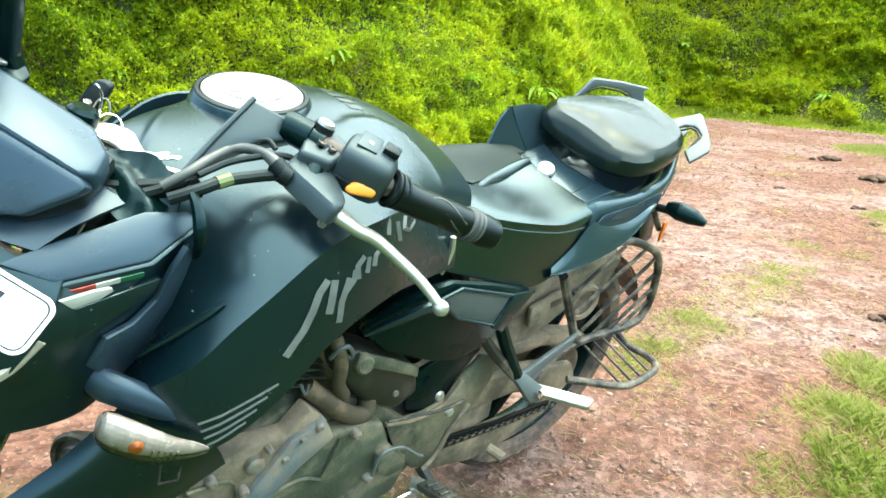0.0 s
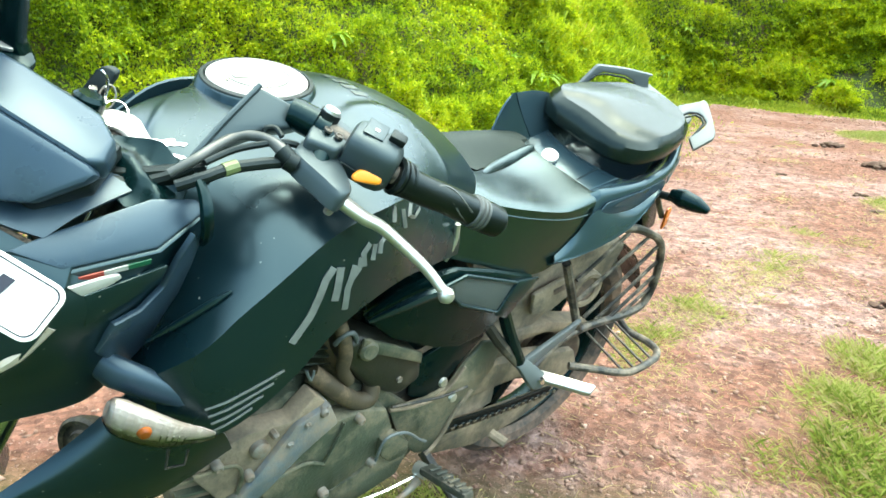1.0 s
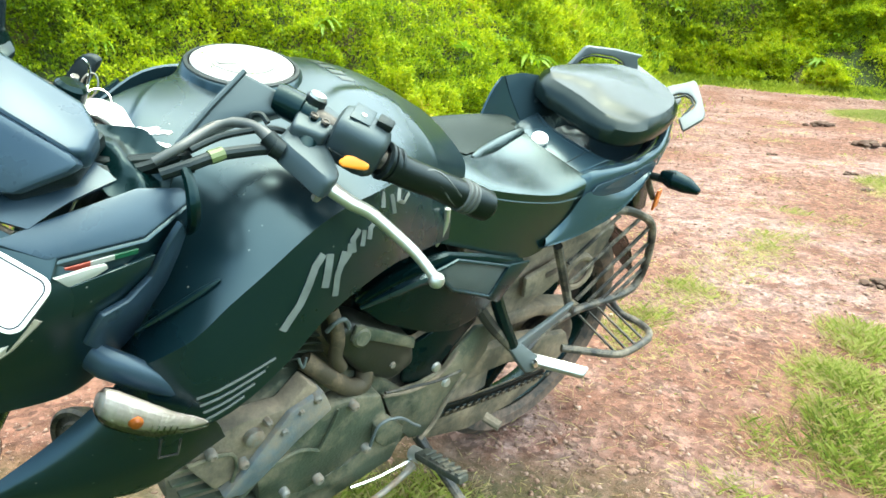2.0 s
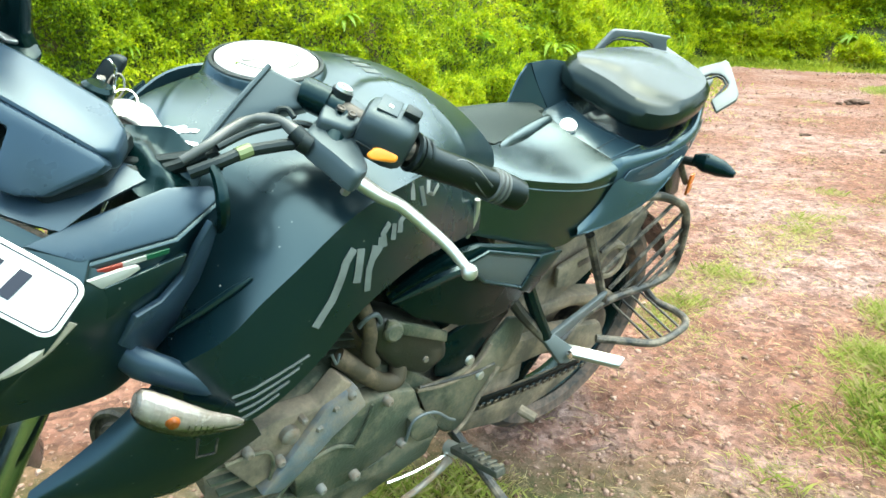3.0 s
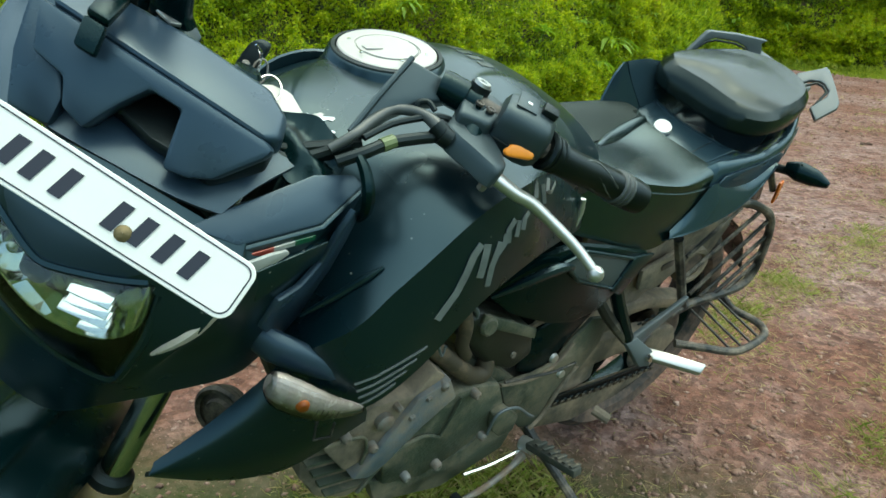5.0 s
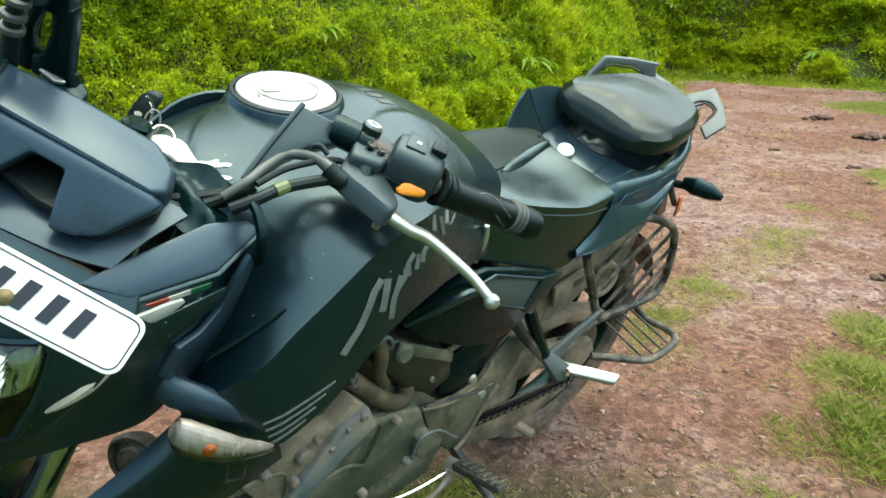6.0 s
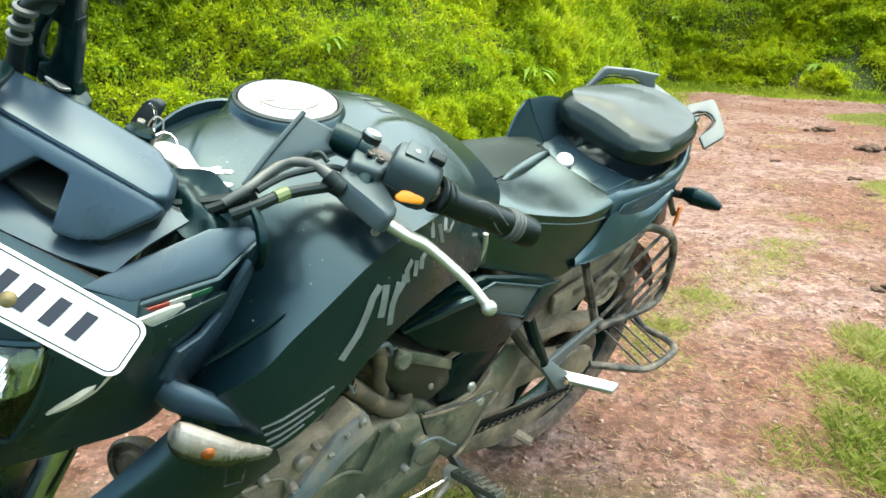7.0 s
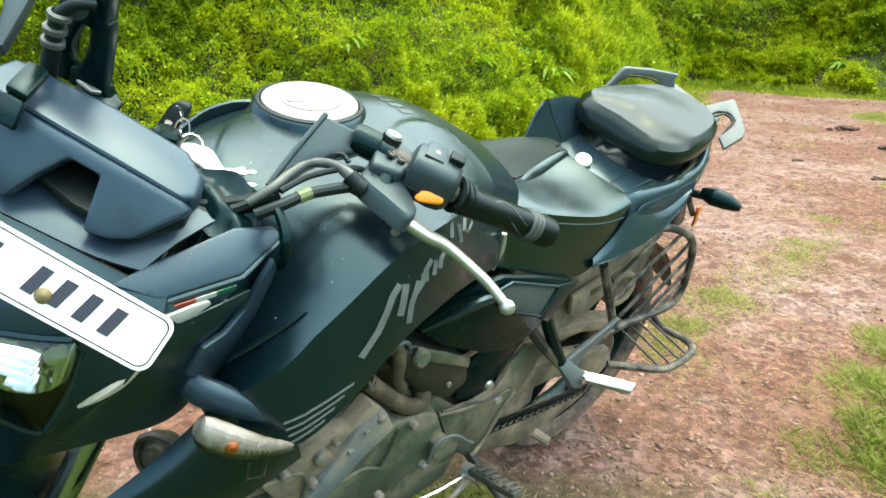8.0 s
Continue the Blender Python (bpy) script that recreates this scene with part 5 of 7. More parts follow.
# ---- rear lamps, mudguard and luggage guard ----
def build_rear():
    guard = part("rear_mudguard", thick(sheet(smooth_grid([[(-0.04 - 0.33 * math.cos(a), y, 0.30 + 0.345 * math.sin(a) - abs(y) * 0.3) for a in (radians(d) for d in (25, 45, 65, 85, 105))] for y in (-0.075, -0.04, 0, 0.04, 0.075)], 3, 3)), -0.004), PLASTIC, bike)
    part("plate_bracket", slab([(-0.25, 0.05, 0.75), (-0.30, 0.045, 0.72), (-0.34, 0.045, 0.60), (-0.29, 0.05, 0.58), (-0.22, 0.055, 0.68)], (0, -0.1, 0), 0.006), PLASTIC, guard)
    for s in (1, -1):
        flip = Matrix.Diagonal((1, s, 1, 1))
        sig = part("rear_turn_signal", moved(tube([(-0.175, 0.10, 0.735), (-0.185, 0.135, 0.74)], 0.009, 10), flip), RUBBER, bike, "black rear turn signal")
        part("housing", moved(tube([(-0.175, 0.13, 0.748), (-0.185, 0.155, 0.748), (-0.195, 0.185, 0.746), (-0.20, 0.214, 0.743)], [0.010, 0.021, 0.018, 0.006], 14), flip), PLASTIC, sig)
        part("amber_lens", moved(tube([(-0.195, 0.145, 0.745), (-0.208, 0.175, 0.742), (-0.21, 0.20, 0.740)], [0.013, 0.014, 0.006], 12), flip), AMBER, sig)
        part("side_reflector", moved(slab([(-0.212, 0.118, 0.70), (-0.238, 0.112, 0.70), (-0.243, 0.112, 0.655), (-0.217, 0.118, 0.65)], (0.001, 0.006, 0), 0.002), flip), AMBER, guard, "amber side reflector")
        part("reflector_stay", moved(tube([(-0.17, 0.105, 0.735), (-0.20, 0.108, 0.70), (-0.225, 0.108, 0.675)], 0.007, 8), flip), FRAME, guard)
    frame = part("luggage_guard", tube([(-0.01, 0.12, 0.686), (-0.094, 0.128, 0.676), (-0.165, 0.132, 0.651), (-0.205, 0.133, 0.630), (-0.235, 0.134, 0.595), (-0.258, 0.134, 0.532), (-0.262, 0.134, 0.470), (-0.235, 0.134, 0.438), (-0.16, 0.134, 0.435), (-0.08, 0.136, 0.444), (0.004, 0.138, 0.449), (0.091, 0.145, 0.441), (0.165, 0.158, 0.415)], 0.0095, 10), FRAME, bike, "black tubular saddle guard with cross bars")
    part("post", tube([(0.125, 0.132, 0.640), (0.009, 0.138, 0.452)], 0.0095, 8), FRAME, frame)
    for x0, z0, x1, z1 in ((0.072, 0.589, -0.065, 0.672), (0.045, 0.533, -0.158, 0.648), (-0.006, 0.476, -0.212, 0.612), (-0.058, 0.454, -0.243, 0.569), (-0.111, 0.442, -0.258, 0.527), (-0.158, 0.438, -0.262, 0.492)):
        part("cross_bar", tube([(x0, 0.134, z0), (x1, 0.132, z1)], 0.0045, 6), FRAME, frame)
    step = part("foot_step", tube([(-0.166, 0.132, 0.428), (-0.153, 0.17, 0.42), (-0.162, 0.214, 0.42), (-0.157, 0.246, 0.42), (-0.135, 0.262, 0.42), (-0.104, 0.268, 0.42), (-0.04, 0.270, 0.42), (-0.003, 0.260, 0.42), (0.043, 0.226, 0.42), (0.088, 0.192, 0.42)], 0.0082, 10), FRAME, bike, "black tubular pillion foot step")
    for k in range(4):
        x = -0.115 + 0.034 * k
        part("step_bar", tube([(x, 0.262, 0.419), (x - 0.012, 0.142, 0.436)], 0.0030, 6), FRAME, step)
    part("peg_strut", slab([(0.225, 0.165, 0.465), (0.21, 0.165, 0.436), (0.055, 0.145, 0.468), (0.03, 0.143, 0.492)], (0, 0.012, 0.002), 0.003), SILVER, bike)
    peg = part("pillion_peg", slab([(0.195, 0.182, 0.412), (0.172, 0.182, 0.425), (0.112, 0.275, 0.433), (0.128, 0.278, 0.419)], (0.004, 0.004, 0.014), 0.004), ALLOY, bike, "bare alloy pillion foot peg")
    part("peg_bracket", slab([(0.24, 0.165, 0.455), (0.215, 0.165, 0.465), (0.165, 0.19, 0.425), (0.178, 0.19, 0.398), (0.20, 0.185, 0.40)], (0, 0.014, 0.004), 0.004), SILVER, peg)
    part("bolt", turned([(0.0, 0.008), (0.007, 0.008), (0.008, 0.0)], (0.185, 0.199, 0.425), (0.1, 1, 0.1), 12), CHROME, peg)
    part("hanger_bar", tube([(0.335, 0.14, 0.575), (0.29, 0.15, 0.52), (0.225, 0.165, 0.455)], 0.011, 8), FRAME, bike)
    part("hanger_bar", tube([(0.30, 0.14, 0.60), (0.272, 0.152, 0.54), (0.228, 0.166, 0.462)], 0.013, 8), PLASTIC, bike)


build_rear()


# ---- engine, side covers, swingarm ----
def build_engine():
    engine = part("engine", slab([(0.80, 0.115, 0.47), (0.70, 0.115, 0.53), (0.62, 0.115, 0.53), (0.52, 0.115, 0.47), (0.42, 0.115, 0.38), (0.38, 0.115, 0.28), (0.45, 0.115, 0.22), (0.60, 0.115, 0.20), (0.74, 0.115, 0.27), (0.81, 0.115, 0.38)], (0, -0.23, 0), 0.012), ENGINE, bike, "dusty cast alloy engine")

    def cover(name, points, y, depth, material, bevel=0.004, label=""):
        return part(name, slab([(x, y, z) for x, z in points], (0, depth, 0), bevel), material, engine, label)
    cover("head_band", ((0.865, 0.482), (0.842, 0.500), (0.778, 0.514), (0.711, 0.507), (0.676, 0.542), (0.655, 0.522), (0.700, 0.495), (0.765, 0.41), (0.815, 0.40)), 0.115, 0.034, DUSTY)
    cover("cylinder_head", ((0.880, 0.470), (0.875, 0.395), (0.845, 0.335), (0.79, 0.30), (0.74, 0.31), (0.76, 0.42), (0.80, 0.48)), 0.05, 0.078, DUSTY, 0.008)
    for k in range(5):
        cover("head_fin", ((0.884 - 0.012 * k, 0.462 - 0.028 * k), (0.884 - 0.012 * k, 0.456 - 0.028 * k), (0.80 - 0.012 * k, 0.440 - 0.028 * k), (0.80 - 0.012 * k, 0.446 - 0.028 * k)), 0.06, 0.080, ENGINE, 0.0015)
    cover("timing_cover", ((0.708, 0.505), (0.653, 0.523), (0.632, 0.478), (0.689, 0.440), (0.745, 0.390), (0.775, 0.372), (0.806, 0.385), (0.766, 0.430)), 0.117, 0.042, CASING, 0.005, "blue-grey painted engine cover")
    cover("clutch_cover", ((0.630, 0.473), (0.576, 0.470), (0.527, 0.452), (0.505, 0.400), (0.526, 0.347), (0.590, 0.318), (0.660, 0.300), (0.740, 0.325), (0.748, 0.385), (0.685, 0.434)), 0.114, 0.036, ENGINE, 0.006, "dusty olive-grey engine cover")
    cover("sump", ((0.76, 0.335), (0.66, 0.290), (0.56, 0.305), (0.50, 0.345), (0.44, 0.315), (0.46, 0.255), (0.60, 0.225), (0.74, 0.27)), 0.112, 0.028, ENGINE, 0.006)
    cover("pivot_plate", ((0.533, 0.360), (0.537, 0.396), (0.510, 0.404), (0.472, 0.366), (0.477, 0.332), (0.510, 0.334)), 0.146, 0.018, ENGINE)
    # dark slab added to close the see-through gap behind the carburettor
    cover("gap_slab", ((0.57, 0.52), (0.45, 0.50), (0.37, 0.46), (0.345, 0.40), (0.42, 0.34), (0.50, 0.36), (0.56, 0.44)), 0.085, 0.02, FRAME)
    for line, r in (((( 0.79, 0.345), (0.74, 0.398), (0.685, 0.412), (0.645, 0.392)), 0.0035), (((0.645, 0.392), (0.625, 0.44), (0.618, 0.468)), 0.0025), (((0.858, 0.478), (0.80, 0.470), (0.786, 0.440), (0.792, 0.41)), 0.003)):
        part("casting_rib", tube([(x, 0.1545, z) for x, z in line], r, 8), ENGINE, engine)
    for x, z, r in ((0.762, 0.482, 0.0145), (0.716, 0.473, 0.007), (0.776, 0.438, 0.008), (0.588, 0.462, 0.008), (0.637, 0.323, 0.009), (0.663, 0.512, 0.008), (0.508, 0.371, 0.015), (0.70, 0.33, 0.008), (0.545, 0.345, 0.008), (0.742, 0.502, 0.006), (0.825, 0.482, 0.008), (0.69, 0.50, 0.006)):
        part("bolt", turned([(0.0, 0.0045), (r * 0.55, 0.0055), (r * 0.8, 0.004), (r, 0.001), (r, -0.014)], (x, 0.158, z), (0, 1, 0), 6 if r < 0.0075 else 14), BOLT, engine)
    part("oil_line", tube([(0.545, 0.165, 0.359), (0.535, 0.168, 0.405), (0.493, 0.168, 0.401), (0.45, 0.165, 0.362), (0.427, 0.16, 0.342)], 0.003, 7), SILVER, engine)
    part("cable", tube([(0.52, 0.150, 0.455), (0.45, 0.150, 0.44), (0.398, 0.150, 0.43), (0.34, 0.150, 0.43)], 0.0028, 7), FRAME, engine)
    barrel = part("cylinder", slab([(0.70, 0.07, 0.50), (0.62, 0.07, 0.52), (0.66, 0.07, 0.66), (0.76, 0.07, 0.63)], (0, -0.14, 0), 0.01), ENGINE, engine)
    for k in range(8):
        c = Vector((0.665 + 0.0052 * k, 0, 0.525 + 0.0165 * k))
        m = Matrix.Translation(c) @ Matrix.Rotation(radians(-17), 4, "Y")
        part("fin", block((0.125, 0.19, 0.004), m, 0.0015, 1), ENGINE, barrel)
    carb = part("carburettor", slab([(x, 0.07, z) for x, z in ((0.625, 0.605), (0.595, 0.615), (0.52, 0.575), (0.462, 0.536), (0.448, 0.480), (0.496, 0.455), (0.563, 0.497), (0.612, 0.555))], (0, 0.066, 0), 0.014, 3), CARB, bike, "dusty dark brown carburettor body")
    part("carburettor_lid", slab([(x, 0.134, z) for x, z in ((0.597, 0.614), (0.53, 0.580), (0.468, 0.545), (0.466, 0.522), (0.53, 0.556), (0.600, 0.592))], (0, 0.008, 0), 0.003), ENGINE, carb)
    part("carburettor_cap", turned([(0.0, 0.012), (0.012, 0.012), (0.016, 0.008), (0.017, -0.004)], (0.585, 0.136, 0.588), (0.1, 1, 0.2), 20), ENGINE, carb)
    part("drain_screw", turned([(0.0, 0.004), (0.005, 0.004), (0.006, 0.0)], (0.505, 0.137, 0.500), (0, 1, 0), 10), BOLT, carb)
    hose = part("breather_hose", tube([(0.632, 0.118, 0.640), (0.625, 0.126, 0.616), (0.620, 0.13, 0.588), (0.620, 0.13, 0.556), (0.605, 0.128, 0.528)], 0.011, 12), HOSE, carb, "dusty brown rubber hose")
    part("hose_clip", tube([(0.638, 0.124, 0.606), (0.632, 0.132, 0.624), (0.618, 0.134, 0.628), (0.606, 0.132, 0.612), (0.604, 0.128, 0.594)], 0.004, 8), SILVER, hose)
    part("intake_hose", tube([(0.665, 0.115, 0.555), (0.648, 0.125, 0.540), (0.619, 0.132, 0.512), (0.586, 0.132, 0.482), (0.557, 0.130, 0.476), (0.548, 0.12, 0.50)], 0.015, 12), HOSE, carb, "dusty brown rubber hose")
    part("wire_loop", tube([(0.739, 0.205, 0.655), (0.731, 0.206, 0.637), (0.726, 0.204, 0.650)], 0.002, 6), SILVER, bike)

    def cover():
        outer = [(0.60, 0.118, 0.648), (0.55, 0.128, 0.685), (0.508, 0.134, 0.704), (0.447, 0.139, 0.712), (0.36, 0.142, 0.69), (0.248, 0.143, 0.654), (0.285, 0.146, 0.615), (0.317, 0.147, 0.590), (0.345, 0.145, 0.560), (0.40, 0.140, 0.545), (0.455, 0.134, 0.556), (0.545, 0.124, 0.597)]
        return slab(outer, (0, 0.018, 0), 0.009)
    for s in (1, -1):
        flip = Matrix.Diagonal((1, s, 1, 1))
        c = part("side_cover", moved(cover(), flip), PLASTIC, bike, "black side cover with a mesh inset")
        mesh = [(0.478, 0.156, 0.688), (0.438, 0.160, 0.703), (0.312, 0.162, 0.662), (0.345, 0.166, 0.612), (0.432, 0.158, 0.645)]
        part("mesh_inset", moved(slab(mesh, (0, 0.003, 0), 0.001), flip), MESHGREY, c, "grey perforated inset")
        rim = [Vector(p) + Vector((0, 0.004, 0)) for p in mesh]
        part("inset_rim", moved(tube([*rim, rim[0]], 0.0035, 8, smooth=False), flip), PAINT, c)
        part("cover_blade", moved(slab([(0.305, 0.160, 0.662), (0.246, 0.158, 0.655), (0.315, 0.163, 0.588), (0.348, 0.166, 0.606)], (0, 0.008, 0.002), 0.003), flip), PAINT, c)
        part("cover_flare", moved(tube([(0.60, 0.145, 0.65), (0.55, 0.160, 0.675), (0.50, 0.168, 0.69), (0.46, 0.165, 0.68)], [0.003, 0.008, 0.009, 0.004], 8), flip), PAINT, c)
    part("panel_bolt", turned([(0.0, 0.006), (0.008, 0.005), (0.010, 0.0)], (0.411, 0.150, 0.468), (0, 1, 0.1), 14), ALLOY, bike)
    part("panel_bolt", turned([(0.0, 0.006), (0.008, 0.005), (0.010, 0.0)], (0.372, 0.148, 0.415), (0, 1, 0.1), 14), ALLOY, bike)
    part("lower_panel", slab([(0.46, 0.105, 0.50), (0.33, 0.115, 0.55), (0.30, 0.115, 0.52), (0.40, 0.11, 0.40), (0.45, 0.105, 0.42)], (0, 0.012, 0), 0.005), PLASTIC, bike)
    arm = part("swingarm", slab([(0.41, 0.10, 0.37), (0.25, 0.105, 0.405), (0.10, 0.105, 0.385), (-0.07, 0.105, 0.345), (-0.10, 0.105, 0.30), (-0.07, 0.105, 0.265), (0.10, 0.105, 0.33), (0.30, 0.105, 0.335), (0.41, 0.10, 0.30)], (0, -0.035, 0), 0.006), DUSTY, bike, "dusty grey box swingarm")
    part("chain_guard", slab([(0.37, 0.085, 0.43), (0.20, 0.09, 0.46), (0.05, 0.09, 0.45), (-0.12, 0.09, 0.40), (-0.12, 0.09, 0.375), (0.05, 0.09, 0.42), (0.20, 0.09, 0.425), (0.36, 0.085, 0.40)], (0, -0.05, 0), 0.005), DUSTY, arm)
    part("lower_chain_shield", slab([(0.36, 0.095, 0.235), (0.20, 0.10, 0.255), (0.02, 0.10, 0.235), (-0.06, 0.10, 0.25), (-0.03, 0.10, 0.205), (0.06, 0.10, 0.175), (0.20, 0.10, 0.165), (0.34, 0.095, 0.20)], (0, -0.02, 0), 0.006), DUSTY, arm)
    # the inner mudguard that hugs the tyre, with its side skirt
    centre = Vector((-0.04, 0, 0.302))
    arc = [radians(d) for d in (-12, 5, 22, 40, 58, 76, 94, 110)]
    hug = [[centre + Vector((r * math.cos(a), y, r * math.sin(a))) for a in arc] for y, r in ((0.082, 0.20), (0.088, 0.30), (0.080, 0.322), (0.045, 0.333), (0.0, 0.336), (-0.045, 0.333), (-0.08, 0.318))]
    hugger = part("tyre_hugger", thick(sheet(smooth_grid(hug, 3, 3)), -0.004), DUSTY, bike, "dust-covered inner mudguard over the rear tyre")
    part("shock_eye", turned([(0.030, 0.008), (0.034, 0.012), (0.042, 0.012), (0.046, 0.006), (0.046, -0.010)], (-0.035, 0.094, 0.520), (0.1, 1, 0), 28), DUSTY, hugger)
    # dark disc that stands in for the shade inside the eye
    part("shock_eye_hole", turned([(0.0, 0.002), (0.030, 0.002), (0.030, -0.004)], (-0.035, 0.098, 0.520), (0.1, 1, 0), 24), TYRE, hugger)
    part("linkage", slab([(0.16, 0.098, 0.56), (0.06, 0.098, 0.585), (0.02, 0.098, 0.54), (0.09, 0.098, 0.50), (0.15, 0.098, 0.51)], (0, 0.012, 0), 0.005), DUSTY, hugger)
    part("linkage_slot", slab([(0.105, 0.110, 0.560), (0.070, 0.110, 0.566), (0.062, 0.110, 0.552), (0.098, 0.110, 0.546)], (0, 0.002, 0), 0.001), TYRE, hugger)
    part("frame_plate", slab([(x, 0.120, z) for x, z in ((0.505, 0.425), (0.42, 0.415), (0.364, 0.424), (0.335, 0.470), (0.300, 0.505), (0.245, 0.490), (0.250, 0.430), (0.285, 0.375), (0.335, 0.325), (0.362, 0.262), (0.412, 0.275), (0.46, 0.33))], (0, 0.010, 0), 0.004), ENGINE, bike, "dusty frame plate behind the engine")
    part("plate_rib", tube([(0.505, 0.131, 0.425), (0.44, 0.132, 0.410), (0.375, 0.132, 0.418), (0.338, 0.132, 0.462)], 0.0035, 8), DUSTY, bike)
    part("plate_rib", tube([(0.300, 0.131, 0.392), (0.335, 0.132, 0.342), (0.358, 0.132, 0.290), (0.385, 0.132, 0.262)], 0.0045, 8), DUSTY, bike)
    part("sprocket", turned([(0.03, 0.004), (0.075, 0.004), (0.085, 0.0), (0.075, -0.004), (0.03, -0.004)], (-0.04, 0.085, 0.302), (0, 1, 0), 40), FRAME, arm)
    # chain: the upper and the lower run, link by link, the lower one before an added dark strip
    part("chain_backing", slab([(0.365, 0.100, 0.298), (0.25, 0.100, 0.279), (0.13, 0.100, 0.263), (-0.03, 0.100, 0.252), (-0.03, 0.100, 0.226), (0.13, 0.100, 0.236), (0.25, 0.100, 0.248), (0.365, 0.100, 0.262)], (0, 0.006, 0), 0.002), GRIP, arm)
    for y, z0, z1 in ((0.082, 0.335, 0.385), (0.108, 0.280, 0.238)):
        n = 36
        for k in range(n):
            t = (k + 0.5) / n
            c = Vector((0.36 - 0.40 * t, y + 0.004 * (k % 2), z0 + (z1 - z0) * t - 0.006 * math.sin(math.pi * t)))
            part("chain_link", block((0.0130, 0.004, 0.010), Matrix.Translation(c) @ Matrix.Rotation(math.atan2(z1 - z0, 0.40), 4, "Y"), 0.002, 1), HOSE if k % 2 else RUBBER, arm)
    foot = part("rider_peg", tube([(0.42, 0.15, 0.262), (0.415, 0.175, 0.268)], 0.014, 12), ALLOY, bike, "ribbed rubber rider foot peg")
    part("peg_rubber", slab([(0.432, 0.17, 0.268), (0.396, 0.17, 0.262), (0.388, 0.272, 0.284), (0.416, 0.275, 0.290)], (0.001, -0.004, 0.016), 0.004), PEGRUBBER, foot)
    for k in range(6):
        y = 0.182 + 0.015 * k
        part("rib", slab([(0.426 - 0.1 * (y - 0.17), y, 0.286 + 0.21 * (y - 0.17)), (0.396 - 0.08 * (y - 0.17), y, 0.280 + 0.21 * (y - 0.17)), (0.396 - 0.08 * (y - 0.17), y + 0.008, 0.2815 + 0.21 * (y - 0.17)), (0.426 - 0.1 * (y - 0.17), y + 0.008, 0.2875 + 0.21 * (y - 0.17))], (0, 0, 0.004), 0.0015, 1), PEGRUBBER, foot)
    lever = part("gear_lever", tube([(0.425, 0.165, 0.245), (0.46, 0.172, 0.235), (0.52, 0.178, 0.225), (0.585, 0.18, 0.222)], [0.009, 0.006, 0.006, 0.006], 10), BOLT, bike, "dull plated gear lever")
    part("link_rod", tube([(0.43, 0.158, 0.25), (0.50, 0.155, 0.245), (0.56, 0.152, 0.25)], 0.0045, 8), CHROME, lever)
    part("toe_rubber", tube([(0.585, 0.165, 0.222), (0.585, 0.21, 0.225)], 0.010, 12), RUBBER, lever)
    stand = part("side_stand", tube([(0.37, 0.11, 0.245), (0.345, 0.19, 0.185), (0.31, 0.335, 0.095)], [0.012, 0.010, 0.010], 10), FRAME, bike, "black steel side stand")
    part("stand_foot", slab([(0.335, 0.31, 0.0845), (0.285, 0.31, 0.0845), (0.285, 0.36, 0.0970), (0.335, 0.36, 0.0970)], (0, 0, 0.008), 0.003), FRAME, stand)
    part("swing_stub", tube([(0.25, 0.17, 0.288), (0.238, 0.203, 0.284)], 0.011, 10), DUSTY, arm)
    part("exhaust", tube([(0.74, -0.10, 0.42), (0.68, -0.13, 0.26), (0.45, -0.14, 0.23), (0.2, -0.16, 0.28), (-0.15, -0.17, 0.40)], [0.02, 0.022, 0.025, 0.042, 0.045], 16), FRAME, bike)
    part("frame_tube", tube([(0.93, 0.0, 0.86), (0.80, 0.0, 0.78), (0.60, 0.06, 0.73), (0.40, 0.08, 0.70), (0.33, 0.09, 0.50), (0.38, 0.09, 0.33)], 0.02, 10), FRAME, bike)
    part("down_tube", tube([(0.95, 0.0, 0.82), (0.89, 0.0, 0.60), (0.83, 0.0, 0.42)], 0.018, 10), FRAME, bike)
    horn = part("horn", turned([(0.0, 0.012), (0.02, 0.012), (0.022, 0.006), (0.036, 0.004), (0.038, -0.004), (0.03, -0.02), (0.0, -0.024)], (0.955, 0.045, 0.490), (0.8, 0.5, 0.2), 28), FRAME, bike, "dark dusty round horn")
    part("horn_ring", turned([(0.030, 0.006), (0.036, 0.008), (0.040, 0.004), (0.038, -0.004)], (0.957, 0.046, 0.491), (0.8, 0.5, 0.2), 28), FRAME, horn)
    # black slabs stand in for the deep shade between tank and engine
    part("shade_box", slab([(0.60, 0.09, 0.74), (0.35, 0.10, 0.70), (0.33, 0.10, 0.56), (0.42, 0.09, 0.49), (0.55, 0.09, 0.56)], (0, -0.18, 0), 0.012), PLASTIC, bike)
    part("shade_slab", slab([(0.90, 0.12, 0.72), (0.70, 0.14, 0.80), (0.56, 0.12, 0.76), (0.60, 0.11, 0.70), (0.78, 0.12, 0.66), (0.86, 0.12, 0.60)], (0, -0.24, 0), 0.01), PLASTIC, bike)


build_engine()


# ---- fork, mask, lamp, plate, bars: all turned with the handlebar ----
DOWN = Vector((math.sin(RAKE), 0, -math.cos(RAKE)))
MID = -0.035
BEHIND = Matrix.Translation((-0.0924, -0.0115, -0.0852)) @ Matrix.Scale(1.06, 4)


def sides(points):
    """Points from the bike's left edge to the middle, and on to its right edge."""
    return points + [(x, 2 * MID - y, z) for x, y, z in reversed(points[:-1])]


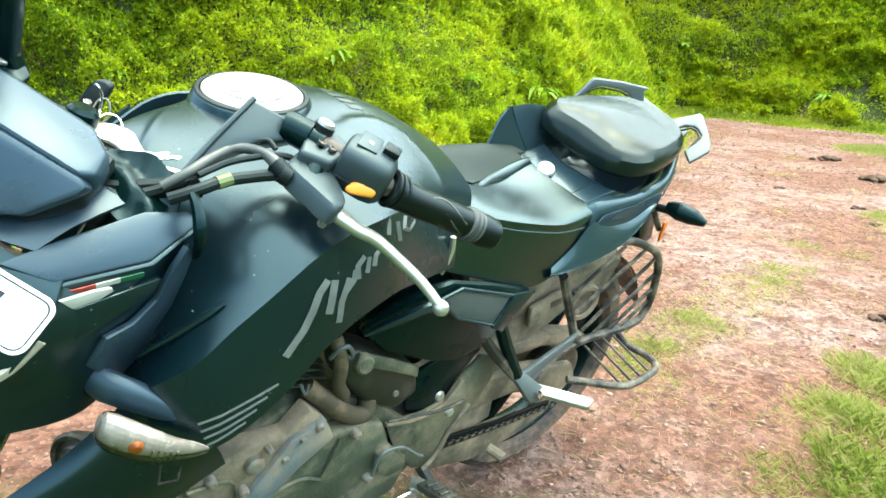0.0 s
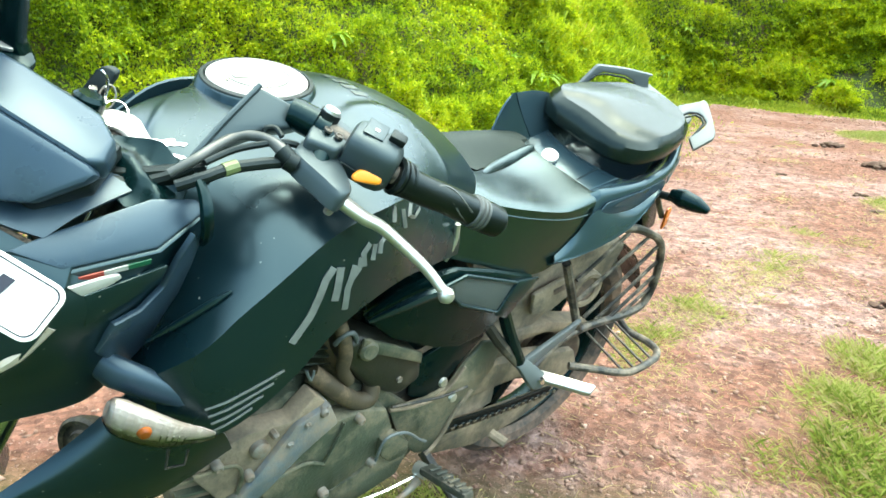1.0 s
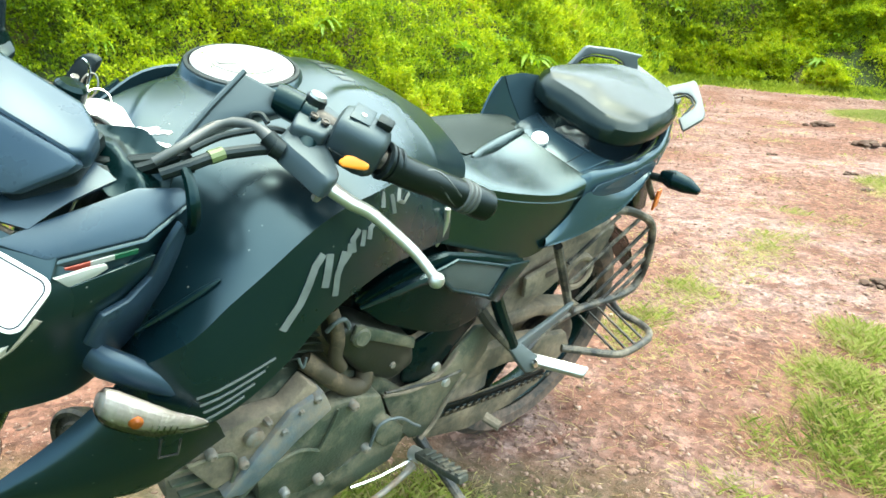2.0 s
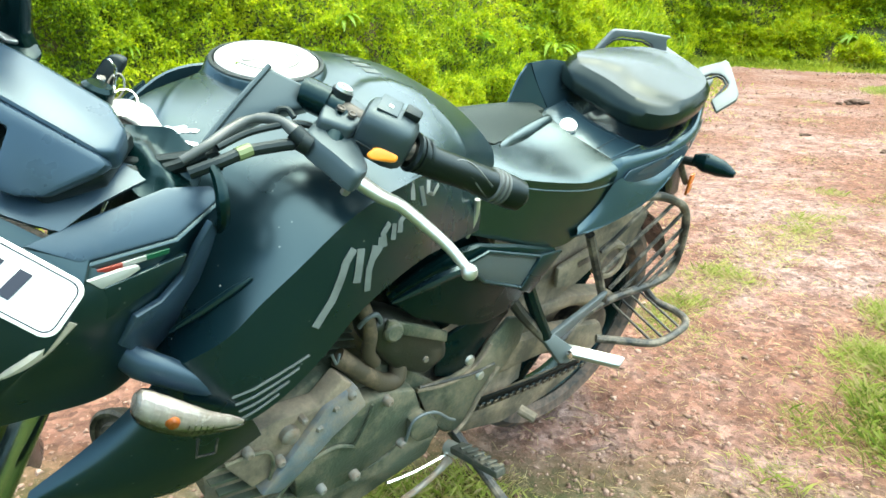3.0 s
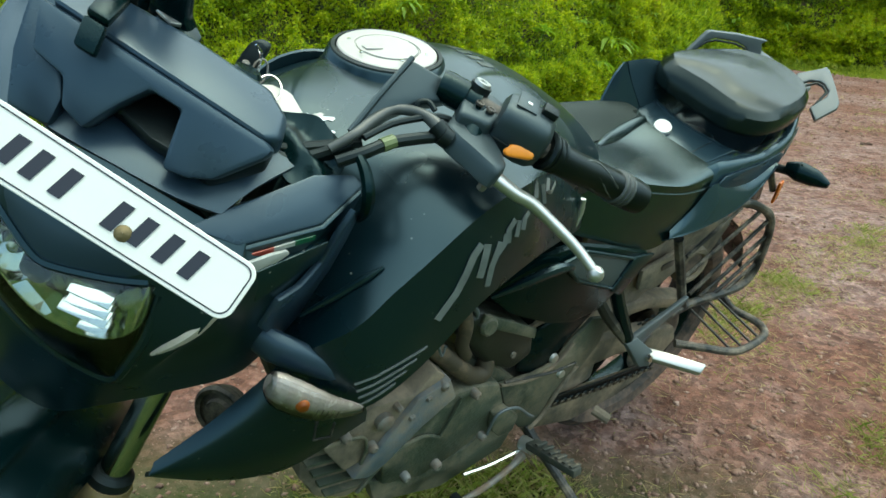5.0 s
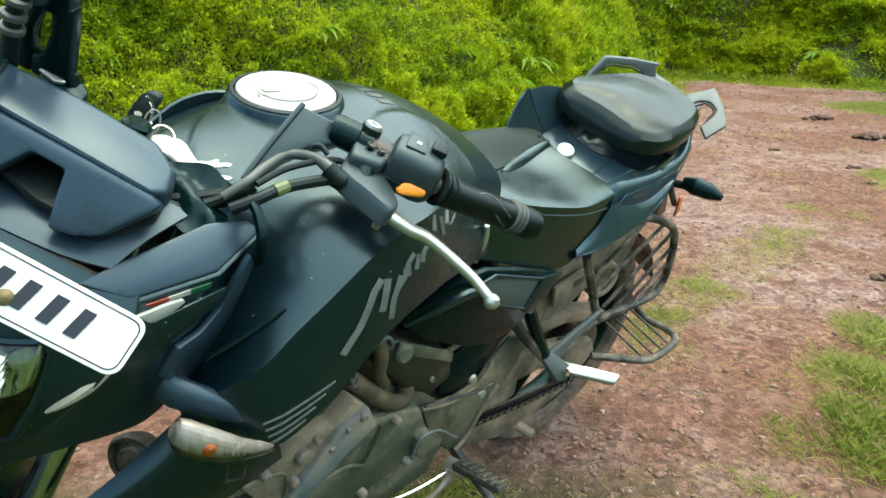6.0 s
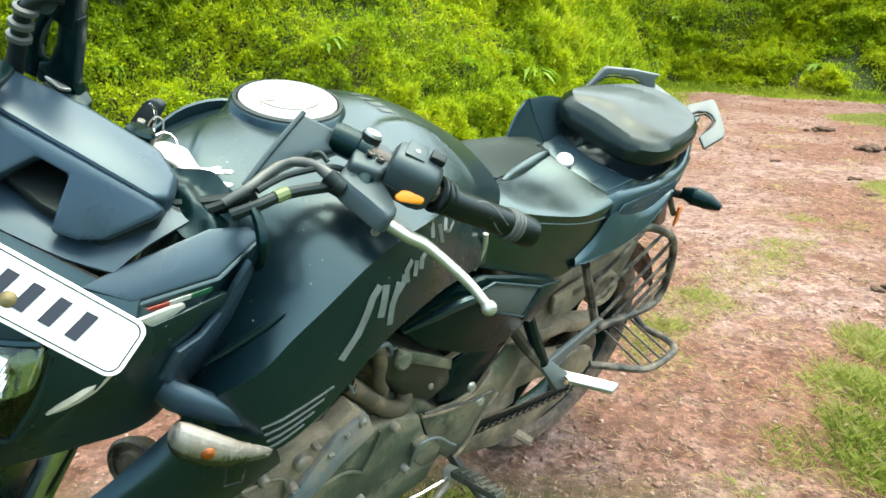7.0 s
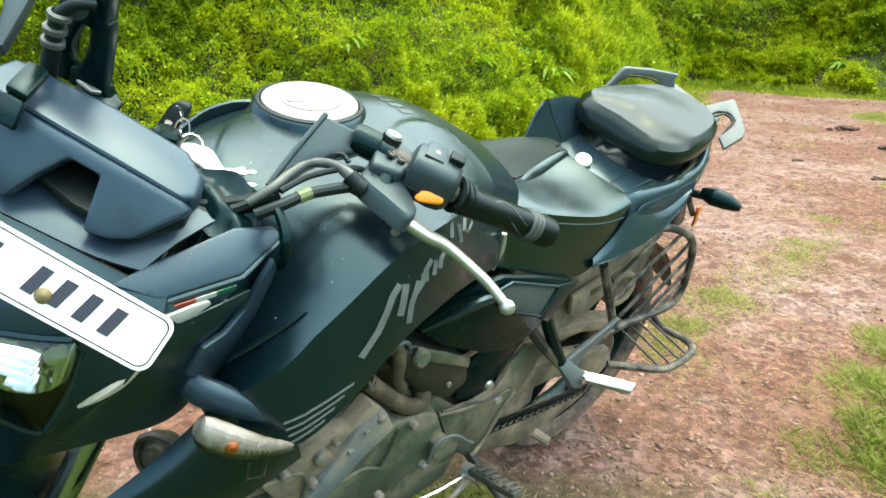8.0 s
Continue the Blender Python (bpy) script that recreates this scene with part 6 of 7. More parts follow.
def build_fork():
    for s in (1, -1):
        top = AHEAD @ Vector((0.95, s * 0.1, 0.95))
        leg = steered("fork_leg", tube([top + DOWN * 0.02, top + DOWN * 0.52], 0.0165, 24, smooth=False), FORKTUBE, label="polished fork leg with a dull gold lower tube")
        steered("lower_tube", tube([top + DOWN * 0.46, top + DOWN * 0.465, top + DOWN * 0.50, top + DOWN * 0.505, top + DOWN * 0.76], [0.027, 0.029, 0.029, 0.025, 0.025], 24, smooth=False), BRASS, leg)
        steered("dust_seal", tube([top + DOWN * 0.445, top + DOWN * 0.45, top + DOWN * 0.468], [0.019, 0.025, 0.026], 24, smooth=False), RUBBER, leg)
    rows = []
    for y, drop in ((-0.085, 0.055), (-0.07, 0.024), (-0.03, 0.004), (-0.022, -0.004), (0, -0.006), (0.022, -0.004), (0.03, 0.004), (0.07, 0.024), (0.085, 0.055)):
        rows.append([(1.28 + (0.335 - drop) * math.cos(a), y, 0.295 + (0.335 - drop) * math.sin(a)) for a in (radians(d) for d in (15, 40, 65, 90, 115, 140, 160))])
    steered("front_fender", moved(thick(sheet(smooth_grid(rows, 4, 3)), -0.004), AHEAD), PLASTIC, label="satin black front fender with raised ribs")
    for z, w in ((0.925, 0.13), (0.80, 0.13)):
        c = AHEAD @ Vector((0.94, 0, z)) + (DOWN * 0 if z > 0.9 else Vector((0.075, 0, 0)))
        steered("fork_clamp", block((0.045, w * 2 - 0.04, 0.03), Matrix.Translation(c) @ Matrix.Rotation(RAKE, 4, "Y"), 0.008), FRAME)
    steered("steering_stem", tube([AHEAD @ Vector((0.925, 0, 0.945)), AHEAD @ Vector((0.98, 0, 0.80))], 0.02, 12), FRAME)


def build_mask():
    r0 = sides([(1.04, 0.142, 0.760), (1.09, 0.125, 0.735), (1.14, 0.075, 0.722), (1.168, 0.037, 0.708), (1.178, 0.0, 0.674), (1.165, MID, 0.634)])
    r1 = sides([(1.035, 0.145, 0.812), (1.105, 0.120, 0.786), (1.156, 0.070, 0.774), (1.175, 0.048, 0.771), (1.186, 0.0, 0.735), (1.185, MID, 0.71)])
    r2 = sides([(1.03, 0.143, 0.865), (1.115, 0.115, 0.835), (1.160, 0.078, 0.826), (1.170, 0.068, 0.824), (1.185, 0.010, 0.80), (1.187, MID, 0.79)])
    r3 = sides([(1.015, 0.146, 0.89), (1.100, 0.118, 0.875), (1.150, 0.092, 0.866), (1.160, 0.082, 0.864), (1.170, 0.015, 0.86), (1.172, MID, 0.86)])
    r4 = sides([(1.0, 0.146, 0.915), (1.080, 0.115, 0.908), (1.125, 0.096, 0.903), (1.135, 0.086, 0.903), (1.145, 0.020, 0.915), (1.148, MID, 0.92)])
    r5 = sides([(0.985, 0.135, 0.925), (1.05, 0.100, 0.925), (1.095, 0.085, 0.926), (1.105, 0.078, 0.928), (1.115, 0.020, 0.94), (1.118, MID, 0.945)])
    outer = [(-0.113, 0.885), (-0.113, 0.867), (-0.100, 0.844), (-0.088, 0.822), (-0.060, 0.806), (-0.024, 0.786), (0.010, 0.772), (0.036, 0.770), (0.046, 0.806), (0.050, 0.842), (0.044, 0.880)]
    inner = [(-0.108, 0.892), (-0.104, 0.888), (-0.092, 0.882), (-0.077, 0.876), (-0.062, 0.870), (-0.048, 0.866), (-0.033, 0.868), (-0.015, 0.872), (0.003, 0.876), (0.020, 0.880), (0.034, 0.884)]
    hole = outer + list(reversed(inner))

    def in_hole(y, z):
        inside = False
        for (a, b), (c, d) in zip(hole, hole[1:] + hole[:1]):
            if (b > z) != (d > z) and y < a + (c - a) * (z - b) / (d - b):
                inside = not inside
        return inside
    skin_ = sheet(smooth_grid([r0, r1, r2, r3, r4, r5], 9, 9))
    cut = [f for f in skin_.faces if f.calc_center_median().x > 1.1 and in_hole(f.calc_center_median().y, f.calc_center_median().z)]
    bmesh.ops.delete(skin_, geom=cut, context="FACES")
    mask = steered("headlamp_mask", thick(skin_, -0.004), PAINT, label="satin black headlamp mask with swept wings")

    def face(y, z, lift=0.0):
        return Vector((1.188 - 1.5 * (y - MID) ** 2 - 3.5 * (z - 0.79) ** 2 + lift, y, z))
    # the lamp: a U-shaped band of glass round a dark visor panel
    out = [(p.x, p.y) for p in curve([(a, b, 0) for a, b in outer], 3)]
    inn = [(p.x, p.y) for p in curve([(a, b, 0) for a, b in inner], 3)]
    glass, bowl = [], []
    for f in (0, 0.12, 0.3, 0.5, 0.7, 0.88, 1.0):
        bulge = 0.010 * math.sin(math.pi * f) + 0.002
        glass.append([face(a[0] + (b[0] - a[0]) * f, a[1] + (b[1] - a[1]) * f, bulge) for a, b in zip(out, inn)])
        deep = -0.020 * math.sin(math.pi * f) + 0.0015
        bowl.append([face(a[0] + (b[0] - a[0]) * f, a[1] + (b[1] - a[1]) * f, deep + 0.003 * ((i // 3 + len(bowl)) % 2) * math.sin(math.pi * f)) for i, (a, b) in enumerate(zip(out, inn))])
    lamp = steered("headlamp", sheet(bowl), DARKMIRROR, label="headlamp with a faceted chrome reflector", smooth=False)
    steered("lamp_glass", thick(sheet(glass), -0.0015), LENS, lamp, "clear headlamp glass")
    steered("bulb", turned([(0.0, 0.02), (0.012, 0.018), (0.016, 0.008), (0.016, -0.03)], face(-0.055, 0.842, -0.026), (1, 0, 0), 20), GREYBOX, lamp)
    # a mirror bowl with its bulb, and upright chrome strips beside the glass
    for y, z, r in ((MID - 0.042, 0.852, 0.026),):
        ribbed = turned([(0.006, -0.022), (r * 0.45, -0.020), (r * 0.70, -0.014), (r * 0.88, -0.007), (r, 0.0)], face(y, z, -0.001), (1, 0, 0.32), 15)
        bowl_ = steered("mirror_bowl", ribbed, BRIGHTBOWL, lamp, "bright faceted mirror bowl", smooth=False)
        steered("bulb_shield", turned([(0.0, 0.006), (0.005, 0.005), (0.007, 0.0), (0.007, -0.016)], face(y, z, -0.010), (1, 0, 0.4), 18), DARKMIRROR, bowl_)
    # facets added one above another, shaped and leaned back as the sky's white reflection
    for k, (y0, y1) in enumerate(((-0.024, 0.012), (-0.022, 0.013), (-0.026, 0.015), (-0.006, 0.017), (0.000, 0.019), (0.006, 0.021), (0.012, 0.022))):
        z = 0.862 - 0.0095 * k
        plate_ = [face(y0, z, -0.022), face(y1, z, -0.022), face(y1 + 0.002, z - 0.0135, 0.0), face(y0 + 0.002, z - 0.0125, 0.0)]
        steered("sky_facet", slab(plate_, (-0.0006, 0, -0.0012), 0.0003), BRIGHTBOWL, lamp, "chrome facet set to mirror the sky")
    for y, top, low in ((0.040, 0.872, 0.800), (0.034, 0.874, 0.792), (-0.098, 0.884, 0.842), (-0.104, 0.886, 0.852)):
        strip = [face(y - 0.0016, top, -0.004), face(y + 0.0016, top, -0.004), face(y + 0.004, low, 0.001), face(y + 0.001, low, 0.001)]
        steered("reflector_strip", slab(strip, (-0.003, 0, -0.001), 0.0008), CHROME, lamp, "bright chrome strip")
    rim = [face(y, z, 0.001) for y, z in out]
    steered("lamp_rim", tube(rim, 0.005, 8, 1), PAINT, lamp)
    rowsv = []
    for f in (0, 0.2, 0.4, 0.6, 0.8, 1.0):
        rowsv.append([face(y + (MID + 0.004 - y) * 0.25 * f, z + (0.905 - z) * f, 0.006 + 0.008 * math.sin(math.pi * f * 0.5)) for y, z in inn])
    steered("visor_panel", thick(sheet(rowsv), -0.002), GREYBOX, mask, "smooth grey visor panel over the lamp")
    steered("visor_rim", tube([face(y, z, 0.006) for y, z in inn], 0.004, 6, 1), PAINT, mask)
    for s in (1, -1):
        blade = [(1.174, MID + s * 0.095, 0.822), (1.168, MID + s * 0.106, 0.838), (1.156, MID + s * 0.118, 0.858), (1.135, MID + s * 0.128, 0.885)]
        steered("pilot_lamp", tube(blade, [0.0015, 0.0045, 0.0068, 0.0065], 8), MILKY, mask, "bright pilot lamp strip")

    # wings on either side, above the mask
    for s in (1, -1):
        def w(x, y, z):
            return (x, y if s > 0 else 2 * MID - y, z)
        top = [w(1.125, 0.040, 0.932), w(1.110, 0.081, 0.925), w(1.046, 0.130, 0.937), w(0.991, 0.145, 0.958), w(0.990, 0.131, 0.963), w(1.018, 0.101, 0.961), w(1.058, 0.077, 0.950), w(1.095, 0.055, 0.940)]
        wing = steered("mask_wing", slab(top, (-0.003, -0.004 * s, -0.014), 0.003), GREYBOX, mask, "flat satin grey wing of the mask")
        side = [w(1.110, 0.083, 0.922), w(1.046, 0.132, 0.934), w(0.991, 0.147, 0.955), w(0.985, 0.146, 0.925), w(1.0, 0.147, 0.90), w(1.03, 0.142, 0.868), w(1.09, 0.118, 0.885)]
        steered("wing_side", slab(side, (-0.002, -0.006 * s, 0), 0.0015), PAINT, wing)
        steered("wing_blade", slab([w(1.108, 0.098, 0.905), w(1.04, 0.138, 0.917), w(1.05, 0.139, 0.900), w(1.112, 0.108, 0.872)], (0.001, 0.006 * s, 0.002), 0.002), PAINT, wing)
        # the grey leg that frames the black side panel, and the pale facet under the stickers
        leg = [w(1.020, 0.151, 0.948), w(1.030, 0.148, 0.920), w(1.039, 0.147, 0.885), w(1.063, 0.141, 0.868), w(1.090, 0.131, 0.866), w(1.100, 0.127, 0.830), w(1.061, 0.144, 0.777), w(1.035, 0.151, 0.798), w(1.024, 0.153, 0.832), w(1.013, 0.156, 0.860), w(1.008, 0.156, 0.902), w(1.008, 0.155, 0.932)]
        steered("wing_leg", slab(leg, (-0.002, -0.007 * s, 0), 0.0018), GREYBOX, wing, "dusty grey rear leg of the wing")
        steered("wing_facet", slab([w(1.117, 0.093, 0.916), w(1.093, 0.108, 0.919), w(1.080, 0.117, 0.9195), w(1.079, 0.119, 0.915), w(1.099, 0.109, 0.904), w(1.110, 0.102, 0.906)], (-0.001, -0.004 * s, -0.001), 0.001), GREYSTRIP, wing, "pale grey facet")
        if s > 0:
            for k, m in enumerate((STRIPE_RED, GREYSTRIP, STRIPE_GREEN)):
                a, b = 0.08 + 0.27 * k, 0.08 + 0.27 * (k + 1)
                p, q = Vector((1.108, 0.088, 0.917)), Vector((1.047, 0.134, 0.929))
                steered("sticker_strip", slab([p.lerp(q, a), p.lerp(q, b), p.lerp(q, b) + Vector((0, 0.001, -0.005)), p.lerp(q, a) + Vector((0, 0.001, -0.005))], (0.0006, 0.0012, 0)), m, wing, ("red", "white", "green")[k] + " sticker strip")
    steered("mask_lid", thick(sheet(smooth_grid([sides([(1.10, 0.055, 0.938), (1.115, 0.02, 0.945), (1.118, MID, 0.947)]), sides([(1.06, 0.065, 0.948), (1.075, 0.02, 0.955), (1.08, MID, 0.957)]), sides([(1.0, 0.085, 0.955), (1.0, 0.03, 0.955), (1.0, MID, 0.957)])], 3, 3)), -0.004), GREYBOX, mask)


def build_plate():
    c = Vector((1.1833, -0.0263, 0.9732))
    u = Vector((-0.0209, 0.9904, -0.137)).normalized()
    w = Vector((-0.7618, 0.073, 0.6437))
    w = (w - u * w.dot(u)).normalized()
    n = u.cross(w)
    if n.x < 0:
        n = -n

    def rounded(hl, hh, r, lift):
        out = []
        for sx, sy, a0 in ((1, 1, 0), (-1, 1, 90), (-1, -1, 180), (1, -1, 270)):
            for k in range(6):
                a = radians(a0 + 18 * k)
                out.append(c + u * (sx * (hl - r) + r * math.cos(a)) + w * (sy * (hh - r) + r * math.sin(a)) + n * lift)
        return out
    plate = steered("number_plate", slab(rounded(0.1404, 0.0240, 0.011, 0.0), n * 0.0022, 0.0006, 1), WHITE, label="white front number plate with dark bars")
    bm = bmesh.new()
    a, b = rounded(0.1372, 0.0210, 0.0085, 0.0027), rounded(0.1361, 0.0199, 0.0078, 0.0027)
    va, vb = [bm.verts.new(p) for p in a], [bm.verts.new(p) for p in b]
    for i in range(len(a)):
        j = (i + 1) % len(a)
        bm.faces.new((va[i], va[j], vb[j], vb[i]))
    steered("border_line", bm, INK, plate)
    # plain bars in place of the writing
    for k, x in enumerate((-0.094, -0.076, -0.044, -0.026, -0.004, 0.036, 0.056, 0.077, 0.098)):
        h = 0.0115
        m = 0.0048
        bar = [c + u * (x + a * m + 0.002 * b) + w * (b * h) + n * 0.0027 for a, b in ((-1, -1), (1, -1), (1, 1), (-1, 1))]
        steered("plain_bar", slab(bar, n * 0.0004), INK, plate, "plain dark bar")
    for x in (-0.060, 0.046):
        steered("plate_bolt", turned([(0.0, 0.0035), (0.003, 0.003), (0.0045, 0.002), (0.0060, 0.0008), (0.0064, 0.0)], c + u * x + w * -0.008 + n * 0.0022, n, 16), RUSTBOLT, plate, "rusty brass bolt")
    for x in (-0.05, 0.05):
        p = c + u * x
        steered("plate_stay", tube([p - n * 0.001, p + Vector((-0.03, 0, -0.03)), p + Vector((-0.05, 0, -0.05))], 0.005, 6), FRAME, plate)


def build_console():
    top = [(1.067, -0.135, 1.022), (1.071, 0.060, 1.009), (1.060, 0.070, 1.008), (1.030, 0.062, 1.010), (1.010, 0.035, 1.014), (1.008, -0.04, 1.019), (1.015, -0.13, 1.022)]
    box = steered("instrument_console", slab(top, (-0.014, 0, -0.030), 0.007, 3), GREYBOX, label="grained grey instrument console over the headlamp")

    def f(y, s):
        """On the sloping front face: y across, s down the slope."""
        return Vector((1.069 + 0.686 * s, y, 1.0175 - 0.065 * (y + 0.08) - 0.728 * s))
    front = [f(-0.140, 0.002), f(0.060, 0.002), f(0.070, 0.006), f(0.066, 0.016), f(0.040, 0.052), f(0.022, 0.062), f(0.002, 0.066), f(-0.003, 0.045), f(-0.008, 0.018), f(-0.036, 0.018), f(-0.052, 0.045), f(-0.064, 0.072), f(-0.085, 0.066), f(-0.096, 0.045), f(-0.125, 0.040)]
    steered("console_front", slab(front, (-0.016, 0, -0.012), 0.004), GREYBOX, box)
    steered("console_underside", slab([(1.10, 0.035, 0.968), (1.066, 0.066, 0.985), (1.0, 0.055, 0.985), (1.0, -0.12, 0.985), (1.07, -0.13, 0.985), (1.095, -0.02, 0.965)], (-0.012, 0, -0.022), 0.004), RUBBER, box)
    steered("console_cheek", slab([(1.048, -0.138, 1.024), (1.081, -0.109, 0.986), (1.100, -0.093, 0.965), (1.117, -0.091, 0.947), (1.118, -0.127, 0.948), (1.091, -0.144, 0.978), (1.072, -0.151, 0.998), (1.050, -0.158, 1.022)], (-0.014, 0, -0.012), 0.004), GREYBOX, box)
    latch = steered("latch", slab([(1.032, -0.108, 1.0295), (1.032, -0.088, 1.0285), (1.074, -0.080, 1.0255), (1.074, -0.100, 1.0265)], (0, 0, 0.010), 0.004), PLASTIC, box, "black rubber latch")
    steered("latch_tongue", slab([(1.072, -0.099, 1.026), (1.072, -0.080, 1.025), (1.090, -0.076, 1.008), (1.090, -0.094, 1.009)], (0.006, 0, 0.007), 0.003), PLASTIC, latch)

    # the other side's mirror arm: a plate with a slot, and its ribbed cable
    def plate_part(points, x, depth, bm):
        return slab([(x, y, z) for y, z in points], (depth, 0, 0), 0.004, 2, bm)
    bm = plate_part([(-0.101, 1.016), (-0.099, 1.040), (-0.097, 1.060), (-0.094, 1.086), (-0.078, 1.090), (-0.086, 1.068), (-0.090, 1.050), (-0.086, 1.034), (-0.084, 1.016)], 0.992, 0.016, None)
    plate_part([(-0.086, 1.016), (-0.086, 1.036), (-0.078, 1.040), (-0.074, 1.062), (-0.077, 1.090), (-0.059, 1.092), (-0.056, 1.068), (-0.053, 1.030), (-0.040, 1.014)], 0.991, 0.018, bm)
    plate_part([(-0.095, 1.080), (-0.060, 1.080), (-0.063, 1.125), (-0.066, 1.22), (-0.098, 1.22), (-0.094, 1.125)], 0.989, 0.022, bm)
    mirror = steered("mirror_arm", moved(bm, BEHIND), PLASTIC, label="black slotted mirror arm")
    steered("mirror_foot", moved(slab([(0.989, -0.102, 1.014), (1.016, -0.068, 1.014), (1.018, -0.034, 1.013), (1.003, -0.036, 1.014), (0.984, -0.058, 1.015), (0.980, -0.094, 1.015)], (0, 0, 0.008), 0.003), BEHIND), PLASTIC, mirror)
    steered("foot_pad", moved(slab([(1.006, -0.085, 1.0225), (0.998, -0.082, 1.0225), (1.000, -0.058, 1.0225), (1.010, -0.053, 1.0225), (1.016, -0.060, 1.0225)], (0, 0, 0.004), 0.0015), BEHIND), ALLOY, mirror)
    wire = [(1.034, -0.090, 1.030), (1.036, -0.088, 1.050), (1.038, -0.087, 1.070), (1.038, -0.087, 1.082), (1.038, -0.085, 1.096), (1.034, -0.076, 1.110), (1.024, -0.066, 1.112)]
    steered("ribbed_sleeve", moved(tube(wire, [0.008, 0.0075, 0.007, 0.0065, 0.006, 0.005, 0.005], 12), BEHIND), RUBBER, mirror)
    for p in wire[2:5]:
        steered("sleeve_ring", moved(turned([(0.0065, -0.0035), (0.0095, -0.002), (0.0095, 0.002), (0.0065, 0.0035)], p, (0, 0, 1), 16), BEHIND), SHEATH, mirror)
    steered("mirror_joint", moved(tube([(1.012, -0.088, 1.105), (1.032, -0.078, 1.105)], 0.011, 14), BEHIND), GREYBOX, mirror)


def build_bars():
    for s in (1, -1):
        def q(x, y, z):
            return (x, y if s > 0 else 2 * MID - y, z)
        flip = Matrix.Diagonal((1, s, 1, 1))
        bar = steered("handlebar", tube([q(0.870, 0.165, 1.029), q(0.870, 0.21, 1.032), q(0.874, 0.287, 1.029), q(0.812, 0.402, 1.005)], 0.0115, 12), FRAME, label="clip-on handlebar")
        # the wedge-shaped arm that carries the bar
        face = [q(0.882, 0.123, 1.044), q(0.869, 0.163, 1.038), q(0.876, 0.178, 1.027), q(0.890, 0.165, 1.020), q(0.905, 0.149, 1.015), q(0.930, 0.131, 1.003), q(0.967, 0.116, 0.982), q(0.966, 0.106, 0.983), q(0.925, 0.113, 1.012)]
        steered("bar_holder", slab(face, (-0.012, 0, -0.016), 0.004, 3), DARKBOX, bar)
        steered("holder_ridge", tube([q(0.880, 0.122, 1.044), q(0.925, 0.113, 1.013), q(0.964, 0.107, 0.985)], 0.0032, 8), DARKBOX, bar)
        steered("bar_clamp", tube([q(0.870, 0.160, 1.029), q(0.870, 0.166, 1.030), q(0.870, 0.188, 1.031), q(0.870, 0.190, 1.031), q(0.871, 0.205, 1.032)], [0.0165, 0.0175, 0.0175, 0.0145, 0.0145], 20, smooth=False), PLASTIC, bar)
        clamp = [q(0.908, 0.190, 1.034), q(0.902, 0.224, 1.036), q(0.880, 0.232, 1.041), q(0.856, 0.228, 1.043), q(0.850, 0.212, 1.042), q(0.850, 0.188, 1.041), q(0.880, 0.186, 1.040)]
        steered("perch_clamp", slab(clamp, (0.004, 0, -0.030), 0.005, 3), DARKBOX, bar)
        for y in (0.204, 0.217):
            steered("clamp_screw", turned([(0.0, 0.0012), (0.0026, 0.0012), (0.0034, 0.0026), (0.0046, 0.0026), (0.0050, 0.0)], q(0.884, y, 1.0405), (0, 0, 1), 12), FRAME, bar)
        g = [Vector(q(0.874, 0.287, 1.029)), Vector(q(0.862, 0.318, 1.023)), Vector(q(0.836, 0.360, 1.014)), Vector(q(0.812, 0.402, 1.005))]
        grip = steered("grip", tube(g, [0.0185, 0.0175, 0.0175, 0.0185], 18), GRIP, bar, "ribbed black rubber grip")
        d = (g[-1] - g[0]).normalized()
        for t, r in ((0.02, 0.0222), (0.07, 0.0210), (0.13, 0.0205), (0.90, 0.0208), (0.95, 0.0212), (1.0, 0.0208)):
            steered("grip_ring", turned([(r - 0.004, -0.0038), (r, -0.0015), (r, 0.0015), (r - 0.004, 0.0038)], g[0].lerp(g[-1], t), d, 20), GRIP if t < 0.5 else SHEATH, grip)
        for k in range(3):
            a = radians(40 + 50 * k)
            up, side = Vector((0, 0, 1)), d.cross(Vector((0, 0, 1)))
            line = [g[0].lerp(g[-1], t) + (up * math.cos(a + 0.5 * math.sin(9 * t)) + side * s * math.sin(a + 0.5 * math.sin(9 * t))) * 0.0176 for t in (0.2, 0.3, 0.4, 0.5, 0.6, 0.7, 0.82)]
            steered("grip_groove", tube(line, 0.0016, 6, 3), SHEATH, grip)
        steered("bar_end", tube([g[-1] + d * 0.0, g[-1] + d * 0.012, g[-1] + d * 0.030, g[-1] + d * 0.038], [0.018, 0.0205, 0.0195, 0.012], 18, smooth=False), GRIP, bar)
        # switch block: a squarish housing with a flat cap
        rings = []
        for y, r in ((0.226, 0.019), (0.229, 0.025), (0.234, 0.0275), (0.250, 0.0285), (0.266, 0.0285), (0.277, 0.0265), (0.283, 0.0225), (0.286, 0.017)):
            m = Vector((0.872 + 0.03 * (y - 0.226), 0, 1.033))
            rings.append([Vector(q(m.x + r * math.copysign(abs(math.cos(a)) ** 0.62, math.cos(a)), y, m.z + 1.02 * r * math.copysign(abs(math.sin(a)) ** 0.62, math.sin(a)))) for a in (2 * math.pi * k / 28 for k in range(28))])
        sw = steered("switch_block", skin(bmesh.new(), rings), DARKBOX, bar, "black switch block")
        steered("dip_switch", slab([q(0.874, 0.263, 1.060), q(0.856, 0.263, 1.061), q(0.856, 0.281, 1.060), q(0.870, 0.281, 1.059)], (0.001, 0, 0.009), 0.002), RUBBER, sw)
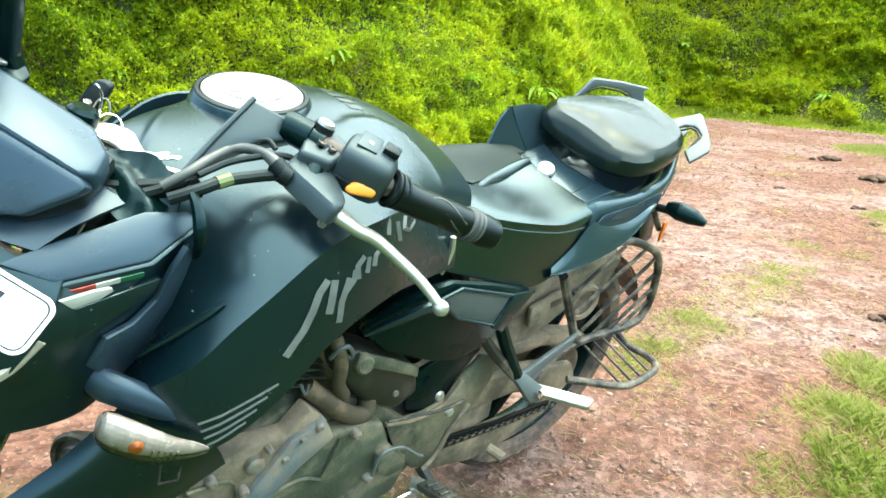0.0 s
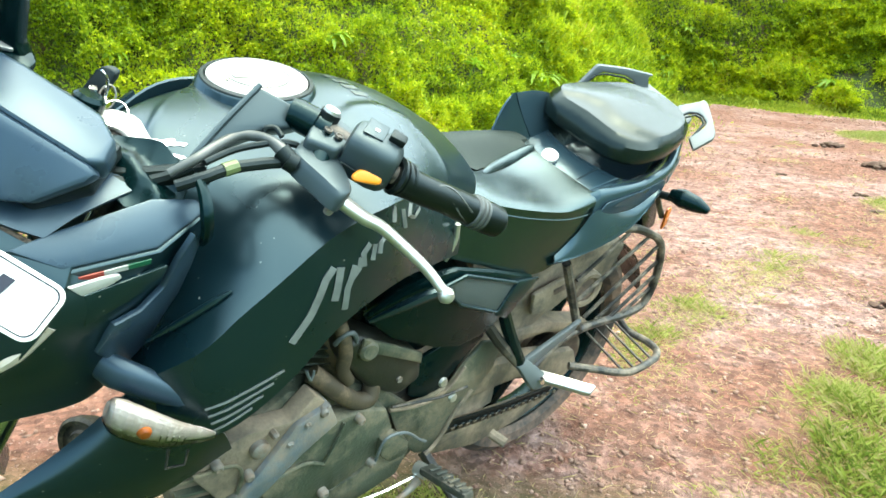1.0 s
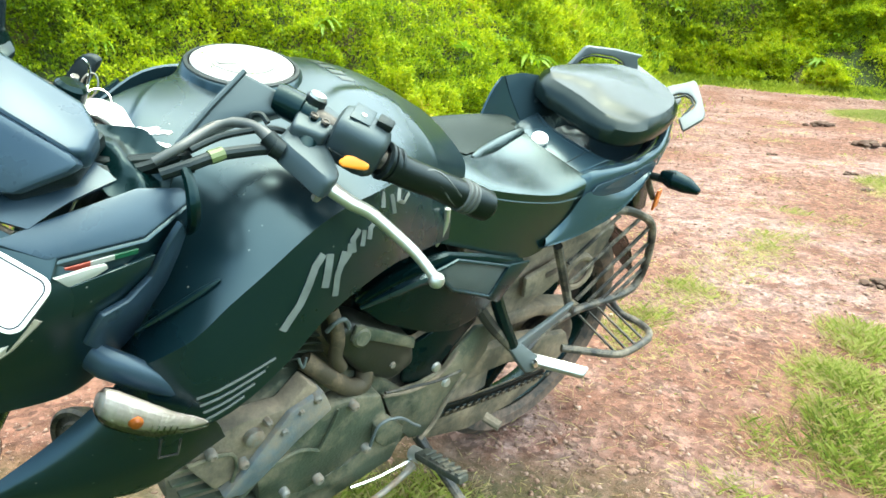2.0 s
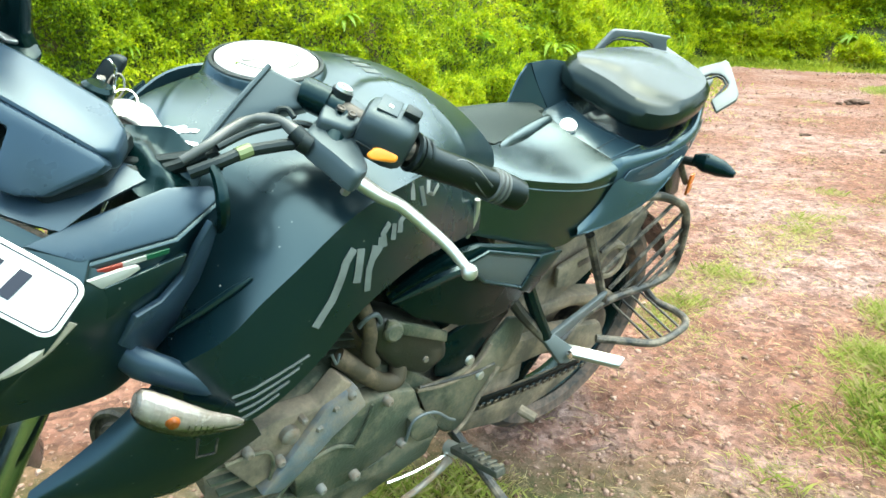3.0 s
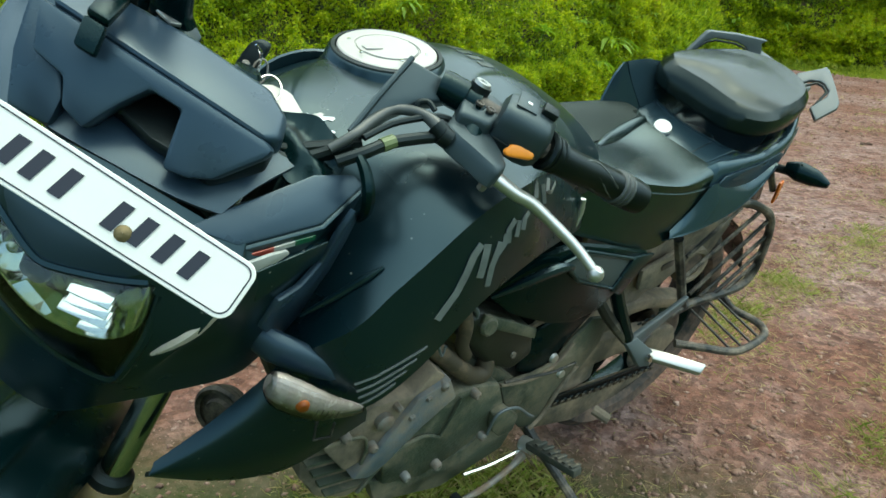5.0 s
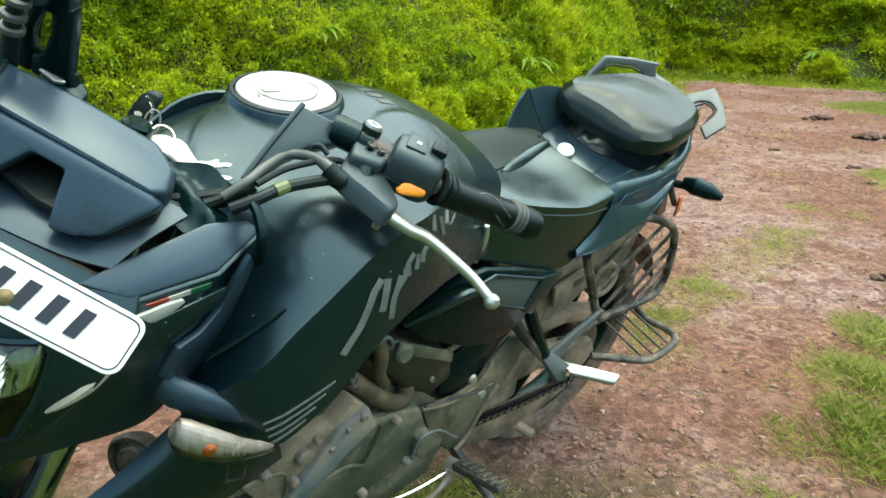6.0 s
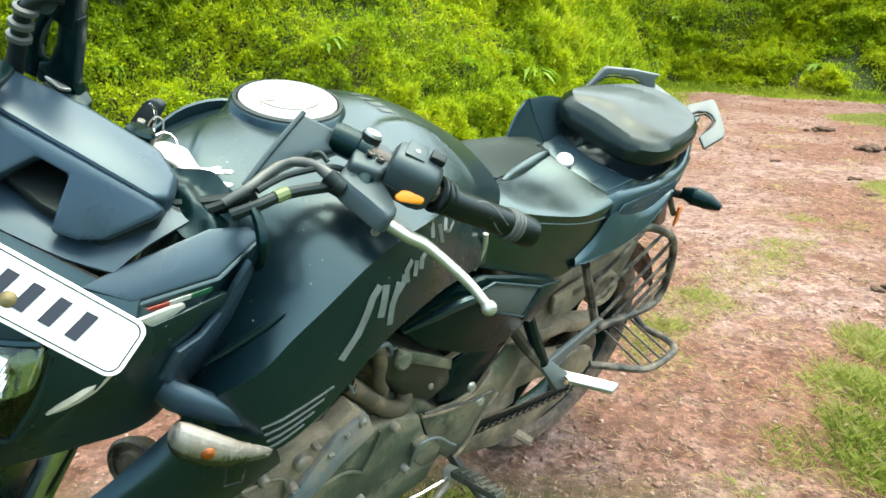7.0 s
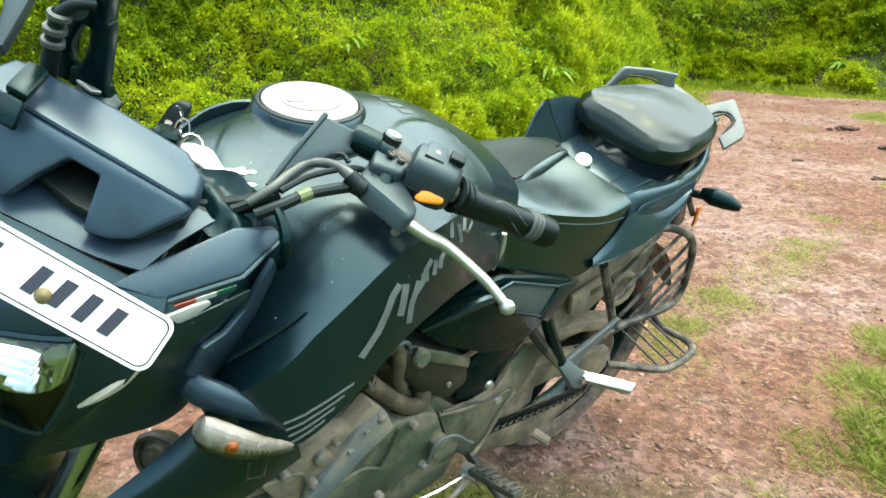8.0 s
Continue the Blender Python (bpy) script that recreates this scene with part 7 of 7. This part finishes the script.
        steered("switch_cap", slab([q(0.886, 0.236, 1.0612), q(0.884, 0.259, 1.0615), q(0.852, 0.259, 1.0625), q(0.852, 0.236, 1.0620)], (0, 0, 0.0022), 0.001), DARKBOX, sw)
        steered("switch_mark", slab([q(0.874, 0.246, 1.0640), q(0.869, 0.246, 1.0640), q(0.869, 0.251, 1.0640), q(0.874, 0.251, 1.0640)], (0, 0, 0.0008)), WHITE, sw)
        steered("switch_joint", tube([q(0.902, 0.232, 1.026), q(0.9035, 0.250, 1.026), q(0.9035, 0.268, 1.026), q(0.900, 0.280, 1.026)], 0.0012, 6), RUBBER, sw)
        if s > 0:
            steered("signal_switch", slab([(0.900, 0.247, 1.016), (0.894, 0.251, 1.024), (0.888, 0.263, 1.031), (0.890, 0.270, 1.029), (0.892, 0.279, 1.027), (0.896, 0.278, 1.021), (0.899, 0.267, 1.018), (0.902, 0.253, 1.014)], (0.010, 0, 0.006), 0.0035, 3), ORANGE, sw, "orange signal switch")
        post = steered("mirror_socket", tube([q(0.866, 0.197, 1.030), q(0.862, 0.197, 1.050)], 0.0115, 18, smooth=False), RUBBER, bar)
        steered("socket_screw", turned([(0.0, 0.002), (0.0035, 0.002), (0.004, 0.0035), (0.0085, 0.0035), (0.0095, 0.0)], q(0.862, 0.197, 1.050), (-0.17, 0, 1), 18), ALLOY, post)
        # lever perch: a slim tapered housing, domed on top, with a bolt under its tip
        top = [(0.886, 0.189), (0.881, 0.217), (0.901, 0.238), (0.924, 0.2545), (0.936, 0.256), (0.949, 0.249), (0.939, 0.222), (0.925, 0.189), (0.906, 0.185)]
        mid = (sum(x for x, y in top) / 9, sum(y for x, y in top) / 9)
        levels = []
        for z, f, dx in ((1.001, 0.90, 0.006), (1.003, 0.98, 0.006), (1.016, 1.0, 0.002), (1.0205, 0.97, 0.0), (1.0230, 0.88, 0.0), (1.0240, 0.60, 0.0)):
            levels.append([q(mid[0] + (x - mid[0]) * f + dx, mid[1] + (y - mid[1]) * f, z) for x, y in top])
        perch = steered("lever_perch", skin(bmesh.new(), [curve(r, 4, True) for r in levels]), DARKBOX, bar)
        steered("perch_collar", tube([q(0.876, 0.205, 1.028), q(0.900, 0.210, 1.018), q(0.918, 0.213, 1.012)], [0.014, 0.013, 0.010], 12), PLASTIC, perch)
        steered("cable_adjuster", tube([q(0.930, 0.184, 1.014), q(0.928, 0.194, 1.012)], 0.0105, 14), RUBBER, perch)
        steered("pivot_bolt", turned([(0.0, 0.005), (0.0045, 0.005), (0.0052, 0.003), (0.0052, -0.012)], q(0.944, 0.246, 0.996), (0.1, 0, -1), 6), BOLT, perch)
        line = curve([q(0.930, 0.250, 1.004), q(0.930, 0.263, 1.001), q(0.926, 0.282, 0.996), q(0.919, 0.302, 0.992), q(0.918, 0.332, 0.984), q(0.922, 0.369, 0.975), q(0.933, 0.397, 0.968)], 4)
        rings = []
        for i, p in enumerate(line):
            dd = (line[min(i + 1, len(line) - 1)] - line[max(i - 1, 0)]).normalized()
            side = dd.cross(Vector((0, 0, 1))).normalized()
            up = side.cross(dd)
            f = i / (len(line) - 1)
            a, b = 0.0098 - 0.0040 * f, 0.0070 - 0.0018 * f
            rings.append([p + side * a * math.copysign(abs(math.cos(t)) ** 0.8, math.cos(t)) + up * b * math.copysign(abs(math.sin(t)) ** 0.8, math.sin(t)) for t in (2 * math.pi * k / 16 for k in range(16))])
        lever = steered("lever", skin(bmesh.new(), rings), ALLOY, bar, "bare alloy lever with a ball end")
        steered("lever_ball", turned([(0.0, -0.0095), (0.0052, -0.0080), (0.0086, -0.0040), (0.0095, 0), (0.0086, 0.0040), (0.0052, 0.0080), (0.0, 0.0095)], line[-1] + Vector((0.001, 0.004 * s, -0.002)), (0, 0, 1), 20), ALLOY, lever)
    # cables on the left
    clutch = steered("clutch_cable", tube([(0.929, 0.190, 1.014), (0.926, 0.177, 1.018), (0.918, 0.160, 1.016), (0.915, 0.143, 1.009), (0.922, 0.129, 1.003), (0.945, 0.120, 0.997), (0.973, 0.113, 0.991), (0.992, 0.100, 0.975)], [0.0078, 0.0075, 0.0056, 0.0056, 0.0056, 0.0056, 0.0050, 0.0045], 12), SHEATH, label="sheathed clutch cable and wiring")
    steered("cable_ferrule", tube([(0.929, 0.192, 1.013), (0.926, 0.175, 1.018)], 0.0095, 12), RUBBER, clutch)
    steered("switch_wire", tube([(0.900, 0.215, 1.012), (0.928, 0.183, 1.008), (0.945, 0.161, 1.000), (0.963, 0.144, 0.994), (0.984, 0.130, 0.986), (1.000, 0.112, 0.972)], 0.0062, 10), RUBBER, clutch)
    steered("wire_tape", tube([(0.957, 0.148, 0.9965), (0.969, 0.140, 0.9925)], 0.0070, 10), TAPE, clutch, "yellow-green wire tape")
    steered("thin_cable", tube([(0.972, 0.122, 0.992), (0.945, 0.137, 1.003), (0.925, 0.156, 1.012), (0.915, 0.172, 1.020), (0.903, 0.185, 1.018)], 0.0036, 8), RUBBER, clutch)
    steered("cable_clip", tube([(0.912, 0.152, 1.013), (0.908, 0.150, 1.020), (0.905, 0.158, 1.024), (0.910, 0.168, 1.022)], 0.0030, 8), RUBBER, clutch)
    steered("rubber_flap", tube([(0.985, 0.122, 0.984), (1.000, 0.139, 0.980), (1.012, 0.152, 0.968), (1.012, 0.158, 0.948), (1.004, 0.155, 0.928)], [0.004, 0.006, 0.007, 0.006, 0.004], 8), PLASTIC, clutch)
    for k in range(6):
        o = 0.007 * (k % 3)
        steered("loom_cable", tube([(0.970 - 0.003 * k, 0.112 + 0.003 * k, 0.978 - o), (0.988, 0.092 - 0.004 * k, 0.960 - o), (1.004, 0.070 - 0.007 * k, 0.950 - o), (1.02, 0.03 - 0.01 * k, 0.945 - o)], 0.0065, 8), RUBBER, clutch)
    # crumpled rubber gaiter behind the console
    rng = random.Random(5)
    grid = []
    for i in range(8):
        a = i / 7
        grid.append([(0.962 + 0.066 * b + rng.uniform(-0.002, 0.002), 0.112 - 0.085 * a + 0.02 * b, 0.962 - 0.022 * b + 0.012 * math.sin(3.1 * a) + 0.005 * math.sin(9 * b + 5 * a) + rng.uniform(-0.002, 0.002)) for b in (0, 0.2, 0.4, 0.6, 0.8, 1.0)])
    steered("rubber_gaiter", thick(sheet(smooth_grid(grid, 3, 3)), -0.003), PLASTIC, clutch)
    steered("ignition_lock", turned([(0.0, 0.018), (0.012, 0.018), (0.0155, 0.014), (0.0165, 0.0), (0.02, -0.03)], (0.946, -0.010, 0.956), (-0.3, 0, 1), 24), PLASTIC, label="black ignition lock")


def build_keys():
    """A bunch of keys hanging from the ignition lock."""
    bunch = new("key_bunch")
    bunch.matrix_world = BIKE
    tagged(bunch, "bunch of pale metal keys hanging from the ignition lock", "keys")

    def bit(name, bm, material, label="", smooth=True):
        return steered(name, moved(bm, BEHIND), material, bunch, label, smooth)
    base = Vector((0.945, -0.012, 0.974))
    head = [base + Vector((-0.006 - 0.010 * math.sin(a), 0.0095 * math.copysign(abs(math.cos(a)) ** 0.6, math.cos(a)) + 0.004 * math.sin(a), 0.012 + 0.017 * math.copysign(abs(math.sin(a)) ** 0.6, math.sin(a)))) for a in (2 * math.pi * k / 16 for k in range(16))]
    bit("key_head", slab(head, (-0.008, 0.002, 0), 0.002), RUBBER, "black plastic key head")
    bit("key_shaft", tube([base - Vector((0, 0, 0.006)), base + Vector((0, 0, 0.01))], 0.004, 8), CHROME)
    ring = [Vector((0.948, 0.004, 0.984)) + Vector((0.008 * math.cos(a), 0.007 * math.sin(a), -0.009 * math.cos(a) - 0.004 * math.sin(a))) for a in (2 * math.pi * k / 20 for k in range(21))]
    bit("split_ring", tube(ring, 0.0011, 6, 1), BOLT)
    hoop = [Vector((0.967, 0.023, 0.986)) + Vector((-0.008, 0.009, 0.001)) * math.cos(a) + Vector((0.013, 0.008, -0.004)) * math.sin(a) for a in (2 * math.pi * k / 24 for k in range(25))]
    bit("key_ring", tube(hoop, 0.0010, 6, 1), CHROME, "bright steel key ring")
    bit("ring_link", tube([base + Vector((0.002, 0.004, 0.034)), base + Vector((0.000, 0.011, 0.026)), base + Vector((0.002, 0.014, 0.010)), base + Vector((0.008, 0.018, 0.008))], 0.0014, 6), CHROME)
    fob = [(0.974, 0.013, 0.980), (0.964, 0.011, 0.982), (0.958, 0.016, 0.983), (0.954, 0.023, 0.984), (0.954, 0.028, 0.984), (0.951, 0.033, 0.984), (0.952, 0.042, 0.984), (0.957, 0.050, 0.982), (0.962, 0.058, 0.980), (0.966, 0.067, 0.979), (0.969, 0.075, 0.978), (0.974, 0.075, 0.976), (0.979, 0.067, 0.975), (0.986, 0.063, 0.974), (0.990, 0.058, 0.973), (0.986, 0.056, 0.974), (0.980, 0.056, 0.976), (0.976, 0.046, 0.977), (0.975, 0.039, 0.978), (0.974, 0.031, 0.978), (0.976, 0.021, 0.979)]
    bit("fob", slab(fob, (0.001, 0, -0.005), 0.002), CAPMETAL, "pale metal tag")
    for k, (x0, y0, x1, y1) in enumerate(((0.972, 0.062, 0.938, 0.086), (0.977, 0.060, 0.940, 0.074), (0.980, 0.066, 0.956, 0.094))):
        a, b = Vector((x0, y0, 0.979 - 0.0012 * k)), Vector((x1, y1, 0.974 - 0.001 * k))
        d = (b - a).normalized()
        n = d.cross(Vector((0, 0, 1))).normalized()
        blade = [a - n * 0.005, a + d * 0.012 - n * 0.007, a + d * 0.02 - n * 0.003, b - n * 0.003, b + d * 0.003, b + n * 0.001, b - d * 0.004 + n * 0.004, b - d * 0.010 + n * 0.002, b - d * 0.016 + n * 0.004, a + d * 0.022 + n * 0.003, a + d * 0.012 + n * 0.007, a + n * 0.005]
        bit("key", slab(blade, (0, 0, -0.0018), 0.0004, 1), CAPMETAL if k % 2 else CHROME)


build_fork()
build_mask()
build_plate()
build_console()
build_bars()
build_keys()
